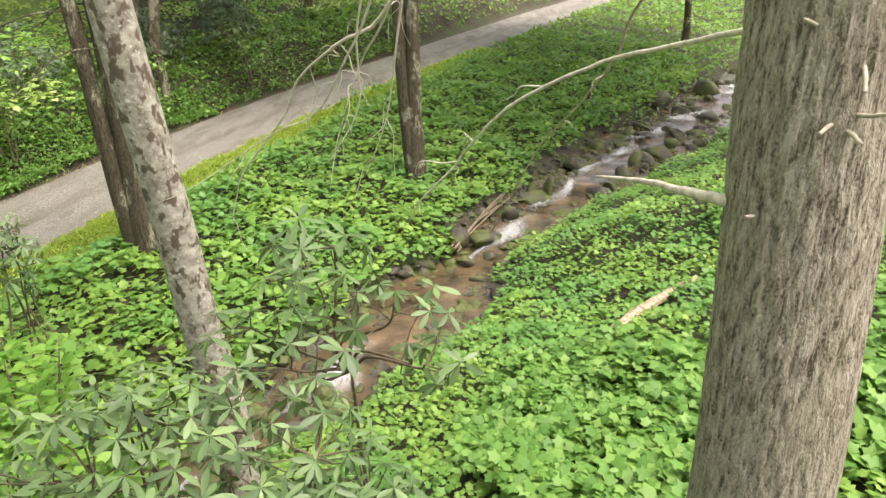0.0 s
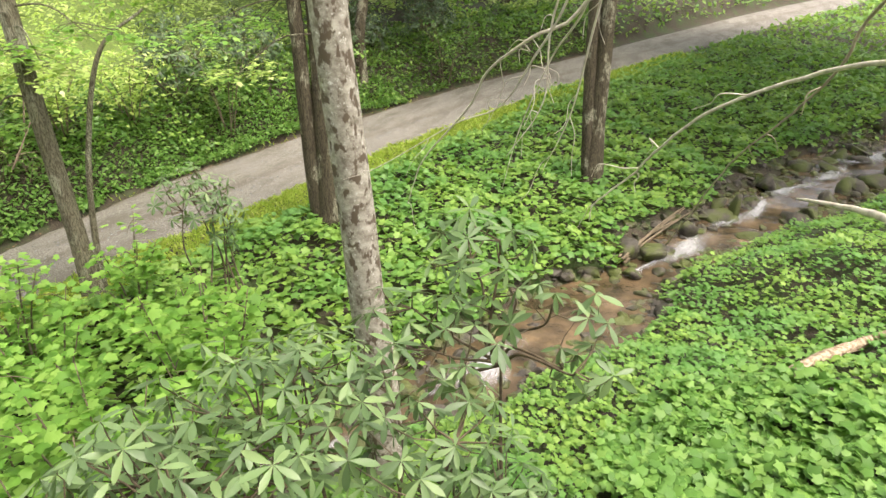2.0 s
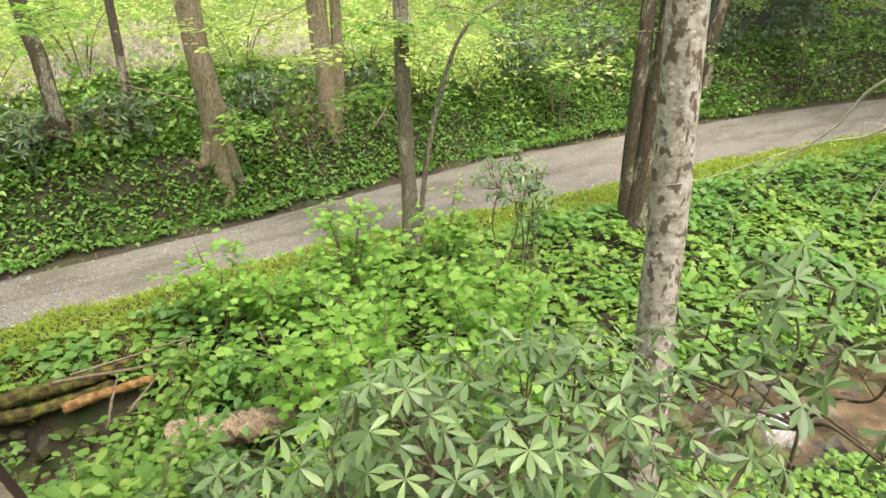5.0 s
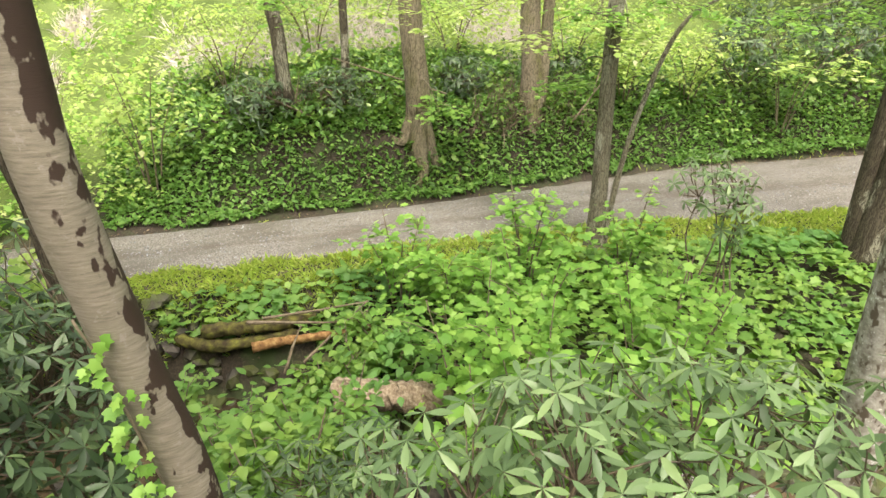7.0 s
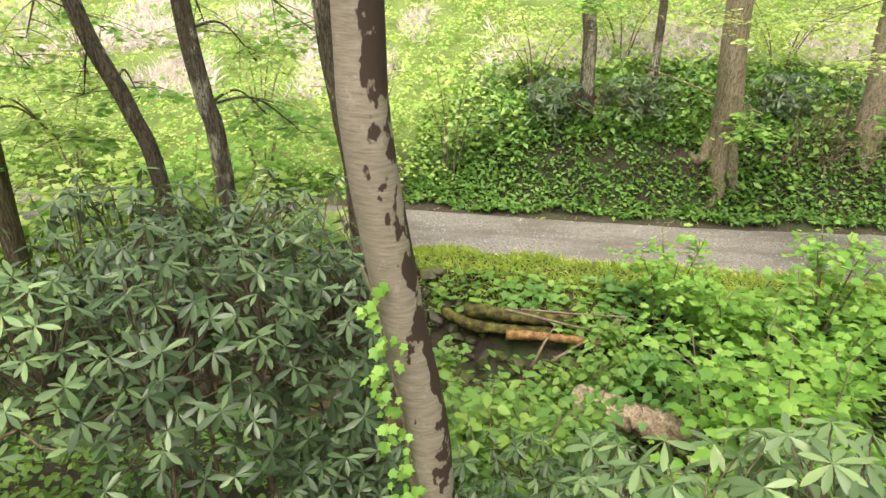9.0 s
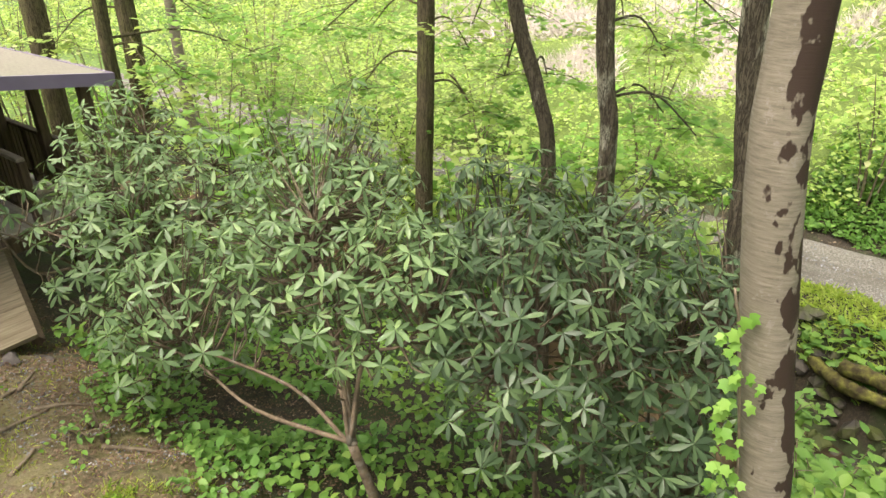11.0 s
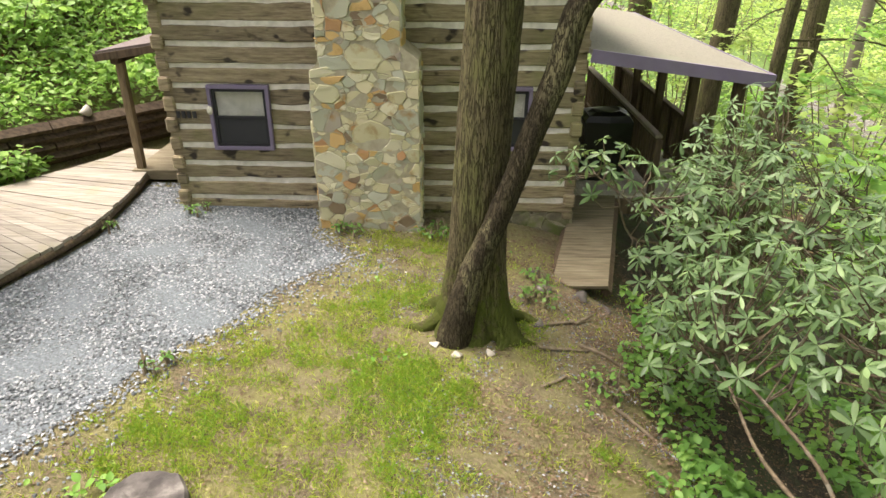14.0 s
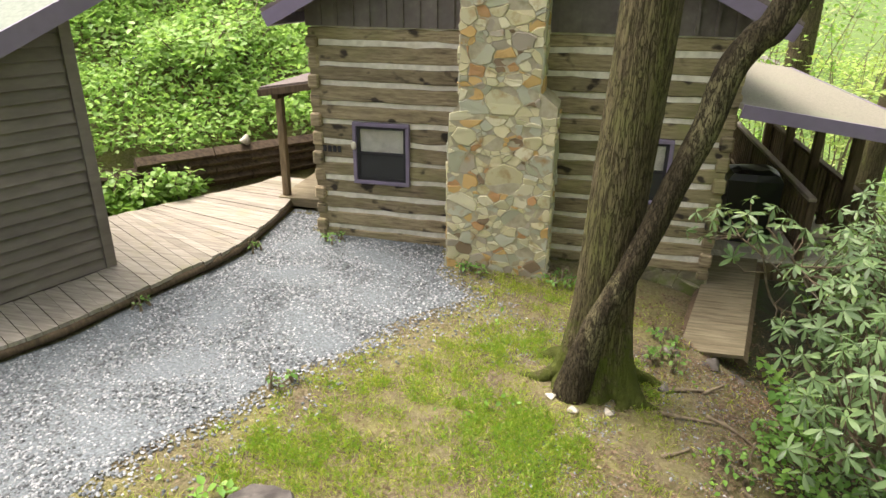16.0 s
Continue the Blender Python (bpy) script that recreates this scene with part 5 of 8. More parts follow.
pale = tree("pale_birch_tree", "pale lichen-covered trunk with brown blotches", [(3.25, -5.65, -2), (3.28, -5.63, -1.2), (3.35, -5.6, -0.4), (3.42, -5.56, 1.0), (3.53, -5.5, 2.9), (3.7, -5.4, 6), (3.8, -5.3, 9)], [0.25, 0.215, 0.2, 0.2, 0.19, 0.15, 0.09], BARK_BIRCH, 32, 14, 0.004, 0.08, (3.5, 3.0, 1500, LEAF_BRIGHT), 9)
mid = tree("hickory_tree", "slim straight dark trunk with a thin companion stem", [(9.3, -6.85, -2.3), (9.36, -6.85, -1), (9.5, -6.87, 0.5), (9.72, -6.95, 2.5), (9.85, -7, 6), (9.9, -7, 9)], [0.17, 0.15, 0.14, 0.13, 0.1, 0.06], BARK_LICHEN, 18, 10, 0.004, 0.06, (3.5, 2.8, 1000, LEAF_BRIGHT), 11,
    extra=[([(9.22, -6.98, -2.35), (9.25, -7.1, -0.8), (9.38, -7.5, 0.6), (9.1, -7.85, 2.0), (8.6, -8.4, 2.6)], [0.06, 0.05, 0.045, 0.035, 0.02])])
tree("dark_double_tree", "dark double trunk standing between stream and lane", [(7.1, -11.2, -1.9), (7.08, -11.18, -0.5), (7.06, -11.2, 1.0), (7.05, -11.2, 2.57), (7.1, -11.2, 6), (7.1, -11.3, 9)], [0.33, 0.27, 0.24, 0.23, 0.17, 0.1], BARK_DARK, 22, 10, 0.006, 0.08, (3.5, 3.0, 1000, LEAF_BRIGHT), 13,
    extra=[([(7.3, -11.05, -1.9), (7.37, -11.0, -0.7), (7.4, -10.98, 1.0), (7.44, -10.97, 2.6), (7.6, -10.9, 6)], [0.19, 0.16, 0.15, 0.14, 0.08])])
tree("twin_maple_tree", "pair of mossy trunks beside the stream", [(2.25, -16.2, -1.8), (2.24, -16.2, -0.5), (2.22, -16.2, 1.0), (2.2, -16.2, 2.5), (2.1, -16.2, 6), (2.1, -16, 9)], [0.3, 0.2, 0.18, 0.17, 0.13, 0.08], BARK_DARK, 20, 10, 0.005, 0.12, (3.5, 3.0, 900, LEAF_BRIGHT), 15,
    extra=[([(2.35, -16.15, -1.8), (2.48, -16.15, 0.3), (2.52, -16.15, 1.5), (2.55, -16.15, 2.6), (2.8, -16, 6)], [0.19, 0.165, 0.155, 0.15, 0.09])])
hollow = tree("hollow_rooted_tree", "grey-brown tree with exposed forked roots over an eroded bank", [(13.35, -4.85, -0.9), (13.38, -4.85, 0.1), (13.42, -4.75, 1.2), (13.46, -4.67, 2.4), (13.6, -4.5, 6), (13.7, -4.4, 10)], [0.33, 0.27, 0.24, 0.23, 0.18, 0.1], BARK_BANK, 24, 10, 0.006, 0.25, (4.0, 3.5, 1500, LEAF_YELLOW), 17)
roots(hollow, (13.35, -4.85, float(land(np.array(13.35), np.array(-4.85)))), [(168, 0.22, 0.17), (228, 0.25, 0.15), (95, 0.3, 0.13)], BARK_BANK)
tree("bank_maple_tree", "double grey trunk with mossy roots on the bank above the lane", [(13.65, -7.8, -0.5), (13.7, -7.8, 0.4), (13.9, -7.8, 1.3), (14.1, -7.85, 2.3), (14.3, -7.8, 6), (14.4, -7.8, 10)], [0.36, 0.24, 0.23, 0.22, 0.17, 0.1], BARK_BANK, 22, 10, 0.006, 0.25, (4.0, 3.5, 1500, LEAF_YELLOW), 19,
    extra=[([(13.6, -8.0, -0.3), (13.7, -8.1, 0.8), (13.85, -8.2, 2.3), (14, -8.3, 6)], [0.16, 0.14, 0.13, 0.08])])
GROVE_60_100_a = [([(14.1, -2.2, -0.3), (14.1, -2.15, 0.6), (14.12, -2.1, 1.5), (14.15, -2.0, 2.4), (14.3, -1.8, 7)], 0.15, BARK_DARK), ([(14.82, -3.66, 0.2), (14.82, -3.66, 1.2), (14.83, -3.64, 2.4), (14.9, -3.6, 6)], 0.09, BARK_DARK), ([(7.5, 3.7, -2.5), (7.46, 3.78, 0.2), (7.36, 3.95, 1.3), (7.2, 4.25, 2.4), (7.0, 4.6, 5)], 0.1, BARK_DARK), ([(7.33, 2.9, -2.5), (7.31, 2.94, 0.6), (7.27, 3.03, 1.5), (7.22, 3.12, 2.5), (7.2, 3.3, 6)], 0.105, BARK_DARK), ([(6.32, 1.1, -2.5), (6.3, 1.16, 0.55), (6.27, 1.27, 1.6), (6.24, 1.4, 2.65), (6.2, 1.6, 6)], 0.115, BARK_DARK)]
GROVE_60_100_b = [([(7.3, 5.8, -2.4), (7.33, 5.78, -0.5), (7.36, 5.74, 1.0), (7.38, 5.72, 2.3), (7.4, 5.7, 6)], 0.13, BARK_BROWN), ([(11.3, -21.0, -0.8), (11.25, -20.9, 0.9), (11.1, -21.1, 2.4), (10.8, -21.2, 6)], 0.2, BARK_DARK), ([(11.6, -20, -0.6), (11.5, -20, 1), (11.3, -20.2, 3), (11, -20.3, 7)], 0.22, BARK_DARK), ([(11.9, -19.6, -0.5), (12.1, -19.5, 1), (12.3, -19.4, 3), (12.6, -19.2, 7)], 0.15, BARK_DARK), ([(5.2, 12.5, -2), (5.2, 12.5, 0), (5.25, 12.5, 2.6), (5.3, 12.6, 7)], 0.2, BARK_BROWN), ([(6.0, 11.0, -2.4), (6.0, 11.0, 0), (6.05, 11.0, 2.5), (6.0, 11.1, 7)], 0.16, BARK_BROWN)]
GROVE_60_100_c = [([(4.6, 16.0, -2), (4.6, 16.0, 0), (4.6, 16, 3), (4.6, 16, 8)], 0.28, BARK_BROWN), ([(7.6, 14.0, -2.5), (7.6, 14, 0), (7.6, 14, 3), (7.5, 14, 8)], 0.15, BARK_DARK), ([(9.8, 16.0, -2.5), (9.8, 16, 0), (9.8, 16, 3), (9.8, 16, 8)], 0.14, BARK_SPOTTED), ([(4.9, 9.3, -1.5), (4.85, 9.3, 0), (4.8, 9.3, 1.5), (4.85, 9.3, 3), (4.9, 9.3, 7)], 0.1, BARK_BROWN), ([(3.5, 18.0, -1.5), (3.5, 18, 0), (3.5, 18, 3), (3.5, 18, 8)], 0.3, BARK_BROWN)]
for k, (line, r, bark) in enumerate(GROVE_60_100_a + GROVE_60_100_b + GROVE_60_100_c):
    tree("woodland_tree", "slender woodland tree with dark lichened bark", line, [r * 1.3, r, r * 0.95, r * 0.9, r * 0.5], bark, 14, 8, 0.004, 0.06, (3.0, 2.6, 700, LEAF_YELLOW if line[0][0] > 12 else LEAF_BRIGHT), 30 + k)



# tall trees added so that their unseen crowns shade the upper lane and stream
for k, (x, y, lean) in enumerate([(13.6, -25.0, -3.5), (11.6, -28.5, -3.5), (9.6, -34.0, -3.0), (16.5, -25.0, -1.0), (14.5, -31.0, -2.0), (-9.6, -20.5, 2.5), (-12.5, -25.5, 4.0), (-13.0, -32.0, 4.5), (-10.5, -38.0, 3.0)]):
    gz = float(land(np.array(x), np.array(y)))
    tree("canopy_tree", "tall dark-barked tree added for the shade of its unseen broad crown", [(x, y, gz), (x + lean * 0.03, y, gz + 1.5), (x + lean * 0.12, y, gz + 3.5), (x + lean * 0.4, y, gz + 6), (x + lean, y, gz + 9)], [0.24, 0.18, 0.165, 0.14, 0.1], BARK_DARK, 14, 8, 0.005, 0.1, (4.5, 6.0, 3400, LEAF_HERB), 230 + k, crown_leaf=0.46)


# low leafy boughs
def spray(place, reach, n, leaf, mat, seed):
    rng = np.random.default_rng(seed)
    place = np.array(place, float)

    def trunk_at(line):
        z = min(place[2] + 0.5, line[-1, 2])
        return np.array([np.interp(z, line[:, 2], line[:, k]) for k in range(3)])

    ob, line, bark = min(TREES, key=lambda tr: np.linalg.norm(trunk_at(tr[1]) - place))
    root = trunk_at(line)
    bow = curve_points([root, (root + place) / 2 + (0, 0, 0.25), place], 6)
    pieces, pads = [tube(bow, np.linspace(0.02, 0.007, len(bow)), 5)], []
    for k in range(9):
        a = k * 2.4 + rng.uniform(0, 0.7)
        e = place + (math.cos(a) * reach * rng.uniform(0.5, 1.1), math.sin(a) * reach * rng.uniform(0.5, 1.1), rng.uniform(-0.3, 0.15) * reach)
        s0 = bow[-1 - int(rng.integers(0, 5))]
        pieces.append(tube(curve_points([s0, (s0 + e) / 2 + (0, 0, 0.05), e], 4), np.linspace(0.006, 0.002, 9), 4, False))
        pads += [s0 + (e - s0) * u for u in (0.35, 0.55, 0.75, 0.9, 1.0)]
    v, t = join(pieces)
    mesh_part("bough", tri_mesh("bough", v, t), bark, ob)
    pads = np.array(pads)
    c = pads[rng.integers(0, len(pads), n)] + rng.normal(0, 1, (n, 3)) * (0.1, 0.1, 0.025)
    v, t = scatter(LOBED, c, rng.uniform(0.7, 1.25, n) * leaf, rng.uniform(0, 6.283, n), rng.normal(-0.15, 0.22, n), rng.normal(0, 0.22, n))
    mesh_part("bough_foliage", tri_mesh("bough_foliage", v, t), mat, ob, "", "stuff")


SPRAYS = [(8.4, 2.8, 1.7), (8.2, 2.0, 2.1), (8.8, 4.6, 1.1), (7.8, 5.2, 0.8), (8.5, 5.8, 1.5), (8.9, 2.9, 0.9), (8.7, 3.5, 2.0), (8.1, 2.2, 0.9), (9.1, 5.0, 1.9), (10.3, -5.6, 1.6), (10.3, -6.5, 0.9), (9.3, -6.3, 2.1), (9.1, -6.8, 1.9), (8.6, -7.4, 2.2), (12.7, -1.9, 2.0), (11.1, -5.1, 2.1)]
SPRAYS += [(11.9, -2.1, 2.4), (12.5, -5.0, 0.0), (12.2, -3.8, 1.9), (5.9, 8.5, 2.0), (6.5, 6.8, 1.9), (7.0, 4.7, 2.1), (7.9, 5.2, 0.7), (8.4, 7.7, 1.7), (4.9, 11.3, 1.5), (5.5, 8.7, 1.2), (7.1, 8.9, 1.3), (7.6, 4.6, 1.4), (6.8, 6.5, 1.1), (8.4, -11.2, 2.2), (7.6, -9.3, 1.5), (8.7, -9.7, 2.1)]
for k, p in enumerate(SPRAYS):
    spray(p, 0.75, 150, 0.11, LEAF_YELLOW if k % 3 == 0 else LEAF_BRIGHT, 600 + k)

# ---- ground cover ----
def herb_cover(name, label, n, x_range, y_range, keep, size, height, template, mat, seed, tilt=0.45, clump=0.45, size_far=None, polar=False, low_by_lane=False):
    """A carpet of single leaves over the ground, clumped in height. polar: the ranges are metres and degrees round the origin."""
    rng = np.random.default_rng(seed)
    x, y = rng.uniform(*x_range, n), rng.uniform(*y_range, n)
    if polar:
        x, y = x * np.cos(np.radians(y)), x * np.sin(np.radians(y))
    ok = keep(x, y, rng.uniform(0, 1, n))
    x, y = x[ok], y[ok]
    n = len(x)
    g = land(x, y)
    mound = 0.55 + 0.3 * noise2(x, y, clump, seed) + 0.25 * noise2(x, y, clump * 2.7, seed + 1)
    low = np.clip((road_x(y) - road_half(y) - x - 0.2) / 1.6, 0.12, 1) if low_by_lane else 1.0
    z = g + height * low * np.clip(mound, 0.12, 1.2) * rng.uniform(0.25, 1, n) ** 0.5
    s = rng.uniform(0.65, 1.25, n) * size
    if size_far:
        s = s * np.clip(np.hypot(x, y) / size_far, 1, 6) ** 0.65
    v, t = scatter(template, np.stack([x, y, z], 1), s, rng.uniform(0, 6.283, n), rng.normal(0, tilt, n), rng.normal(0, tilt, n))
    ob = mesh_part(name, tri_mesh(name, v, t), mat, None, label, "stuff")
    return tagged(ob, category="plants")


def west_side(x, y):
    return x < stream_x(y)


def cover_near(x, y, u):
    d, s = stream_gap(x, y)
    e = d - stream_half(s)
    dist = np.hypot(x, y)
    return west_side(x, y) & (e > 0.03 + 0.15 * noise2(x, y, 0.5)) & (e < 9) & ((y < 0.2) | (x > 3.4)) & (dist > 1.6) & (u < np.clip(9.0 / dist, 0.25, 1)) & ~((np.abs(x + 1) < 0.5) & (np.abs(y + 2.1) < 0.45))


herb_cover("herb_patch", "dense lobed green herbs covering the slope", 125000, (-9, 8), (-27, 0.2), lambda x, y, u: cover_near(x, y, u) & (noise2(x, y, 1.8, 4) + (y + 6) * 0.09 < 0.25), 0.092, 0.42, LOBED, LEAF_HERB, 1, 0.32, 0.3)
herb_cover("herb_patch", "bright green broad-leaved herbs on the upper slope", 80000, (-7, 5), (-13, 0.4), lambda x, y, u: cover_near(x, y, u) & (noise2(x, y, 1.8, 4) + (y + 6) * 0.09 > 0.2), 0.13, 0.5, LOBED, LEAF_BROAD, 2, 0.35, 0.35)


LOG_EDGE = 9.2


def cover_far(x, y, u):
    d, s = stream_gap(x, y)
    e = d - stream_half(s)
    dist = np.hypot(x, y)
    return ~west_side(x, y) & (e > np.where(y < -14, 0.2, 0.02) + 0.25 * noise2(x, y, 0.6)) & (x < road_x(y) - road_half(y) - 0.75 - 0.3 * noise2(x, y, 0.9)) & ~((x < LOG_EDGE) & (np.abs(y + 0.75) < 0.6)) & (u < np.clip(16 / dist, 0.25, 1))


herb_cover("herb_patch", "leafy green herbs between the stream and the lane", 140000, (-9, 12), (-38, 8), lambda x, y, u: cover_far(x, y, u) & (np.hypot(x - 9.3, y + 6.9) > 0.55), 0.16, 0.6, LOBED, LEAF_HERB, 3, 0.35, 0.4, low_by_lane=True)
herb_cover("herb_patch", "yellow-green herbs along the lane", 24000, (-3, 12), (-38, 10), lambda x, y, u: cover_far(x - 0.3, y, u * 0.6) & (x > road_x(y) - road_half(y) - 1.7), 0.08, 0.2, OVAL_WIDE, LEAF_YELLOW, 4, 0.5, low_by_lane=True)


def on_bank(x, y, u):
    over = x - road_x(y) - road_half(y)
    hollow = (over > 0.66 + 0.14 * noise2(x, y, 0.5, 3)) & (over < 0.86 + 0.15 * noise2(x, y, 0.6, 5)) & (np.abs(y + 5) < 3.6 + 0.6 * noise2(x, y, 0.9, 6))
    return (over > 0.1 + 0.15 * noise2(x, y, 0.7)) & (over < 4.5) & ~(hollow & (u > 0.5)) & (u < np.clip(16 / np.hypot(x, y), 0.15, 1))


herb_cover("bank_ivy", "dark ivy and herbs covering the road bank", 150000, (4, 18), (-36, 1.5), lambda x, y, u: on_bank(x, y, u) & (x - road_x(y) - road_half(y) > 0.6 + 0.5 * noise2(x, y, 1.3, 8) - np.clip(-20 - y, 0, 1)), 0.17, 0.45, OVAL, LEAF_IVY, 5, 0.5)
herb_cover("bank_herbs", "fresh green herbs at the foot of the bank", 130000, (8, 15), (-22, 1.5), lambda x, y, u: on_bank(x, y, u) & (x - road_x(y) - road_half(y) < 1.1 + 0.5 * noise2(x, y, 1.3, 8)), 0.125, 0.42, OVAL, LEAF_BROAD, 6, 0.5)
herb_cover("meadow_herbs", "yellow-green weeds on the hillside across the lane, coloured as sunlit", 165000, (11, 50), (-86, 78), lambda x, y, u: (x - road_x(y) - road_half(y) > np.where(y > 0.5, 0.2, 3.2)) & ((u < 0.12) | (np.hypot(x - 23, y - 9.5) > 5.5)) & (noise2(x, y, 0.4, 2) + 0.6 * noise2(x, y, 1.7, 6) > -0.3), 0.12, 1.0, FLAKE, LEAF_YELLOW, 7, 0.4, 0.8, 14, True)
herb_cover("meadow_herbs", "green weeds among the hillside growth", 22000, (11, 45), (-86, 78), lambda x, y, u: (x - road_x(y) - road_half(y) > np.where(y > 0.5, 0.2, 3.0)) & (noise2(x, y, 2.2, 5) > 0.1), 0.17, 0.9, OVAL, LEAF_BRIGHT, 12, 0.6, 0.9, 14, True)
herb_cover("forest_herbs", "dark green undergrowth far up the stream valley", 26000, (22, 62), (-132, -74), lambda x, y, u: (np.abs(x - stream_x(y)) > 1.6) & (np.abs(x - road_x(y)) > road_half(y) + 0.4), 0.2, 0.7, FLAKE, LEAF_HERB, 13, 0.5, 0.9, 22, True)
herb_cover("hill_plants", "lush green undergrowth on the hillside behind the boardwalk", 100000, (9, 24), (100, 152), lambda x, y, u: (y > 9.1 + (x + 5.62) * np.where(x > -5.62, 1.25, 0.59)) & (x < -3.95), 0.12, 0.85, FLAKE, LEAF_HILL, 8, 0.5, 0.6, 11, True)
herb_cover("forest_herbs", "green woodland undergrowth along the stream bank", 40000, (2.3, 11.5), (1.5, 30), lambda x, y, u: ((x > 3.9) | (y < 6.8)) & (x < road_x(y) - road_half(y) - 0.4) & (np.abs(x - stream_x(y)) > 1.15) & (u < np.clip(7 / np.hypot(x, y), 0.15, 1)) & (noise2(x, y, 1.1, 2) > -0.3), 0.11, 0.4, OVAL_WIDE, LEAF_HERB, 9, 0.5)
herb_cover("yard_weeds", "low weeds at the foot of the cabin and along edges", 3800, (-4, 3.2), (1.0, 7.6), lambda x, y, u: (noise2(x, y, 0.45, 5) > 0.62) & ~in_gravel(x, y, 0.1) & (u < np.clip((x + 1.2) / 2.5, 0.12, 1)) & (x > deck_right(y) + 0.1), 0.05, 0.12, OVAL_WIDE, LEAF_BRIGHT, 10, 0.5)
herb_cover("yard_weeds", "leafy seedlings at the slope edge of the yard", 8500, (0.2, 3.6), (0.8, 6.2), lambda x, y, u: (noise2(x, y, 0.5, 9) > -0.1) & (x > 1.2 + 0.5 * noise2(x, y, 0.8) + 0.25 * (y - 1.5)), 0.075, 0.3, OVAL_WIDE, LEAF_BROAD, 11, 0.4)

herb_cover("hill_plants", "leafy weeds between the boardwalk and the retaining wall", 5200, (-7.6, -4.7), (7.5, 9.6), lambda x, y, u: (y < 8.3 + (x + 6.6) * 0.59) & (x < np.interp(y, [7.4, 7.6, 9.6], [-6.4, -5.75, -5.3])), 0.14, 0.5, OVAL_WIDE, LEAF_BRIGHT, 14, 0.5, 0.4)
herb_cover("forest_herbs", "green undergrowth in the woods behind the cabin", 24000, (13.5, 40), (52, 92), lambda x, y, u: (x < road_x(y) - road_half(y) - 0.4) & (np.abs(x - stream_x(y)) > 1.2) & ~((x < 4.0) & (y < 13.9)), 0.16, 0.9, FLAKE, LEAF_BRIGHT, 15, 0.5, 0.9, 14, True)

herb_cover("forest_herbs", "green weeds on the verge north of the clearing", 15000, (8.5, 14), (1.5, 16), lambda x, y, u: (np.abs(x - road_x(y)) > road_half(y) + 0.25) & (np.abs(x - stream_x(y)) > 1.1), 0.15, 0.5, OVAL, LEAF_BRIGHT, 16, 0.5, 0.6)

# lawn and verge grass
BLADE_BROAD = ([(-0.035, 0, 0), (0.035, 0, 0), (0.03, 0.15, 0.55), (0, 0.5, 0.85)], [(0, 1, 2), (0, 2, 3)])


def grass(name, label, n, x_range, y_range, keep, lo, hi, seed, mat=LEAF_GRASS, blade=BLADE):
    rng = np.random.default_rng(seed)
    x, y = rng.uniform(*x_range, n), rng.uniform(*y_range, n)
    ok = keep(x, y, rng.uniform(0, 1, n))
    x, y = x[ok], y[ok]
    n = len(x)
    v, t = scatter(blade, np.stack([x, y, land(x, y) - 0.005], 1), rng.uniform(lo, hi, n), rng.uniform(0, 6.283, n), rng.normal(-0.35, 0.45, n), rng.normal(0, 0.45, n))
    return tagged(mesh_part(name, tri_mesh(name, v, t), mat, None, label, "stuff"), category="grass")


def on_lawn(x, y):
    return ~in_gravel(x, y, 0.0) & (x > deck_right(y) + 0.05)


def turf(x, y):
    """How thick the grass stands: full on the open lawn, thin along the gravel and under the tree."""
    return 0.5 + 0.75 * noise2(x, y, 0.42, 2) + 0.6 * noise2(x, y, 0.13, 3) - np.clip((x - 0.5) / 0.8, 0, 1) * 0.9 - np.clip(1 - (x - gravel_right(y)) / 0.7, 0, 1) * 0.55 - np.clip((y - 4.6) / 1.2, 0, 1) * 0.3


grass("lawn_grass", "thin patchy yellow-green lawn with worn bare soil", 300000, (-3.6, 2.4), (1.2, 7.2), lambda x, y, u: on_lawn(x, y) & (u < np.clip(0.2 + turf(x, y) * 0.75 - np.clip((x - 1.0) / 1.0, 0, 1) * 0.3, 0.04, 1)), 0.025, 0.07, 21, LEAF_LAWN)
grass("lawn_grass", "fresh green tufts of grass in the worn lawn", 210000, (-3.4, 2.2), (1.2, 6.6), lambda x, y, u: on_lawn(x, y) & (u < np.clip((turf(x, y) + 0.45 * noise2(x, y, 0.6, 9) + 0.7 * noise2(x, y, 0.07, 5) - 0.5) * 1.1, 0, 1)), 0.03, 0.085, 24, LEAF_TURF)
def verge(n, seed):
    rng = np.random.default_rng(seed)
    y = 10 - 44 * rng.random(n) ** 1.5
    x = road_x(y) - road_half(y) + 0.08 - 1.35 * rng.random(n) ** 1.3 + 0.15 * noise2(y, y * 0.3, 0.5)
    far = np.clip(np.hypot(x, y) / 12, 1, 3)
    v, t = scatter(BLADE_BROAD, np.stack([x, y, land(x, y) - 0.01], 1), rng.uniform(0.07, 0.2, n) * far ** 0.5, rng.uniform(0, 6.283, n), rng.normal(-0.35, 0.4, n), rng.normal(0, 0.4, n))
    tagged(mesh_part("verge_grass", tri_mesh("verge_grass", v, t), LEAF_GRASS, None, "soft yellow-green grass along the lane verge", "stuff"), category="grass")


verge(55000, 22)
grass("verge_grass", "short grass under the road bank", 16000, (-3, 14), (-30, 14), lambda x, y, u: (np.abs(road_x(y) + road_half(y) + 0.12 - x) < 0.2) & (noise2(x, y, 1.6, 2) > -0.1), 0.08, 0.2, 23, LEAF_GRASS, BLADE_BROAD)

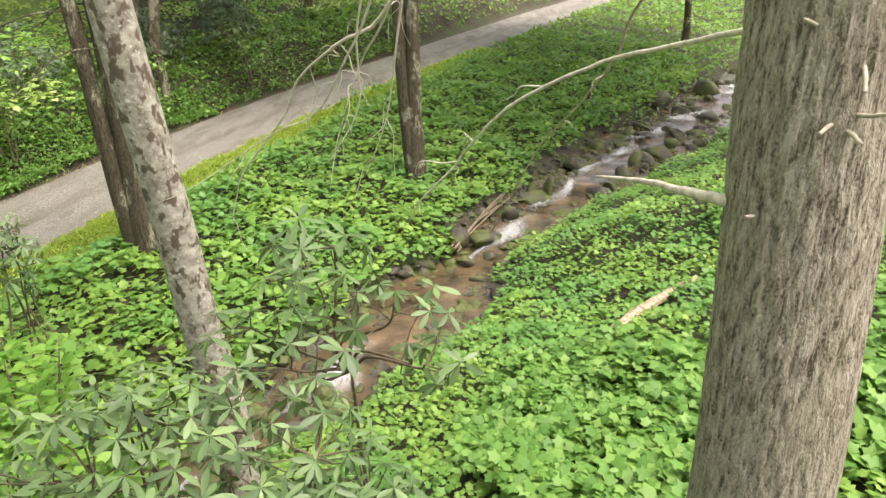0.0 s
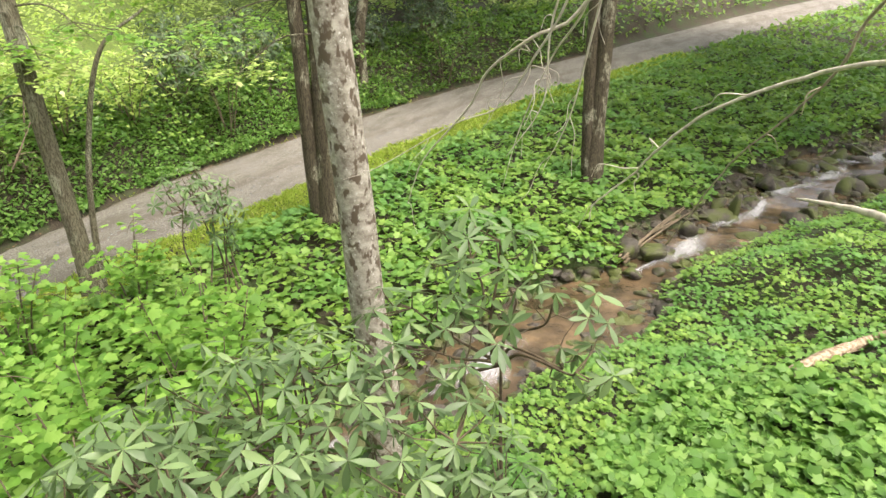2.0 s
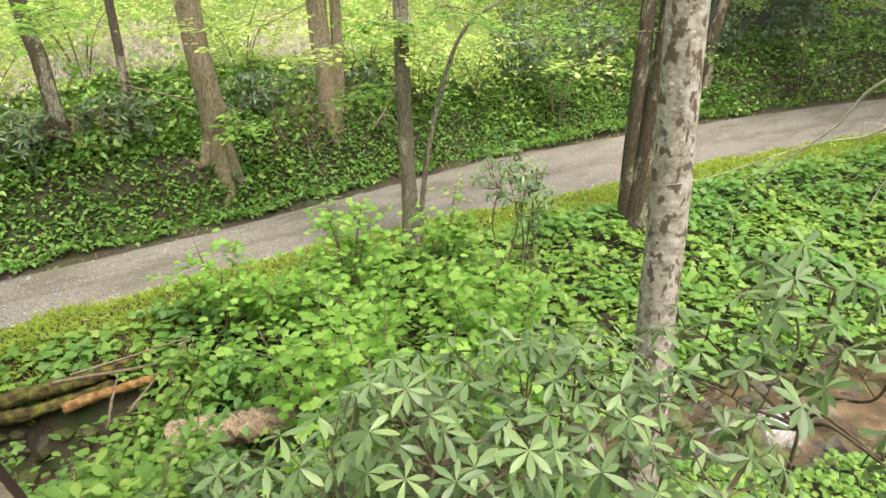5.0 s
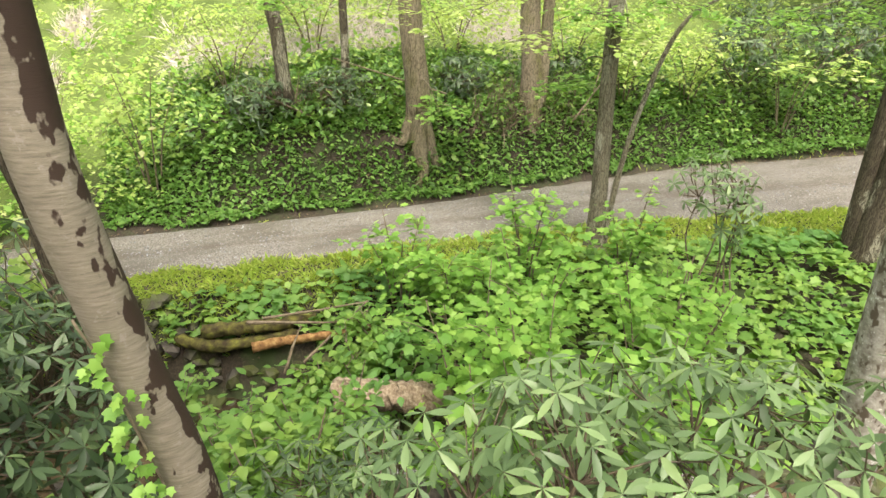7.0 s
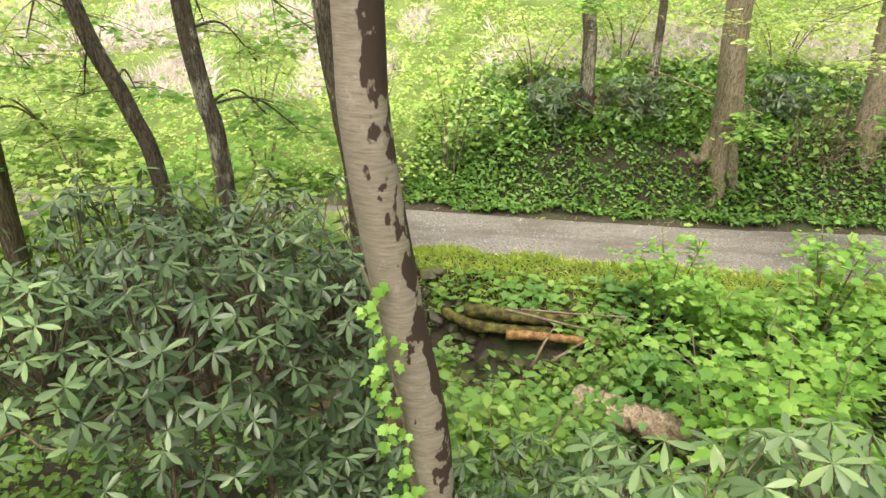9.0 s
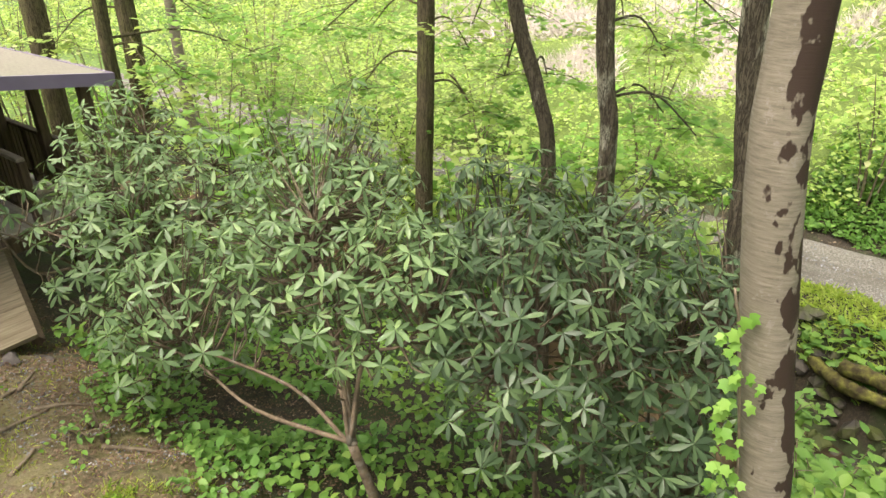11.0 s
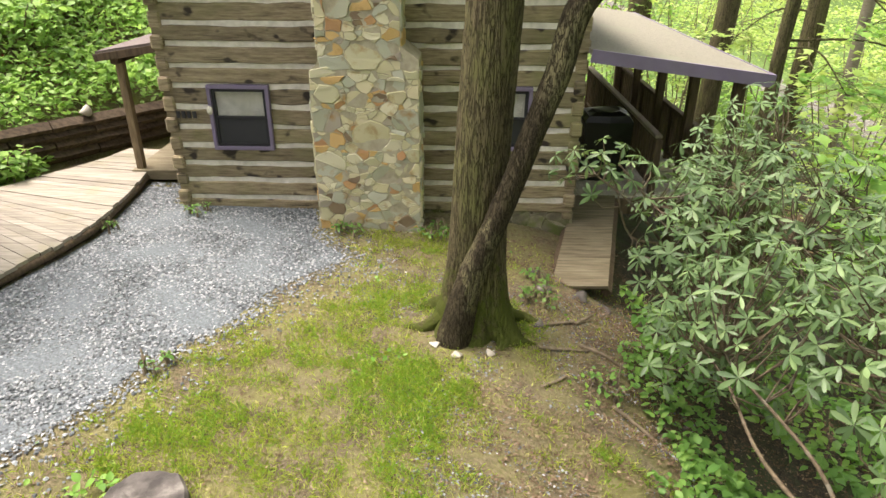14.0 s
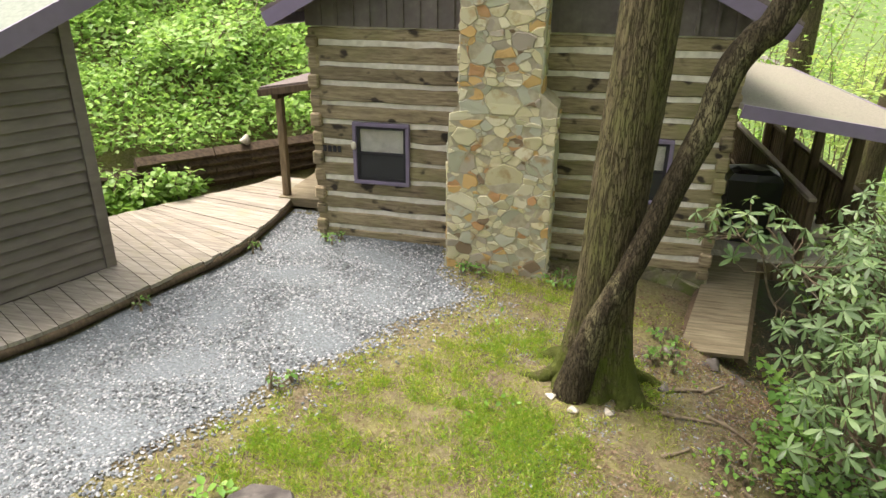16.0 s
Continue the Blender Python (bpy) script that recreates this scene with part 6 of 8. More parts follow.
# dry leaves
def litter(name, n, x_range, y_range, keep, seed):
    rng = np.random.default_rng(seed)
    x, y = rng.uniform(*x_range, n), rng.uniform(*y_range, n)
    ok = keep(x, y)
    x, y = x[ok], y[ok]
    n = len(x)
    v, t = scatter(FLAKE, np.stack([x, y, land(x, y) + 0.012], 1), (0.01 + 0.035 * rng.random(n) ** 2) * np.clip(np.hypot(x, y) / 7, 0.75, 1.5), rng.uniform(0, 6.283, n), rng.normal(0, 0.15, n), rng.normal(0, 0.3, n))
    tagged(mesh_part(name, tri_mesh(name, v, t), LEAF_DRY, None, "brown dry fallen leaves on the ground", "stuff"), category="dry leaves")


litter("leaf_litter", 34000, (-3, 5), (0.5, 8), lambda x, y: ~in_gravel(x, y, -0.1) & (noise2(x, y, 0.8, 7) + 0.35 * (x - 0.3) > 0.0) & (x > deck_right(y) + 0.05), 31)
litter("leaf_litter", 12000, (1.6, 4.6), (1.2, 6.2), lambda x, y: x > 1.2 + 0.1 * y, 37)
litter("leaf_litter", 16000, (0.3, 2.6), (2.6, 6.8), lambda x, y: noise2(x, y, 0.5, 3) + 0.8 * (x - 1.0) > -0.1, 38)
litter("leaf_litter", 60000, (0, 16), (-36, 12), lambda x, y: np.abs(road_x(y) + road_half(y) + 0.15 - x) < 0.4, 32)
litter("leaf_litter", 90000, (4, 14), (-36, -13), lambda x, y: np.abs(road_x(y) + road_half(y) + 0.1 + 0.15 * noise2(x, y, 1.2) - x) < 0.45, 39)
litter("leaf_litter", 9000, (12, 15), (-10, -0.5), lambda x, y: np.abs(x - road_x(y) - road_half(y) - 1.2) < 1.0, 34)
litter("leaf_litter", 9000, (-8, 10), (-28, 1), lambda x, y: (lambda d, s: (d - stream_half(s) > 0.0) & (d - stream_half(s) < 0.9))(*stream_gap(x, y)), 35)
litter("leaf_litter", 22000, (-3, 3), (1.2, 7.5), lambda x, y: ~in_gravel(x, y, 0.0) & (x > deck_right(y) + 0.05), 36)
litter("leaf_litter", 2500, (8, 13), (-20, 8), lambda x, y: np.abs(road_x(y) - x) < 1.2, 33)


# ---- gravel yard ----
def gravel_sheet():
    ys = np.concatenate([np.arange(2.2, 7.62, 0.12), [7.66, 7.74], np.arange(7.86, 8.52, 0.12)])
    left = deck_right(ys)
    right = gravel_right(ys) - 0.12
    u = np.linspace(0, 1, 24)
    x = left[:, None] + (right - left)[:, None] * u
    y = np.repeat(ys[:, None], 24, 1)
    z = land(x, y) + 0.012 + 0.01 * noise2(x, y, 0.3)
    z[:, -1] -= 0.05
    z[-1] -= 0.05
    i, j = np.meshgrid(np.arange(len(ys) - 1), np.arange(23), indexing="ij")
    p = (i * 24 + j).ravel()
    t = np.concatenate([np.stack([p, p + 1, p + 25], 1), np.stack([p, p + 25, p + 24], 1)])
    mesh_part("gravel_bed", tri_mesh("gravel_bed", np.stack([x.ravel(), y.ravel(), z.ravel()], 1), t), STONE_CHIP, None, "blue-grey crushed stone bed", "structure")
    rng = np.random.default_rng(41)
    n = 60000
    x, y = rng.uniform(-5, 0.2, n), rng.uniform(2.2, 8.5, n)
    ok = in_gravel(x, y, 0.09 * rng.normal(0, 1, n) + 0.03) | (in_gravel(x, y, -0.5) & (rng.uniform(0, 1, n) < 0.1))
    ok &= (x > deck_right(y) + 0.02) & ~((x > -1.22) & (y > 7.08)) & ((y < 7.66) | (x < -3.12))
    x, y = x[ok], y[ok]
    n = len(x)
    chip = ([(1, 0.1, 0), (0.2, 0.8, 0.1), (-0.9, 0.3, 0), (-0.5, -0.7, 0.05), (0.5, -0.8, 0), (0.1, 0.0, 0.62)], [(0, 1, 5), (1, 2, 5), (2, 3, 5), (3, 4, 5), (4, 0, 5)])
    v, t = scatter(chip, np.stack([x, y, land(x, y) + 0.012], 1), rng.uniform(0.009, 0.021, n), rng.uniform(0, 6.283, n), rng.normal(0, 0.35, n), rng.normal(0, 0.35, n))
    tagged(mesh_part("crushed_stone", tri_mesh("crushed_stone", v, t, False), CHIPS, None, "loose blue-grey crushed stone chips", "stuff"), category="gravel")


gravel_sheet()


def grit(n, seed):
    """Loose stones and crumbs strewn over the worn soil of the yard."""
    rng = np.random.default_rng(seed)
    x, y = rng.uniform(-2.6, 2.6, n), rng.uniform(1.3, 6.6, n)
    ok = ~in_gravel(x, y, 0.02) & (noise2(x, y, 0.7, 12) + 0.5 * noise2(x, y, 0.25, 4) + 0.45 * (x - 0.5) > 0.05) & (x > deck_right(y) + 0.1)
    x, y = x[ok], y[ok]
    n = len(x)
    chip = ([(1, 0.1, 0), (0.2, 0.8, 0.1), (-0.9, 0.3, 0), (-0.5, -0.7, 0.05), (0.5, -0.8, 0), (0.1, 0.0, 0.62)], [(0, 1, 5), (1, 2, 5), (2, 3, 5), (3, 4, 5), (4, 0, 5)])
    v, t = scatter(chip, np.stack([x, y, land(x, y) + 0.004], 1), 0.003 + 0.013 * rng.random(n) ** 3, rng.uniform(0, 6.283, n), rng.normal(0, 0.35, n), rng.normal(0, 0.35, n))
    tagged(mesh_part("yard_grit", tri_mesh("yard_grit", v, t, False), CHIPS, None, "small loose stones on the worn soil", "stuff"), category="gravel")


grit(32000, 43)


def road_stones(n, seed):
    """Loose gravel on the lane, thicker along the crown and the edges."""
    rng = np.random.default_rng(seed)
    y = rng.uniform(-20, 9, n)
    u = np.where(rng.random(n) < 0.35, rng.normal(-0.1, 0.2, n), rng.uniform(-1, 1, n))
    x = road_x(y) + np.clip(u, -1, 1) * road_half(y)
    z = road_z(y) + 0.04 - 0.075 * np.abs(u) ** 4 - 0.02 * np.cos((x - road_x(y)) * 5.5)
    chip = ([(1, 0.1, 0), (0.2, 0.8, 0.1), (-0.9, 0.3, 0), (-0.5, -0.7, 0.05), (0.5, -0.8, 0), (0.1, 0.0, 0.62)], [(0, 1, 5), (1, 2, 5), (2, 3, 5), (3, 4, 5), (4, 0, 5)])
    v, t = scatter(chip, np.stack([x, y, z], 1), 0.007 + 0.02 * rng.random(n) ** 2, rng.uniform(0, 6.283, n), rng.normal(0, 0.3, n), rng.normal(0, 0.3, n))
    tagged(mesh_part("road_gravel", tri_mesh("road_gravel", v, t, False), CHIPS, None, "loose grey gravel scattered over the lane", "stuff"), category="gravel")


road_stones(9000, 44)


# ---- rhododendrons ----
def whorls(tips, axes, rng, length=0.16):
    """Rosettes of long leathery leaves: each stands round its own twig end, square to the twig, the older leaves hanging."""
    tv, tt = np.asarray(LONG[0], float), np.asarray(LONG[1])
    vs, ts, n = [], [], 0
    for p, ax in zip(tips, axes):
        side = np.cross(ax, (0.3, 0.9, 0.2))
        side /= np.linalg.norm(side)
        other = np.cross(ax, side)
        k = int(rng.integers(6, 10))
        young = rng.uniform(0.8, 1.12) * length
        for a, droop in zip(np.arange(k) * 2 * np.pi / k + rng.uniform(0, 6.28) + rng.normal(0, 0.16, k), np.where(rng.random(k) < 0.25, rng.normal(0.8, 0.2, k), rng.normal(0.12, 0.2, k))):
            out = (math.cos(a) * side + math.sin(a) * other) * math.cos(droop) - ax * math.sin(droop)
            across = np.cross(out, ax)
            across /= np.linalg.norm(across) + 1e-9
            roll = rng.normal(0, 0.25)
            up = np.cross(across, out)
            across, up = across * math.cos(roll) + up * math.sin(roll), up * math.cos(roll) - across * math.sin(roll)
            size = young * rng.uniform(0.75, 1.1)
            vs.append(p + (tv[:, :1] * across + tv[:, 1:2] * out + tv[:, 2:] * up) * size)
            ts.append(tt + n)
            n += len(tv)
    return np.vstack(vs), np.vstack(ts)


def spaced(points, gap, most):
    """The first points that keep a gap from one another."""
    kept = np.zeros((0, 3))
    index = []
    for i, p in enumerate(points):
        if len(index) == most:
            break
        if not len(kept) or ((kept - p) ** 2).sum(1).min() > gap * gap:
            kept = np.vstack([kept, p])
            index.append(i)
    return np.array(index)


def rhododendron(label, lobes, n, seed, length=0.16, foot=None, limbs=3, leaf=LEAF_RHODO, fork=None, gap=0.95, thick=0.045):
    """lobes: middle and half sizes of the parts of its crown. fork: where a single trunk parts into limbs."""
    rng = np.random.default_rng(seed)
    lobes = np.array(lobes, float)
    vol = np.prod(lobes[:, 3:], axis=1) ** 0.67
    m = n * 7
    which = rng.choice(len(lobes), m, p=vol / vol.sum())
    d = rng.normal(0, 1, (m, 3))
    d /= np.linalg.norm(d, axis=1, keepdims=True)
    d[:, 2] = np.where((d[:, 2] < -0.25) & (rng.random(m) < 0.75), -d[:, 2], d[:, 2])
    r = np.where(rng.random(m) < 0.72, rng.uniform(0.85, 1.05, m), rng.uniform(0.45, 0.85, m))
    tips = lobes[which, :3] + d * r[:, None] * lobes[which, 3:] * (1 + 0.1 * rng.normal(0, 1, (m, 1)))
    inside = np.zeros(m, bool)
    for k, lobe in enumerate(lobes):
        inside |= (which != k) & ((((tips - lobe[:3]) / lobe[3:]) ** 2).sum(1) < 0.45)
    above = tips[:, 2] > land(tips[:, 0], tips[:, 1]) + 0.12
    tips, d = tips[~inside & above], d[~inside & above]
    keep = spaced(tips, length * gap, n)
    tips, d = tips[keep], d[keep]
    axes = d * 0.6 + (0, 0, 0.7) + rng.normal(0, 0.16, d.shape)
    axes /= np.linalg.norm(axes, axis=1, keepdims=True)
    base = foot or (float(lobes[:, 0].mean()), float(lobes[:, 1].mean()))
    bz = float(land(np.array(base[0]), np.array(base[1])))
    bush = holder("rhododendron_bush", (base[0], base[1], bz), label, "shrub")
    stems, knots = [], []
    if fork:
        trunk = curve_points([(base[0], base[1], bz - 0.1), (base[0] * 0.6 + fork[0] * 0.4 + 0.03, base[1] * 0.6 + fork[1] * 0.4, bz * 0.5 + fork[2] * 0.5), fork], 6)
        stems.append(tube(trunk, np.linspace(thick, thick * 0.7, len(trunk)), 10))
    for lobe in lobes:
        root = np.array((lobe[0] * 0.8 + base[0] * 0.2, lobe[1] * 0.8 + base[1] * 0.2, 0.0))
        root[2] = float(land(root[0], root[1])) - 0.05
        if fork:
            root = np.array(fork, float)
        for k in range(limbs):
            end = lobe[:3] + rng.uniform(-0.55, 0.55, 3) * lobe[3:]
            m1 = root + (end - root) * 0.4 + rng.normal(0, 0.1, 3) + rng.normal(0, 0.05, 3)
            line = curve_points([root + rng.normal(0, 0.015 if fork else 0.06, 3) * (1, 1, 0), m1, root + (end - root) * 0.75 + rng.normal(0, 0.09, 3), end], 5)
            stems.append(tube(line, np.linspace(0.018 if fork else 0.022, 0.007, len(line)), 6))
            knots.append(line[5:])
    knots = np.vstack(knots)
    for p, ax in zip(tips, axes):
        near = knots[np.argsort(((knots - p - (0, 0, -0.15)) ** 2).sum(1))[0]]
        m2 = near + (p - near) * 0.55 + rng.normal(0, 0.03, 3) - (0, 0, 0.05)
        stems.append(tube(np.array([near, m2, p - ax * 0.05, p]), np.array([0.008, 0.006, 0.0045, 0.004]), 4, False))
    v, t = join(stems)
    mesh_part("branchwork", tri_mesh("branchwork", v, t), RHODO_STEM, bush, "crooked light brown stems", "stuff")
    v, t = whorls(tips, axes, rng, length)
    mesh_part("foliage", tri_mesh("foliage", v, t), leaf, bush, "rosettes of long leathery leaves", "stuff")
    return bush


rhododendron("glossy rhododendron bush on the slope below the camera", [(2.45, -1.75, 0.6, 0.8, 0.7, 0.65), (2.35, -2.7, 0.5, 0.75, 0.7, 0.6), (2.95, -0.95, 0.1, 0.6, 0.5, 0.65), (1.6, -3.0, 0.25, 0.6, 0.5, 0.55), (1.05, -2.75, 0.0, 0.55, 0.45, 0.5), (3.1, -2.0, 0.1, 0.6, 0.7, 0.6)], 330, 51, 0.168, None, 3, LEAF_RHODO, None, 0.92)
rhododendron("leggy rhododendron with open branches by the stream", [(1.6, -4.2, 1.15, 0.55, 0.4, 0.4), (1.1, -4.3, 0.75, 0.55, 0.4, 0.35), (1.9, -3.8, 0.5, 0.6, 0.5, 0.45), (0.75, -4.2, 0.35, 0.35, 0.3, 0.3)], 58, 52, 0.2, (1.35, -4.45), 2, LEAF_RHODO, (1.42, -4.35, 0.1), 1.15, 0.02)
rhododendron("tall rhododendron thicket beside the leaning trees, leaves darkened for shade", [(3.7, 1.7, 0.55, 0.9, 0.8, 0.95), (4.4, 1.0, 0.1, 0.9, 0.5, 0.95), (5.0, 1.7, 0.3, 0.8, 0.8, 1.0), (4.4, 2.5, 0.6, 0.9, 0.7, 0.9), (3.9, 0.9, -0.5, 0.7, 0.5, 0.7)], 880, 53, 0.138, None, 3, LEAF_RHODO_SHADED, None, 0.8)
rhododendron("broad rhododendron with pale new leaves at the yard edge", [(3.1, 3.2, 0.95, 0.75, 0.75, 0.7), (3.1, 2.45, 0.85, 0.6, 0.5, 0.6), (3.7, 3.8, 0.9, 0.7, 0.7, 0.95), (2.5, 4.1, 0.6, 0.55, 0.6, 0.6)], 540, 54, 0.128, (2.62, 2.3), 2, LEAF_RHODO, (2.53, 2.46, 0.1), 0.9)
rhododendron("sparse rhododendron leaning towards the cabin porch", [(2.45, 5.2, 0.6, 0.55, 0.5, 0.75), (1.7, 5.5, 1.25, 0.55, 0.25, 0.25), (2.9, 5.9, 0.7, 0.6, 0.6, 0.8), (3.5, 6.6, 0.9, 0.6, 0.6, 0.8), (3.3, 5.0, 0.8, 0.6, 0.6, 0.8), (2.5, 4.7, 0.1, 0.5, 0.5, 0.5), (2.9, 5.6, 0.0, 0.5, 0.6, 0.5)], 500, 55, 0.13, (2.75, 5.3), 3, LEAF_RHODO, (2.7, 5.3, -0.1), 1.0)
rhododendron("low rhododendron leaning over the stream, leaves darkened for shade", [(4.3, -0.55, -0.95, 0.6, 0.5, 0.4), (4.45, -1.15, -0.9, 0.5, 0.4, 0.35), (4.2, -0.05, -1.1, 0.5, 0.4, 0.4)], 95, 58, 0.15, None, 3, LEAF_RHODO_SHADED, None, 0.95)
rhododendron("small grey-green rhododendron at the lane verge", [(6.75, -6.85, 0.15, 0.55, 0.55, 0.45), (6.4, -7.0, -0.2, 0.35, 0.35, 0.4)], 55, 56, 0.17, (6.6, -6.95))
rhododendron("rhododendron thicket under the bank trees, leaves darkened for shade", [(14.0, -3.2, 0.25, 0.7, 0.8, 0.5), (14.1, -6.2, 0.35, 0.6, 0.8, 0.5), (13.8, -1.5, 0.1, 0.7, 0.7, 0.6), (14.0, -8.9, 0.45, 0.5, 0.6, 0.5)], 200, 57, 0.19, None, 3, LEAF_RHODO_SHADED)

# thickets whose dark leaf colour stands in for shade above the lane
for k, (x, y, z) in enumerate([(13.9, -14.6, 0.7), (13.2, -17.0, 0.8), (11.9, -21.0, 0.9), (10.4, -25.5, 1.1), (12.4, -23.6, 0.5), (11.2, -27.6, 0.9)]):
    rhododendron("evergreen thicket on the bank above the lane, leaves darkened for shade", [(x, y, z, 1.0, 1.3, 0.8), (x + 0.9, y - 1.2, z + 0.5, 1.0, 1.0, 0.8)], 130, 300 + k, 0.24, None, 3, LEAF_RHODO_SHADED)


# pale dead brush on the far hillside
TWIGLET = ([(-0.02, 0, 0), (0.02, 0, 0), (0.016, 0.12, 0.5), (-0.016, 0.12, 0.5), (0.05, 0.35, 0.9)], [(0, 1, 2), (0, 2, 3), (3, 2, 4)])


def dead_brush(n, x_range, y_range, seed, mat=BRUSH, label="tangled pale dead brush on the hillside"):
    rng = np.random.default_rng(seed)
    x, y = rng.uniform(*x_range, n), rng.uniform(*y_range, n)
    ok = noise2(x, y, 1.6, seed) > 0.0
    x, y = x[ok], y[ok]
    v, t = scatter(TWIGLET, np.stack([x, y, land(x, y)], 1), rng.uniform(0.3, 0.75, len(x)), rng.uniform(0, 6.28, len(x)), rng.normal(-0.4, 0.6, len(x)), rng.normal(0, 0.6, len(x)))
    tagged(mesh_part("dead_brush", tri_mesh("dead_brush", v, t), mat, None, label, "stuff"), category="brush")


dead_brush(42000, (18, 27), (2, 18), 5)
dead_brush(13000, (15.5, 21), (-11, 0), 6)
dead_brush(4500, (13.2, 14.4), (-9.5, -0.6), 8, TWIG_BROWN, "dark tangled twigs and roots under the bank trees")

# ---- leafy shrubs and saplings ----
def shrub(name, label, top, spread, tall, leaves, leaf, mat, seed, template=None, bark=None):
    """Many-stemmed shrub or sapling; top: middle of its leafy head."""
    rng = np.random.default_rng(seed)
    x, y, z = top
    g = float(land(np.array(x), np.array(y)))
    ob = holder(name, (x, y, g), label, "shrub" if name == "leafy_shrub" else "sapling")
    stems, knots = [], []
    for k in range(5):
        a = k * 2.4 + rng.uniform(0, 1)
        end = np.array((x + math.cos(a) * spread * 0.75, y + math.sin(a) * spread * 0.75, z + rng.uniform(-0.2, 0.5) * tall))
        root = np.array((x + math.cos(a) * 0.1, y + math.sin(a) * 0.1, g - 0.05))
        line = curve_points([root, root + (end - root) * (0.35, 0.35, 0.55), end], 6)
        stems.append(tube(line, np.linspace(0.022, 0.006, len(line)), 5))
        knots.append(line[4:])
        for j in range(3):
            s = line[rng.integers(6, len(line) - 1)]
            e = s + rng.uniform(-1, 1, 3) * (spread * 0.6, spread * 0.6, tall * 0.35)
            stems.append(tube(curve_points([s, (s + e) / 2 + (0, 0, 0.05), e], 4), np.linspace(0.008, 0.003, 9), 4, False))
            knots.append(np.linspace(s, e, 6))
    v, t = join(stems)
    mesh_part("branchwork", tri_mesh("branchwork", v, t), bark or TWIG_BROWN, ob, "", "stuff")
    knots = np.vstack(knots)
    c = knots[rng.integers(0, len(knots), leaves)] + rng.normal(0, 1, (leaves, 3)) * (spread * 0.2, spread * 0.2, tall * 0.13)
    # leaves lie in loose tiers
    c[:, 2] = np.maximum(c[:, 2] - rng.uniform(0, 0.06, leaves), land(c[:, 0], c[:, 1]) + 0.1)
    v, t = scatter(template or OVAL_WIDE, c, rng.uniform(0.6, 1.2, leaves) * leaf, rng.uniform(0, 6.283, leaves), rng.normal(-0.2, 0.3, leaves), rng.normal(0, 0.3, leaves))
    mesh_part("foliage", tri_mesh("foliage", v, t), mat, ob, "", "stuff")
    return ob


for k, (x, y, z, s, h, n) in enumerate([(6.0, -2.9, -0.7, 0.9, 0.8, 750), (4.9, -3.1, -0.35, 0.8, 0.8, 700), (5.2, -4.9, -0.4, 0.8, 0.8, 650), (7.2, -4.3, -0.9, 0.8, 0.9, 550), (8.4, -3.6, -1.4, 0.8, 0.8, 500), (4.3, -2.2, -0.5, 0.7, 0.7, 550), (4.0, -4.0, -0.5, 0.7, 0.7, 550), (6.2, -6.0, -1.1, 0.9, 0.8, 550), (7.4, -6.3, -1.5, 0.8, 0.7, 450), (8.7, -5.3, -1.7, 0.7, 0.6, 400)]):
    shrub("leafy_shrub", "bright green broad-leaved shrub on the stream bank", (x, y, z), s, h, int(n * 0.85), 0.14, LEAF_BRIGHT, 60 + k, LOBED)
for k, (x, y, z, s, h, n) in enumerate([(5.7, -1.0, -1.2, 0.8, 0.7, 420), (4.9, -0.4, -0.9, 0.6, 0.6, 300), (7.4, -2.1, -1.9, 0.7, 0.5, 260), (7.7, -1.5, -2.3, 0.6, 0.45, 240), (8.2, -2.4, -2.0, 0.6, 0.5, 220), (7.8, -0.9, -2.7, 0.55, 0.35, 200), (7.0, -0.1, -2.1, 0.6, 0.5, 240), (6.1, 0.0, -1.7, 0.6, 0.5, 240), (5.2, 0.2, -1.2, 0.5, 0.5, 220), (8.3, 0.7, -2.3, 0.5, 0.4, 180)]):
    shrub("leafy_shrub", "umbrella-leaved young buckeye shrub over the stream", (x, y, z), s, h, n * 2, 0.15, LEAF_HERB, 80 + k)
for k, (x, y, z) in enumerate([(8.6, -5.0, -0.4), (8.9, -2.9, -0.9), (8.1, -6.6, -0.6)]):
    shrub("verge_sapling", "thin sapling with light green leaves beside the lane", (x, y, z), 0.65, 0.6, 330, 0.13, LEAF_BRIGHT, 90 + k, LOBED)
GROVE_70_285_a = [(15.5, -1.2, 1.3, 1.1, 1.0, 420, LEAF_YELLOW), (13.6, 0.6, 0.6, 0.9, 1.2, 420, LEAF_YELLOW), (14.5, 2.5, 0.4, 1.2, 1.3, 480, LEAF_YELLOW), (13.0, 4.5, 0.2, 1.1, 1.2, 450, LEAF_BRIGHT), (16.0, 5.5, 1.0, 1.5, 1.5, 520, LEAF_YELLOW), (13.7, -10.5, 0.9, 1.1, 1.0, 560, LEAF_YELLOW), (13.6, -12.5, 1.1, 1.2, 1.0, 560, LEAF_YELLOW), (12.6, -15.0, 1.0, 1.3, 1.0, 460, LEAF_IVY), (14.8, -9.5, 1.7, 1.2, 1.0, 420, LEAF_YELLOW), (16.5, -7.0, 1.9, 1.4, 1.1, 460, LEAF_YELLOW), (11.0, -18.5, 0.9, 1.3, 1.0, 420, LEAF_IVY), (9.4, -24.5, 0.9, 1.5, 1.2, 420, LEAF_IVY)]
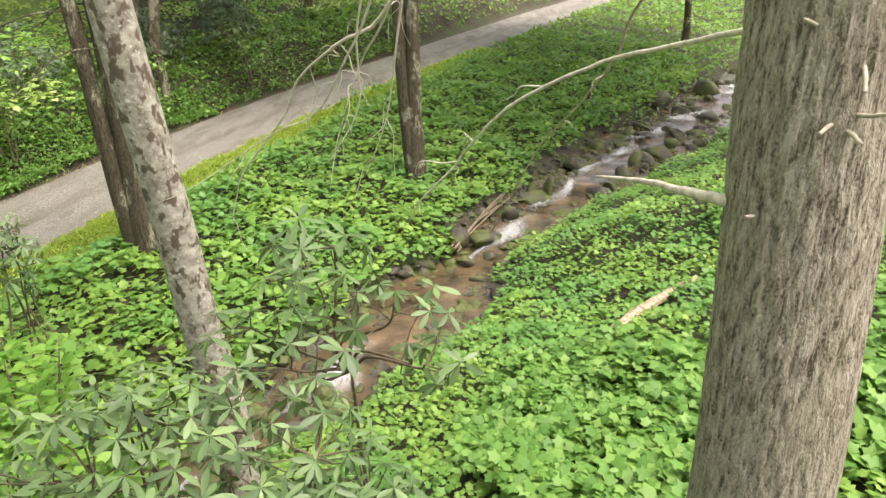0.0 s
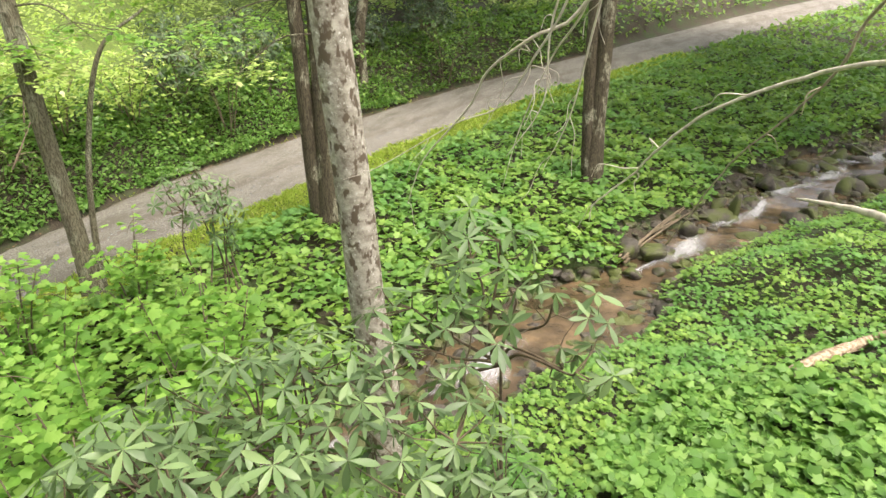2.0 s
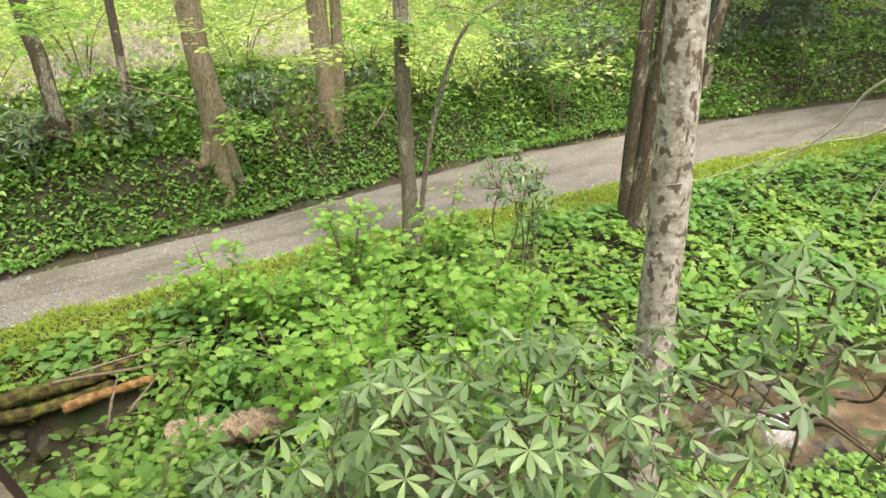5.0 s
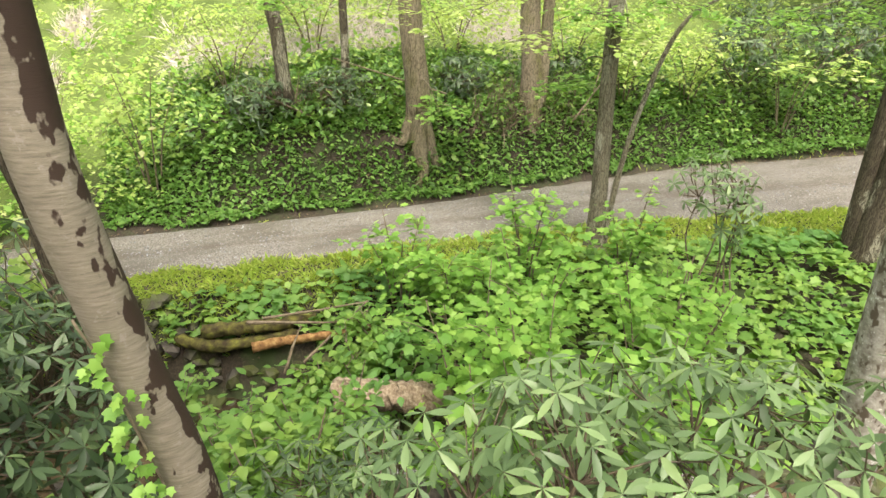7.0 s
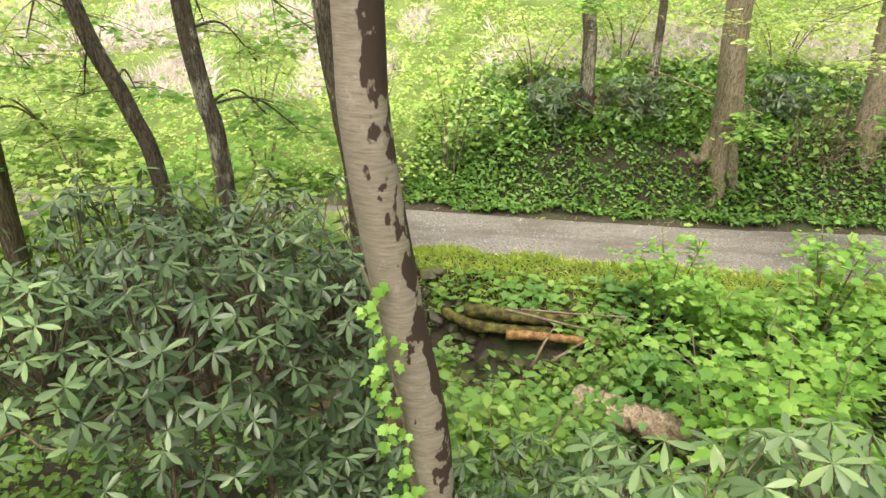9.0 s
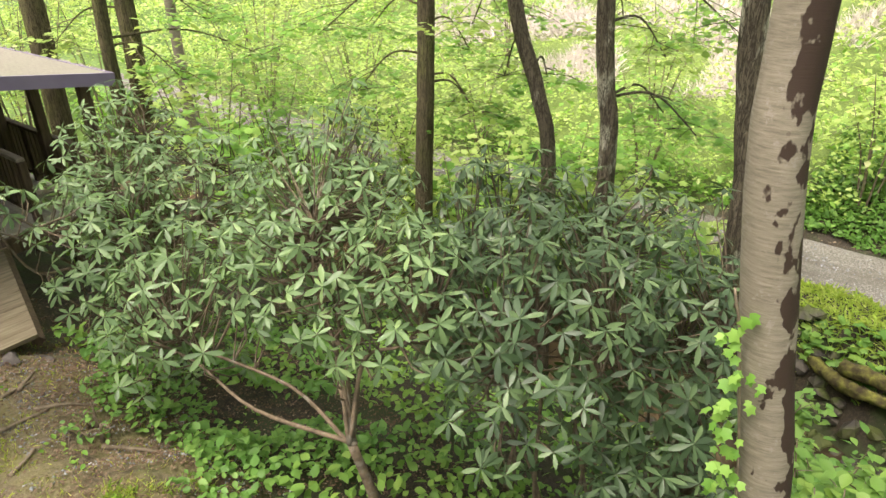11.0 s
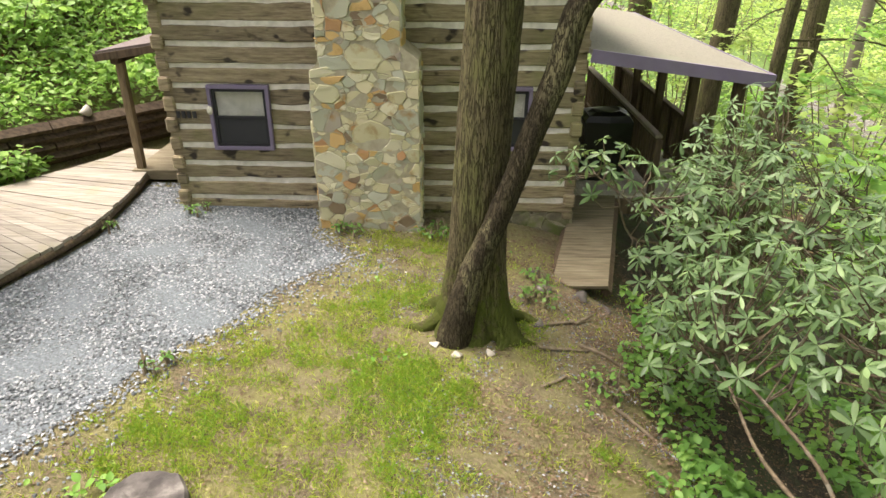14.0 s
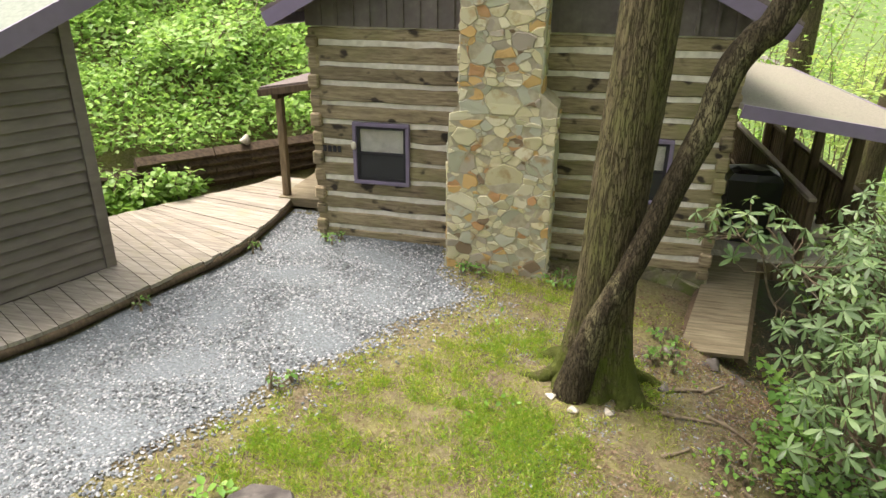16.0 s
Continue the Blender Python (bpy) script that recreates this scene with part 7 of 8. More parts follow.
GROVE_70_285_b = [(17.5, -3.5, 2.2, 1.5, 1.0, 420, LEAF_YELLOW), (6.8, 7.8, 0.2, 1.0, 1.6, 420, LEAF_BRIGHT), (5.6, 7.2, 0.4, 0.9, 1.4, 380, LEAF_BRIGHT), (6.3, 9.6, 1.3, 1.2, 1.4, 420, LEAF_YELLOW), (9.8, 9.0, 0.6, 1.4, 1.6, 520, LEAF_YELLOW), (7.8, 11.5, 1.0, 1.5, 1.6, 480, LEAF_YELLOW), (10.5, 5.0, -0.5, 1.0, 1.0, 400, LEAF_BRIGHT), (10.3, 13.5, 1.4, 1.6, 1.6, 480, LEAF_YELLOW), (5.2, 14.5, 1.6, 1.4, 1.4, 420, LEAF_YELLOW), (13.5, 9.0, 0.8, 1.6, 1.5, 520, LEAF_YELLOW), (8.0, 5.2, -0.4, 0.8, 1.2, 380, LEAF_BRIGHT), (8.6, 2.6, -0.6, 0.7, 1.0, 320, LEAF_BRIGHT), (12.8, 12.5, 1.4, 1.6, 1.5, 480, LEAF_YELLOW), (6.6, 18.0, 2.4, 2.0, 1.8, 520, LEAF_YELLOW)]
GROVE_70_285_c = [(9.5, 20.0, 2.6, 2.2, 2.0, 520, LEAF_YELLOW), (13.5, 17.5, 2.6, 2.2, 2.0, 520, LEAF_YELLOW), (3.8, 21.0, 2.8, 2.2, 2.0, 520, LEAF_YELLOW), (18.0, 11.0, 2.6, 2.0, 1.6, 480, LEAF_YELLOW), (4.6, 16.5, 2.2, 1.5, 1.6, 480, LEAF_BRIGHT), (6.0, 15.5, 1.6, 1.3, 1.5, 480, LEAF_YELLOW), (5.6, 22.0, 3.0, 2.4, 2.2, 600, LEAF_YELLOW), (7.6, 24.0, 2.6, 2.4, 2.2, 600, LEAF_BRIGHT), (3.2, 15.5, 2.0, 1.3, 1.4, 420, LEAF_YELLOW)]
GROVE_70_285_d = [(9.9, 2.6, -1.0, 0.9, 0.9, 620, LEAF_YELLOW), (10.3, 4.4, -0.9, 1.0, 1.0, 700, LEAF_YELLOW), (10.2, 6.4, -0.6, 1.1, 1.2, 720, LEAF_YELLOW), (10.4, 8.6, -0.5, 1.1, 1.2, 720, LEAF_YELLOW), (10.6, 10.8, -0.2, 1.2, 1.3, 700, LEAF_YELLOW), (9.9, 12.6, 0.0, 1.2, 1.4, 700, LEAF_BRIGHT), (9.4, 7.4, -1.0, 1.0, 1.0, 620, LEAF_YELLOW), (9.6, 5.2, -1.2, 0.9, 0.9, 560, LEAF_YELLOW)]
for k, (x, y, z, s, h, n, m) in enumerate(GROVE_70_285_d + GROVE_70_285_a + GROVE_70_285_b + GROVE_70_285_c):
    shrub("woodland_sapling", "yellow-green sapling in the understory, leaves coloured as sunlit" if m is LEAF_YELLOW else "green leafy sapling in the understory", (x, y, z), s, h, n, 0.17, m, 100 + k, LOBED if math.hypot(x, y) < 13 else OVAL)
for k in range(16):
    rng = np.random.default_rng(400 + k)
    x, y = -6.0 - 0.72 * k + rng.uniform(-1, 1), 10.6 + (k % 4) * 1.6 + rng.uniform(-0.6, 0.6)
    shrub("hillside_shrub", "rank green shrub on the slope behind the cabin", (x, y, float(land(np.array(x), np.array(y))) + 0.8), 1.0, 0.8, 620, 0.13, LEAF_HILL, 150 + k, OVAL if k % 3 else None)
for k, (x, y, r) in enumerate([(-5.9, 7.9, 0.4), (-6.4, 7.7, 0.4), (-5.5, 8.25, 0.28), (-6.9, 8.0, 0.4)]):
    shrub("leafy_shrub", "bushy green weed beside the boardwalk", (x, y, float(land(np.array(x), np.array(y))) + 0.45), r, 0.35, 300, 0.12, LEAF_HILL, 280 + k)
shrub("flowering_plant", "plant with red blossoms on the hillside", (-6.3, 10.4, 1.3), 0.35, 0.3, 40, 0.07, BLOSSOM_RED, 180)
shrub("flowering_plant", "plant with pale blue blossoms on the hillside", (-7.7, 10.6, 1.7), 0.4, 0.3, 50, 0.07, BLOSSOM_BLUE, 181)

# ---- stones of the stream ----
def boulder(place, size, seed, mat=None, label="", name="boulder", group="stream boulders", sink=0.3):
    rng = np.random.default_rng(seed)
    bm = bmesh.new()
    bmesh.ops.create_icosphere(bm, subdivisions=2, radius=1.0)
    off = rng.uniform(0, 50, 3)
    turn = Matrix.Rotation(rng.uniform(0, 6.28), 3, "Z")
    cuts = [Vector(rng.normal(0, 1, 3)).normalized() for _ in range(7)]
    for v in bm.verts:
        p = v.co.copy()
        for c in cuts:
            q = p.dot(c)
            if q > 0.42:
                p -= c * (q - 0.42) * 0.97
        p *= 1 + 0.16 * noise.noise(p * 1.6 + Vector(off)) + 0.05 * noise.noise(p * 5 + Vector(off))
        v.co = turn @ Vector((p.x * size[0], p.y * size[1], p.z * size[2]))
        v.co += Vector(place) + Vector((0, 0, size[2] * (1 - 2 * sink)))
    ob = part(name, bm, mat or ROCK, None, label or "wet brown boulder with green moss in the stream", smooth=True)
    return tagged(ob, category="rock", group=group)


def stream_stones():
    rng = np.random.default_rng(5)
    k = 0
    for y in np.arange(-30, 4, 0.33):
        for side in (-1, 1):
            if rng.random() < 0.45 + 0.4 * math.sin(y * 1.9 + side):
                yy = y + rng.uniform(-0.3, 0.3)
                s = 0.1 + 0.4 * rng.random() ** 2.2
                x = float(stream_x(yy)) + side * (float(stream_half(yy)) * rng.uniform(0.45, 1.15) + 0.12)
                boulder((x, yy, float(stream_z(yy)) - 0.06), (s * rng.uniform(1.0, 1.9), s, s * rng.uniform(0.45, 0.85)), 500 + k)
                k += 1
    # steps of stone where the water falls
    for y, n in ((-7.9, 4), (-13.0, 5), (-13.7, 4), (-16.4, 6), (-17.1, 4), (-20.5, 5), (-21.6, 4), (-25.5, 6), (-27, 5), (-30, 6), (-33, 6)):
        for j in range(n):
            u = (j + 0.5) / n * 2 - 1 + rng.uniform(-0.2, 0.2)
            yy = y + rng.uniform(-0.25, 0.25)
            s = rng.uniform(0.18, 0.42)
            x = float(stream_x(yy)) + u * float(stream_half(yy))
            if abs(u) > 0.25:
                boulder((x, yy, float(stream_z(yy)) - 0.06), (s * 1.3, s, s * 0.8), 700 + k)
                k += 1


stream_stones()


def cobbles(n, seed):
    """Small stones and rubble along the bed and the banks."""
    rng = np.random.default_rng(seed)
    y = rng.uniform(-31, 3, n)
    half = stream_half(y)
    side = np.where(rng.random(n) < 0.5, -1, 1)
    x = stream_x(y) + side * half * 1.15 * rng.uniform(0.35, 1.35, n)
    g = (1 + 5 ** 0.5) / 2
    ico = [(-1, g, 0), (1, g, 0), (-1, -g, 0), (1, -g, 0), (0, -1, g), (0, 1, g), (0, -1, -g), (0, 1, -g), (g, 0, -1), (g, 0, 1), (-g, 0, -1), (-g, 0, 1)]
    ico = [(a * 0.62, b * 0.5 * (1 + 0.25 * math.sin(3 * a + b)), c * 0.32 + 0.08) for a, b, c in ico]
    tri = [(0, 11, 5), (0, 5, 1), (0, 1, 7), (0, 7, 10), (0, 10, 11), (1, 5, 9), (5, 11, 4), (11, 10, 2), (10, 7, 6), (7, 1, 8), (3, 9, 4), (3, 4, 2), (3, 2, 6), (3, 6, 8), (3, 8, 9), (4, 9, 5), (2, 4, 11), (6, 2, 10), (8, 6, 7), (9, 8, 1)]
    z = np.maximum(land(x, y), stream_z(y) - 0.03)
    v, t = scatter((ico, tri), np.stack([x, y, z], 1), 0.03 + 0.15 * rng.random(n) ** 2.5, rng.uniform(0, 6.283, n), rng.normal(0, 0.4, n), rng.normal(0, 0.4, n))
    tagged(mesh_part("stream_cobbles", tri_mesh("stream_cobbles", v, t, False), ROCK, None, "dark wet cobbles and rubble along the stream", "stuff"), category="stones")


cobbles(4600, 77)
GROVE_80_65_a = [(-5.1, -20.1, 0.85, 0.55, 0.3, 0), (-5.9, -22.1, 0.55, 0.4, 0.3, 0), (-4.1, -18.9, 0.55, 0.4, 0.36, 0), (-2.2, -18.6, 0.5, 0.42, 0.42, 0), (-2.65, -16.4, 0.6, 0.4, 0.36, 0), (-6.9, -22.3, 0.45, 0.35, 0.3, 0), (-6.2, -25.6, 0.9, 0.6, 0.55, 0), (-4.8, -24.6, 0.6, 0.5, 0.45, 0), (-0.95, -16.6, 0.2, 0.3, 0.45, 0), (-1.3, -16.3, 0.18, 0.28, 0.5, 0), (-3.3, -20.6, 0.4, 0.35, 0.3, 0), (-7.8, -24.0, 0.6, 0.5, 0.4, 0), (-8.6, -27.8, 0.9, 0.6, 0.5, 0), (-7.0, -20.6, 0.6, 0.5, 0.35, 0)]
GROVE_80_65_b = [(-0.2, -14.9, 0.35, 0.3, 0.3, 0), (-1.9, -15.0, 0.4, 0.3, 0.25, 0)]
for k, (x, y, sx, sy, sz, turn) in enumerate(GROVE_80_65_a + GROVE_80_65_b):
    boulder((x, y, float(stream_z(y)) - 0.05), (sx, sy, sz), 920 + k, ROCK, "large angular boulder capped with moss in the stream")
boulder((0.1, -13.6, -2.95), (0.4, 0.35, 0.35), 902, ROCK, "rounded mossy boulder beside the rapid")


# white water on the steps
def rapid(y0, y1, share, shift, body, seed):
    rng = np.random.default_rng(seed)
    rows, lanes = 40, 13
    ys = np.linspace(y0, y1, rows)
    u = np.linspace(-1, 1, lanes)
    mid = stream_x(ys) + shift * stream_half(ys) + 0.15 * np.sin(ys * 2.6 + seed)
    half = np.maximum(stream_half(ys) * share, 0.15) * (0.8 + 0.3 * np.sin(ys * 3.7 + seed))
    x = mid[:, None] + half[:, None] * u
    y = np.repeat(ys[:, None], lanes, 1)
    z = stream_z(y) + 0.04 + 0.06 * (1 - u[None] ** 2) + 0.03 * noise2(x, y, 0.1, seed) + 0.01 * rng.normal(0, 1, x.shape)
    i, j = np.meshgrid(np.arange(rows - 1), np.arange(lanes - 1), indexing="ij")
    p = (i * lanes + j).ravel()
    t = np.concatenate([np.stack([p, p + 1, p + lanes + 1], 1), np.stack([p, p + lanes + 1, p + lanes], 1)])
    me = tri_mesh("white_water", np.stack([x.ravel(), y.ravel(), z.ravel()], 1), t)
    ends = np.clip(np.minimum(ys - y0, y1 - ys) / (0.25 * (y1 - y0)), 0, 1)
    thick = me.attributes.new("thickness", "FLOAT", "POINT")
    thick.data.foreach_set("value", (body * (1 - np.abs(u[None]) ** 1.4) * (0.85 + 0.25 * np.sin(y * 5 + 3 * u[None] + seed)) * ends[:, None] ** 0.6).astype(np.float32).ravel())
    mesh_part("white_water", me, FOAM, None, "white foaming rapid of the stream", "structure")


for k, row in enumerate([(-9.6, -7.6, 0.6, 0.1, 0.56), (-6.6, -5.0, 0.5, 0.1, 0.44), (-15.2, -12.6, 0.5, 0.0, 0.56), (-17.8, -15.4, 0.4, 0.3, 0.56), (-19.4, -17.6, 0.3, 0.35, 0.56), (-22.8, -21.0, 0.45, 0.25, 0.56), (-21.0, -19.4, 0.25, 0.3, 0.56), (-25.2, -23.2, 0.55, 0.1, 0.56), (-29.6, -27.2, 0.5, 0.0, 0.56), (-33.5, -30.5, 0.5, 0.0, 0.56), (-3.6, -1.0, 0.35, -0.2, 0.56)]):
    rapid(*row, k + 1)


# ---- dead branches, logs, driftwood ----
def stick(name, label, points, r0, r1, mat, sides=7, twigs=0, seed=1, reach=0.35, category="branch", hang=0.3):
    rng = np.random.default_rng(seed)
    line = curve_points(points, 6)
    line = line + rng.normal(0, min(r0, 0.012) * 0.2 if r0 > 0.009 else 0.0, line.shape)
    ob = holder(name, tuple(points[0]), label, category)
    v, t = tube(line, np.linspace(r0, r1, len(line)), sides)
    mesh_part("limb", tri_mesh("limb", v, t), mat, ob)
    for k in range(twigs):
        s = line[int(rng.integers(len(line) // 4, len(line)))]
        way = (line[-1] - line[0]) / np.linalg.norm(line[-1] - line[0]) + rng.normal(0, 0.5, 3)
        way[2] = -abs(way[2]) * hang * 2 - hang
        e = s + way / np.linalg.norm(way) * reach * rng.uniform(0.5, 1.4)
        tw = curve_points([s, s + (e - s) * 0.35 + rng.normal(0, reach * 0.07, 3) + (0, 0, reach * 0.12), s + (e - s) * 0.7 + rng.normal(0, reach * 0.06, 3) + (0, 0, reach * 0.08), e], 4)
        v, t = tube(tw, np.linspace(max(r1, 0.003), 0.0015, len(tw)), 4, False)
        mesh_part("twig", tri_mesh("twig", v, t), mat, ob)
    return ob


KNOTS = [(-0.68, -1.98, 2.46, 0.035, 0.03, 0.01), (-0.89, -1.88, 2.96, 0.01, 0.04, -0.045), (-0.83, -1.9, 2.8, 0.04, 0.03, -0.02), (-0.92, -1.86, 2.84, -0.02, 0.07, 0.02), (-0.75, -1.95, 3.1, 0.06, 0.05, 0.02), (-0.89, -1.88, 2.78, -0.01, 0.06, -0.02)]


def on_tree(ob, parent):
    """A branch stays part of its tree."""
    for c in list(ob.children):
        under(c, parent)
    bpy.data.objects.remove(ob)


on_tree(stick("branch", "bare pale dead branch", [(-0.78, -2.16, 3.1), (-0.55, -2.91, 2.92), (-0.29, -3.47, 2.75), (0.13, -4.01, 2.42), (0.4, -4.4, 2.05), (0.54, -4.6, 1.82), (0.81, -4.77, 1.5), (0.85, -4.87, 1.31)], 0.0135, 0.005, TWIG, 7, 5, 3, 0.4), big_oak)
on_tree(stick("branch", "broken pale stub", [(-0.72, -2.1, 2.46), (-0.62, -2.3, 2.42), (-0.5, -2.72, 2.34), (-0.31, -3.06, 2.26)], 0.032, 0.006, TWIG, 8, 0, 4), big_oak)
on_tree(stick("branch", "thin curved bough", [(-0.8, -2.2, 3.9), (-0.49, -3.23, 3.11), (-0.43, -3.45, 2.81), (-0.28, -3.77, 2.47), (-0.07, -4.1, 2.1), (0.23, -4.61, 1.29)], 0.01, 0.004, BOUGH, 6, 3, 5, 0.3), big_oak)
for k, (px, py, pz, dx, dy, dz) in enumerate(KNOTS):
    on_tree(stick("stub", "", [(px - dx * 2, py - dy * 2, pz - dz), (px, py, pz), (px + dx * 0.5, py + dy * 0.5, pz + dz * 0.5), (px + dx, py + dy, pz + dz)], 0.0085, 0.006, STUB, 7, 0, 20 + k), big_oak)

hang_label = "bare grey dead bough with drooping twigs"
bough = stick("dead_bough", hang_label, [(0.3, -3.1, 4.2), (0.8, -3.56, 3.11), (1.14, -3.7, 2.87), (1.47, -3.93, 2.63), (1.69, -4.17, 2.32), (2.15, -4.43, 1.82), (2.35, -4.56, 1.39)], 0.013, 0.004, TWIG, 7, 5, 7, 0.35)
on_tree(bough, big_oak)
for k, pts in enumerate([[(0.5, -3.2, 3.9), (0.81, -3.56, 3.08), (1.06, -3.93, 2.73), (1.31, -4.18, 2.19), (1.45, -4.3, 1.7)], [(0.6, -3.2, 3.9), (0.91, -3.55, 3.11), (1.12, -3.71, 2.76), (1.39, -3.95, 2.4), (1.75, -4.05, 2.23), (2.38, -4.1, 1.84), (2.7, -4.1, 1.7)], [(0.6, -3.3, 3.7), (0.78, -3.6, 2.9), (0.9, -3.8, 2.4), (1.1, -4.0, 1.95)], [(0.7, -3.3, 3.8), (1.0, -3.6, 3.0), (1.05, -3.7, 2.5), (1.3, -3.8, 2.1)]]):
    on_tree(stick("bough", "", pts, 0.009, 0.002, TWIG, 6, 4, 30 + k, 0.35), big_oak)


def fallen(name, label, points, r0, r1, mat, seed, sides=14, category="log"):
    rng = np.random.default_rng(seed)
    line = curve_points(points, 8)
    v, t = tube(line, np.linspace(r0, r1, len(line)), sides)
    n = len(line) * sides
    v[:n] += rng.normal(0, r0 * 0.11, (n, 3))
    ob = mesh_part(name, tri_mesh(name, v, t), mat, None, label)
    return tagged(ob, category=category)


fallen("fallen_log", "broken barkless log lying in the herbs", [(-1.15, -7.05, -1.35), (-1.7, -7.6, -1.22), (-2.3, -8.15, -1.15), (-2.85, -8.6, -1.1)], 0.09, 0.05, ROTTEN, 1)
fallen("mossy_log", "mossy log bridging a dark hollow under the far bank", [(9.95, 0.75, -2.5), (9.3, 0.05, -2.5), (9.08, -0.6, -2.43), (8.95, -1.25, -2.38)], 0.1, 0.08, MOSSY, 2)
fallen("mossy_log", "moss-covered log stacked against the far bank", [(9.4, 0.1, -2.3), (9.22, -0.45, -2.24), (9.12, -1.0, -2.24), (9.1, -1.55, -2.2)], 0.11, 0.085, MOSSY, 3)
fallen("mossy_log", "orange-brown rotting log over the water", [(8.9, -0.55, -2.42), (8.78, -1.1, -2.34), (8.66, -1.7, -2.3), (8.6, -2.3, -2.26)], 0.075, 0.05, ROT_RED, 4)
fallen("rotten_log", "crumbling pale rotten log over the stream", [(6.95, -1.35, -2.12), (6.8, -1.75, -2.1), (6.65, -2.2, -2.12), (6.5, -2.75, -2.2)], 0.24, 0.15, ROTTEN, 5)
for k in range(7):
    rng = np.random.default_rng(70 + k)
    a, b = np.array((1.1, -13.1, -2.72)) + rng.normal(0, 0.1, 3), np.array((-0.1, -15.9, -2.35)) + rng.normal(0, 0.15, 3)
    a[2], b[2] = max(a[2], -2.75), max(b[2], -2.45)
    fallen("driftwood_stick", "brown driftwood stick lodged beside the rapid", [a, (a + b) / 2 + rng.normal(0, 0.05, 3), b], 0.03, 0.012, TWIG_BROWN, 40 + k, 6, "driftwood")
for k, pts in enumerate([[(8.95, -0.75, -1.98), (8.9, -1.5, -1.98), (8.85, -2.35, -1.96)], [(8.3, -1.2, -2.45), (8.5, -1.75, -2.15), (8.7, -2.3, -1.85)], [(8.5, -1.75, -2.15), (8.45, -1.95, -2.45)], [(8.7, -0.5, -1.85), (8.75, -1.5, -2.1), (8.7, -2.1, -2.18)], [(8.2, -0.9, -2.5), (8.45, -1.1, -2.2), (8.6, -1.25, -2.0)]]):
    fallen("fallen_branch", "grey fallen branch leaning on the bank", pts, 0.025, 0.01, TWIG_BROWN, 50 + k, 6, "branch")
for k, pts in enumerate([[(13.0, -8.6, -0.6), (12.9, -9.3, 0.4)], [(13.3, -9.3, 0.0), (13.3, -9.5, 0.8)], [(13.6, -5.6, 0.1), (14.0, -3.2, 0.9)], [(13.6, -2.6, -0.2), (13.9, -1.2, 0.5)]]):
    fallen("fallen_branch", "pale dead branch leaning on the bank", pts, 0.025, 0.012, TWIG_BROWN, 60 + k, 6, "branch")

# rock and weeds in the lawn
def lawn_rock():
    """A broken flat slab sunk in the grass."""
    rng = np.random.default_rng(950)
    bm = bmesh.new()
    n, rings = 12, []
    rim = rng.uniform(0.85, 1.1, n)
    for grow, z in ((1.06, -0.2), (1.04, -0.02), (1.0, 0.1), (0.93, 0.135), (0.6, 0.14), (0.25, 0.13)):
        rings.append([bm.verts.new((-1.4 + 0.3 * grow * rim[k] * math.cos(k * 6.283 / n), 2.84 + 0.29 * grow * rim[k] * math.sin(k * 6.283 / n), -0.05 + z + rng.normal(0, 0.008))) for k in range(n)])
    for lo, hi in zip(rings, rings[1:]):
        for k in range(n):
            bm.faces.new((lo[k], lo[(k + 1) % n], hi[(k + 1) % n], hi[k]))
    bm.faces.new(rings[-1])
    tagged(part("lawn_rock", bm, ROCK_DRY, None, "dark grey flat-topped rock on the lawn"), category="rock")


lawn_rock()
boulder((*(W0 + (W1 - W0) * 0.42), 0.58), (0.11, 0.11, 0.11), 955, ROCK_PALE, "round pale stone resting on the timber wall", "wall_stone", "", 0.1)
for k, (x, y, s) in enumerate([(0.25, 4.75, 0.05), (0.45, 4.62, 0.06), (0.72, 4.72, 0.05), (1.35, 6.1, 0.1), (1.75, 6.1, 0.12), (2.0, 6.15, 0.1), (1.3, 6.5, 0.09), (1.2, 5.3, 0.08)]):
    boulder((x, y, float(land(np.array(x), np.array(y)))), (s * 1.3, s, s * 0.5), 960 + k, ROCK_DRY if k > 2 else ROCK_PALE, "small flat stone in the yard" if k > 2 else "small pale stone at the tree foot", "yard_stone", "yard stones", 0.3)
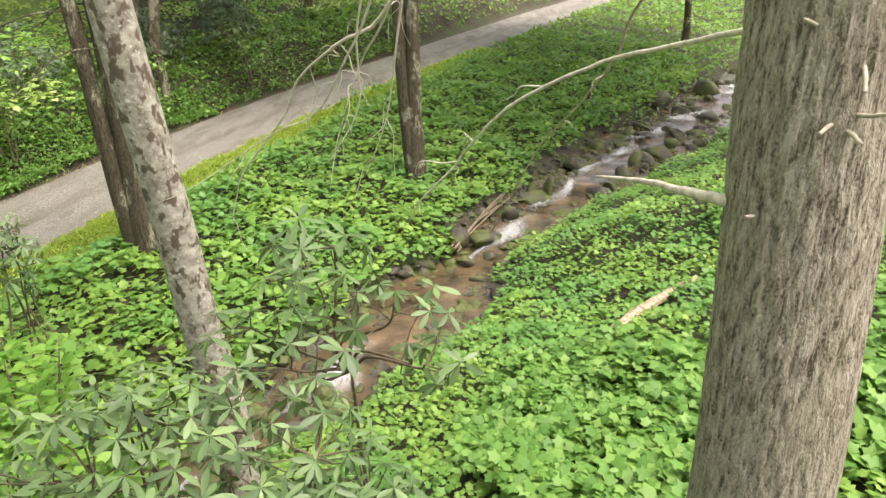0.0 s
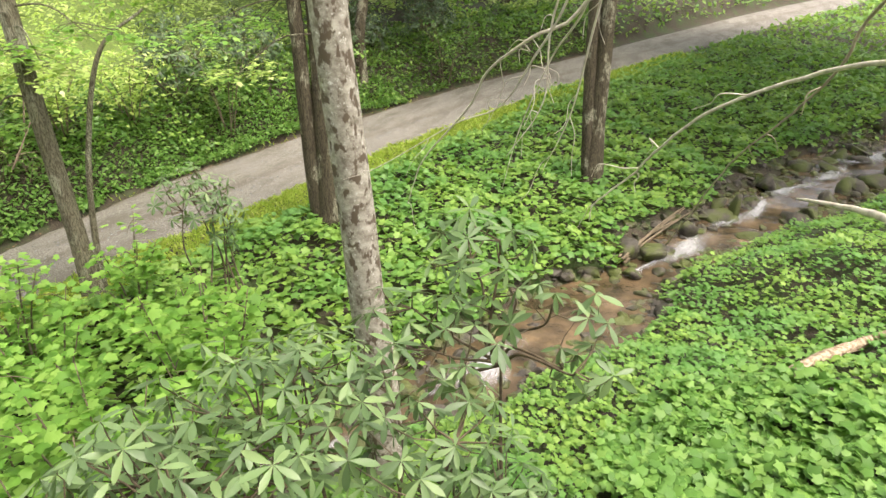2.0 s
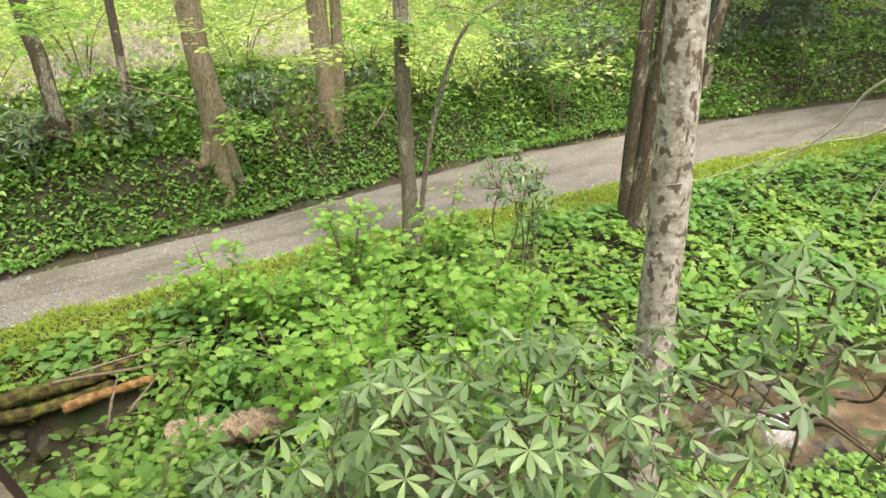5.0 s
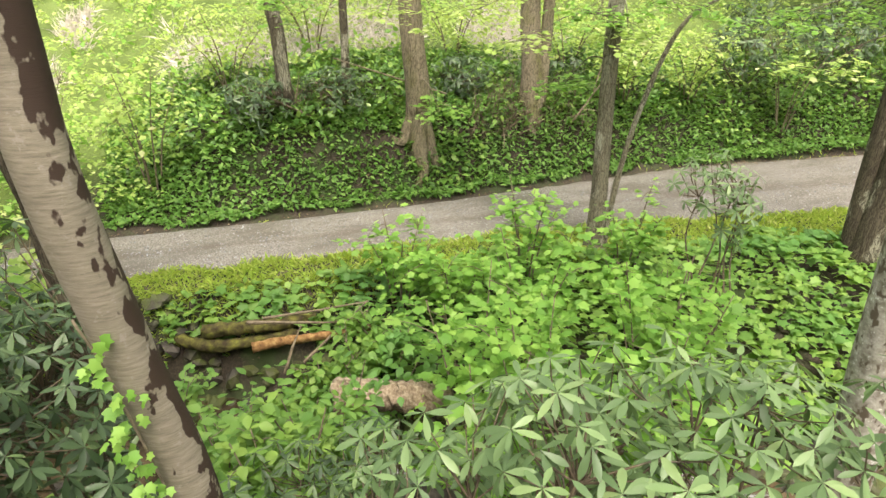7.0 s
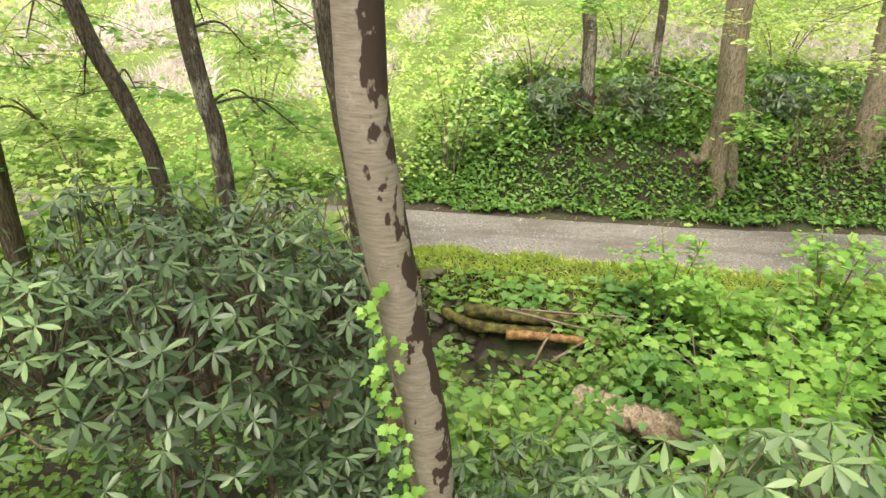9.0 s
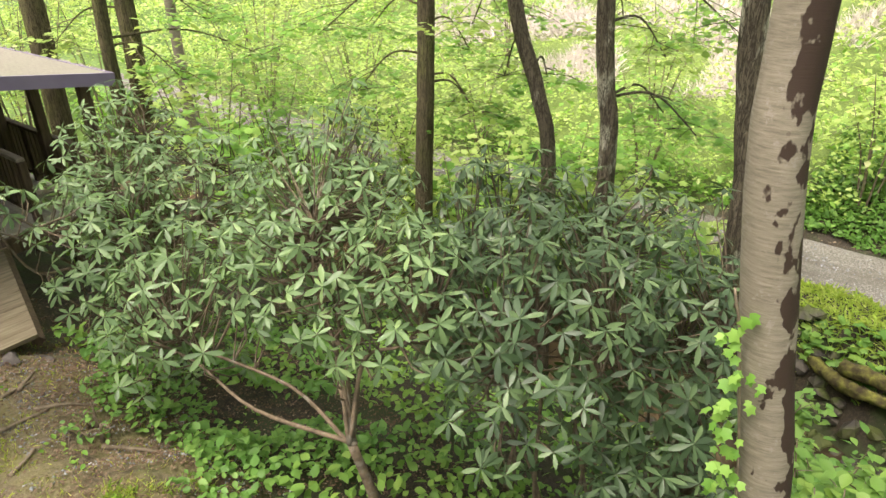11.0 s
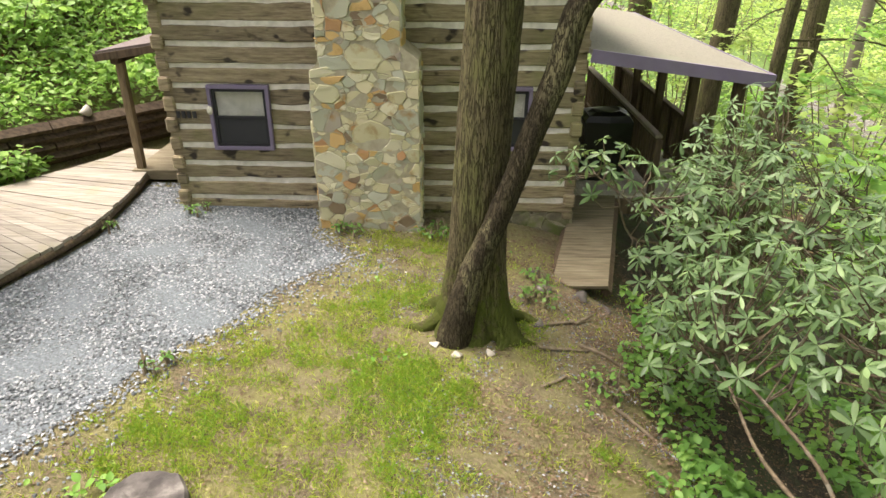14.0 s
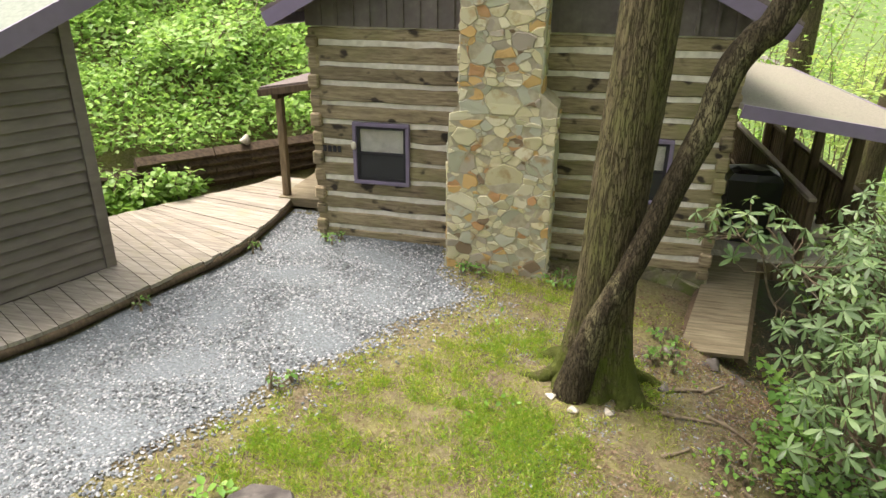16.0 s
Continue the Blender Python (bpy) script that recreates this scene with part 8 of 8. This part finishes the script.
for k, (x, y, length, a) in enumerate([(1.45, 5.42, 0.55, 0.5), (1.4, 4.98, 0.5, 0.25), (1.75, 5.05, 0.4, -0.3), (1.95, 4.3, 0.5, -0.5), (1.7, 5.6, 0.35, 0.9), (1.25, 4.5, 0.3, 0.7)]):
    ends = [(x + u * length * math.cos(a), y + u * length * math.sin(a)) for u in (-0.5, 0.0, 0.5)]
    fallen("fallen_stick", "dark dead stick half sunk in the leaf litter", [(px, py, float(land(np.array(px), np.array(py))) + 0.012) for px, py in ends], 0.022, 0.012, TWIG_BROWN, 90 + k, 7, "stick")
for k, (x, y, r, n) in enumerate([(-0.85, 6.95, 0.16, 70), (0.2, 7.0, 0.2, 90), (1.25, 5.75, 0.2, 80), (1.3, 6.3, 0.14, 50), (-2.75, 7.45, 0.15, 50), (0.75, 6.6, 0.2, 70), (1.75, 4.6, 0.18, 60), (-1.95, 4.3, 0.1, 30), (-3.6, 6.9, 0.08, 24), (-3.95, 5.2, 0.07, 20)]):
    shrub("yard_weed", "low leafy weed growing through the worn ground", (x, y, float(land(np.array(x), np.array(y))) + 0.1), r, 0.12, n, 0.055, LEAF_BROAD, 192 + k)
shrub("yard_weed", "leafy weed beside the lawn rock", (-1.75, 2.95, 0.0), 0.14, 0.12, 60, 0.07, LEAF_BRIGHT, 190)

# creeper on the blotched trunk
def creeper():
    rng = np.random.default_rng(9)
    n = 80
    z = np.linspace(-0.9, 1.62, n) + rng.normal(0, 0.05, n)
    cx = np.interp(z, [-0.8, 0.3, 1.4, 2.3], [3.2, 3.17, 3.12, 3.08]) - 0.14 - 0.07 * rng.random(n)
    cy = np.interp(z, [-0.8, 0.3, 1.4, 2.3], [0.12, 0.18, 0.34, 0.47]) + 0.1 + 0.05 * rng.normal(0, 1, n)
    v, t = scatter(LOBED, np.repeat(np.stack([cx, cy, z], 1), 2, 0) + rng.normal(0, 0.025, (2 * n, 3)), rng.uniform(0.035, 0.07, 2 * n), rng.uniform(0.6, 2.6, 2 * n), rng.normal(-0.95, 0.25, 2 * n), rng.normal(0, 0.35, 2 * n))
    ob = holder("creeper", (3.2, 0.2, -1.2), "bright yellow-green creeper climbing the blotched trunk", "vine")
    v2, t2 = tube(curve_points([(3.1, 0.2, -1.3), (3.04, 0.26, 0.3), (3.0, 0.42, 1.4), (2.98, 0.5, 1.75)], 8), 0.006, 5)
    mesh_part("vine_stem", tri_mesh("vine_stem", v2, t2), TWIG_BROWN, ob)
    mesh_part("foliage", tri_mesh("foliage", v, t), LEAF_BRIGHT, ob, "", "stuff")


creeper()
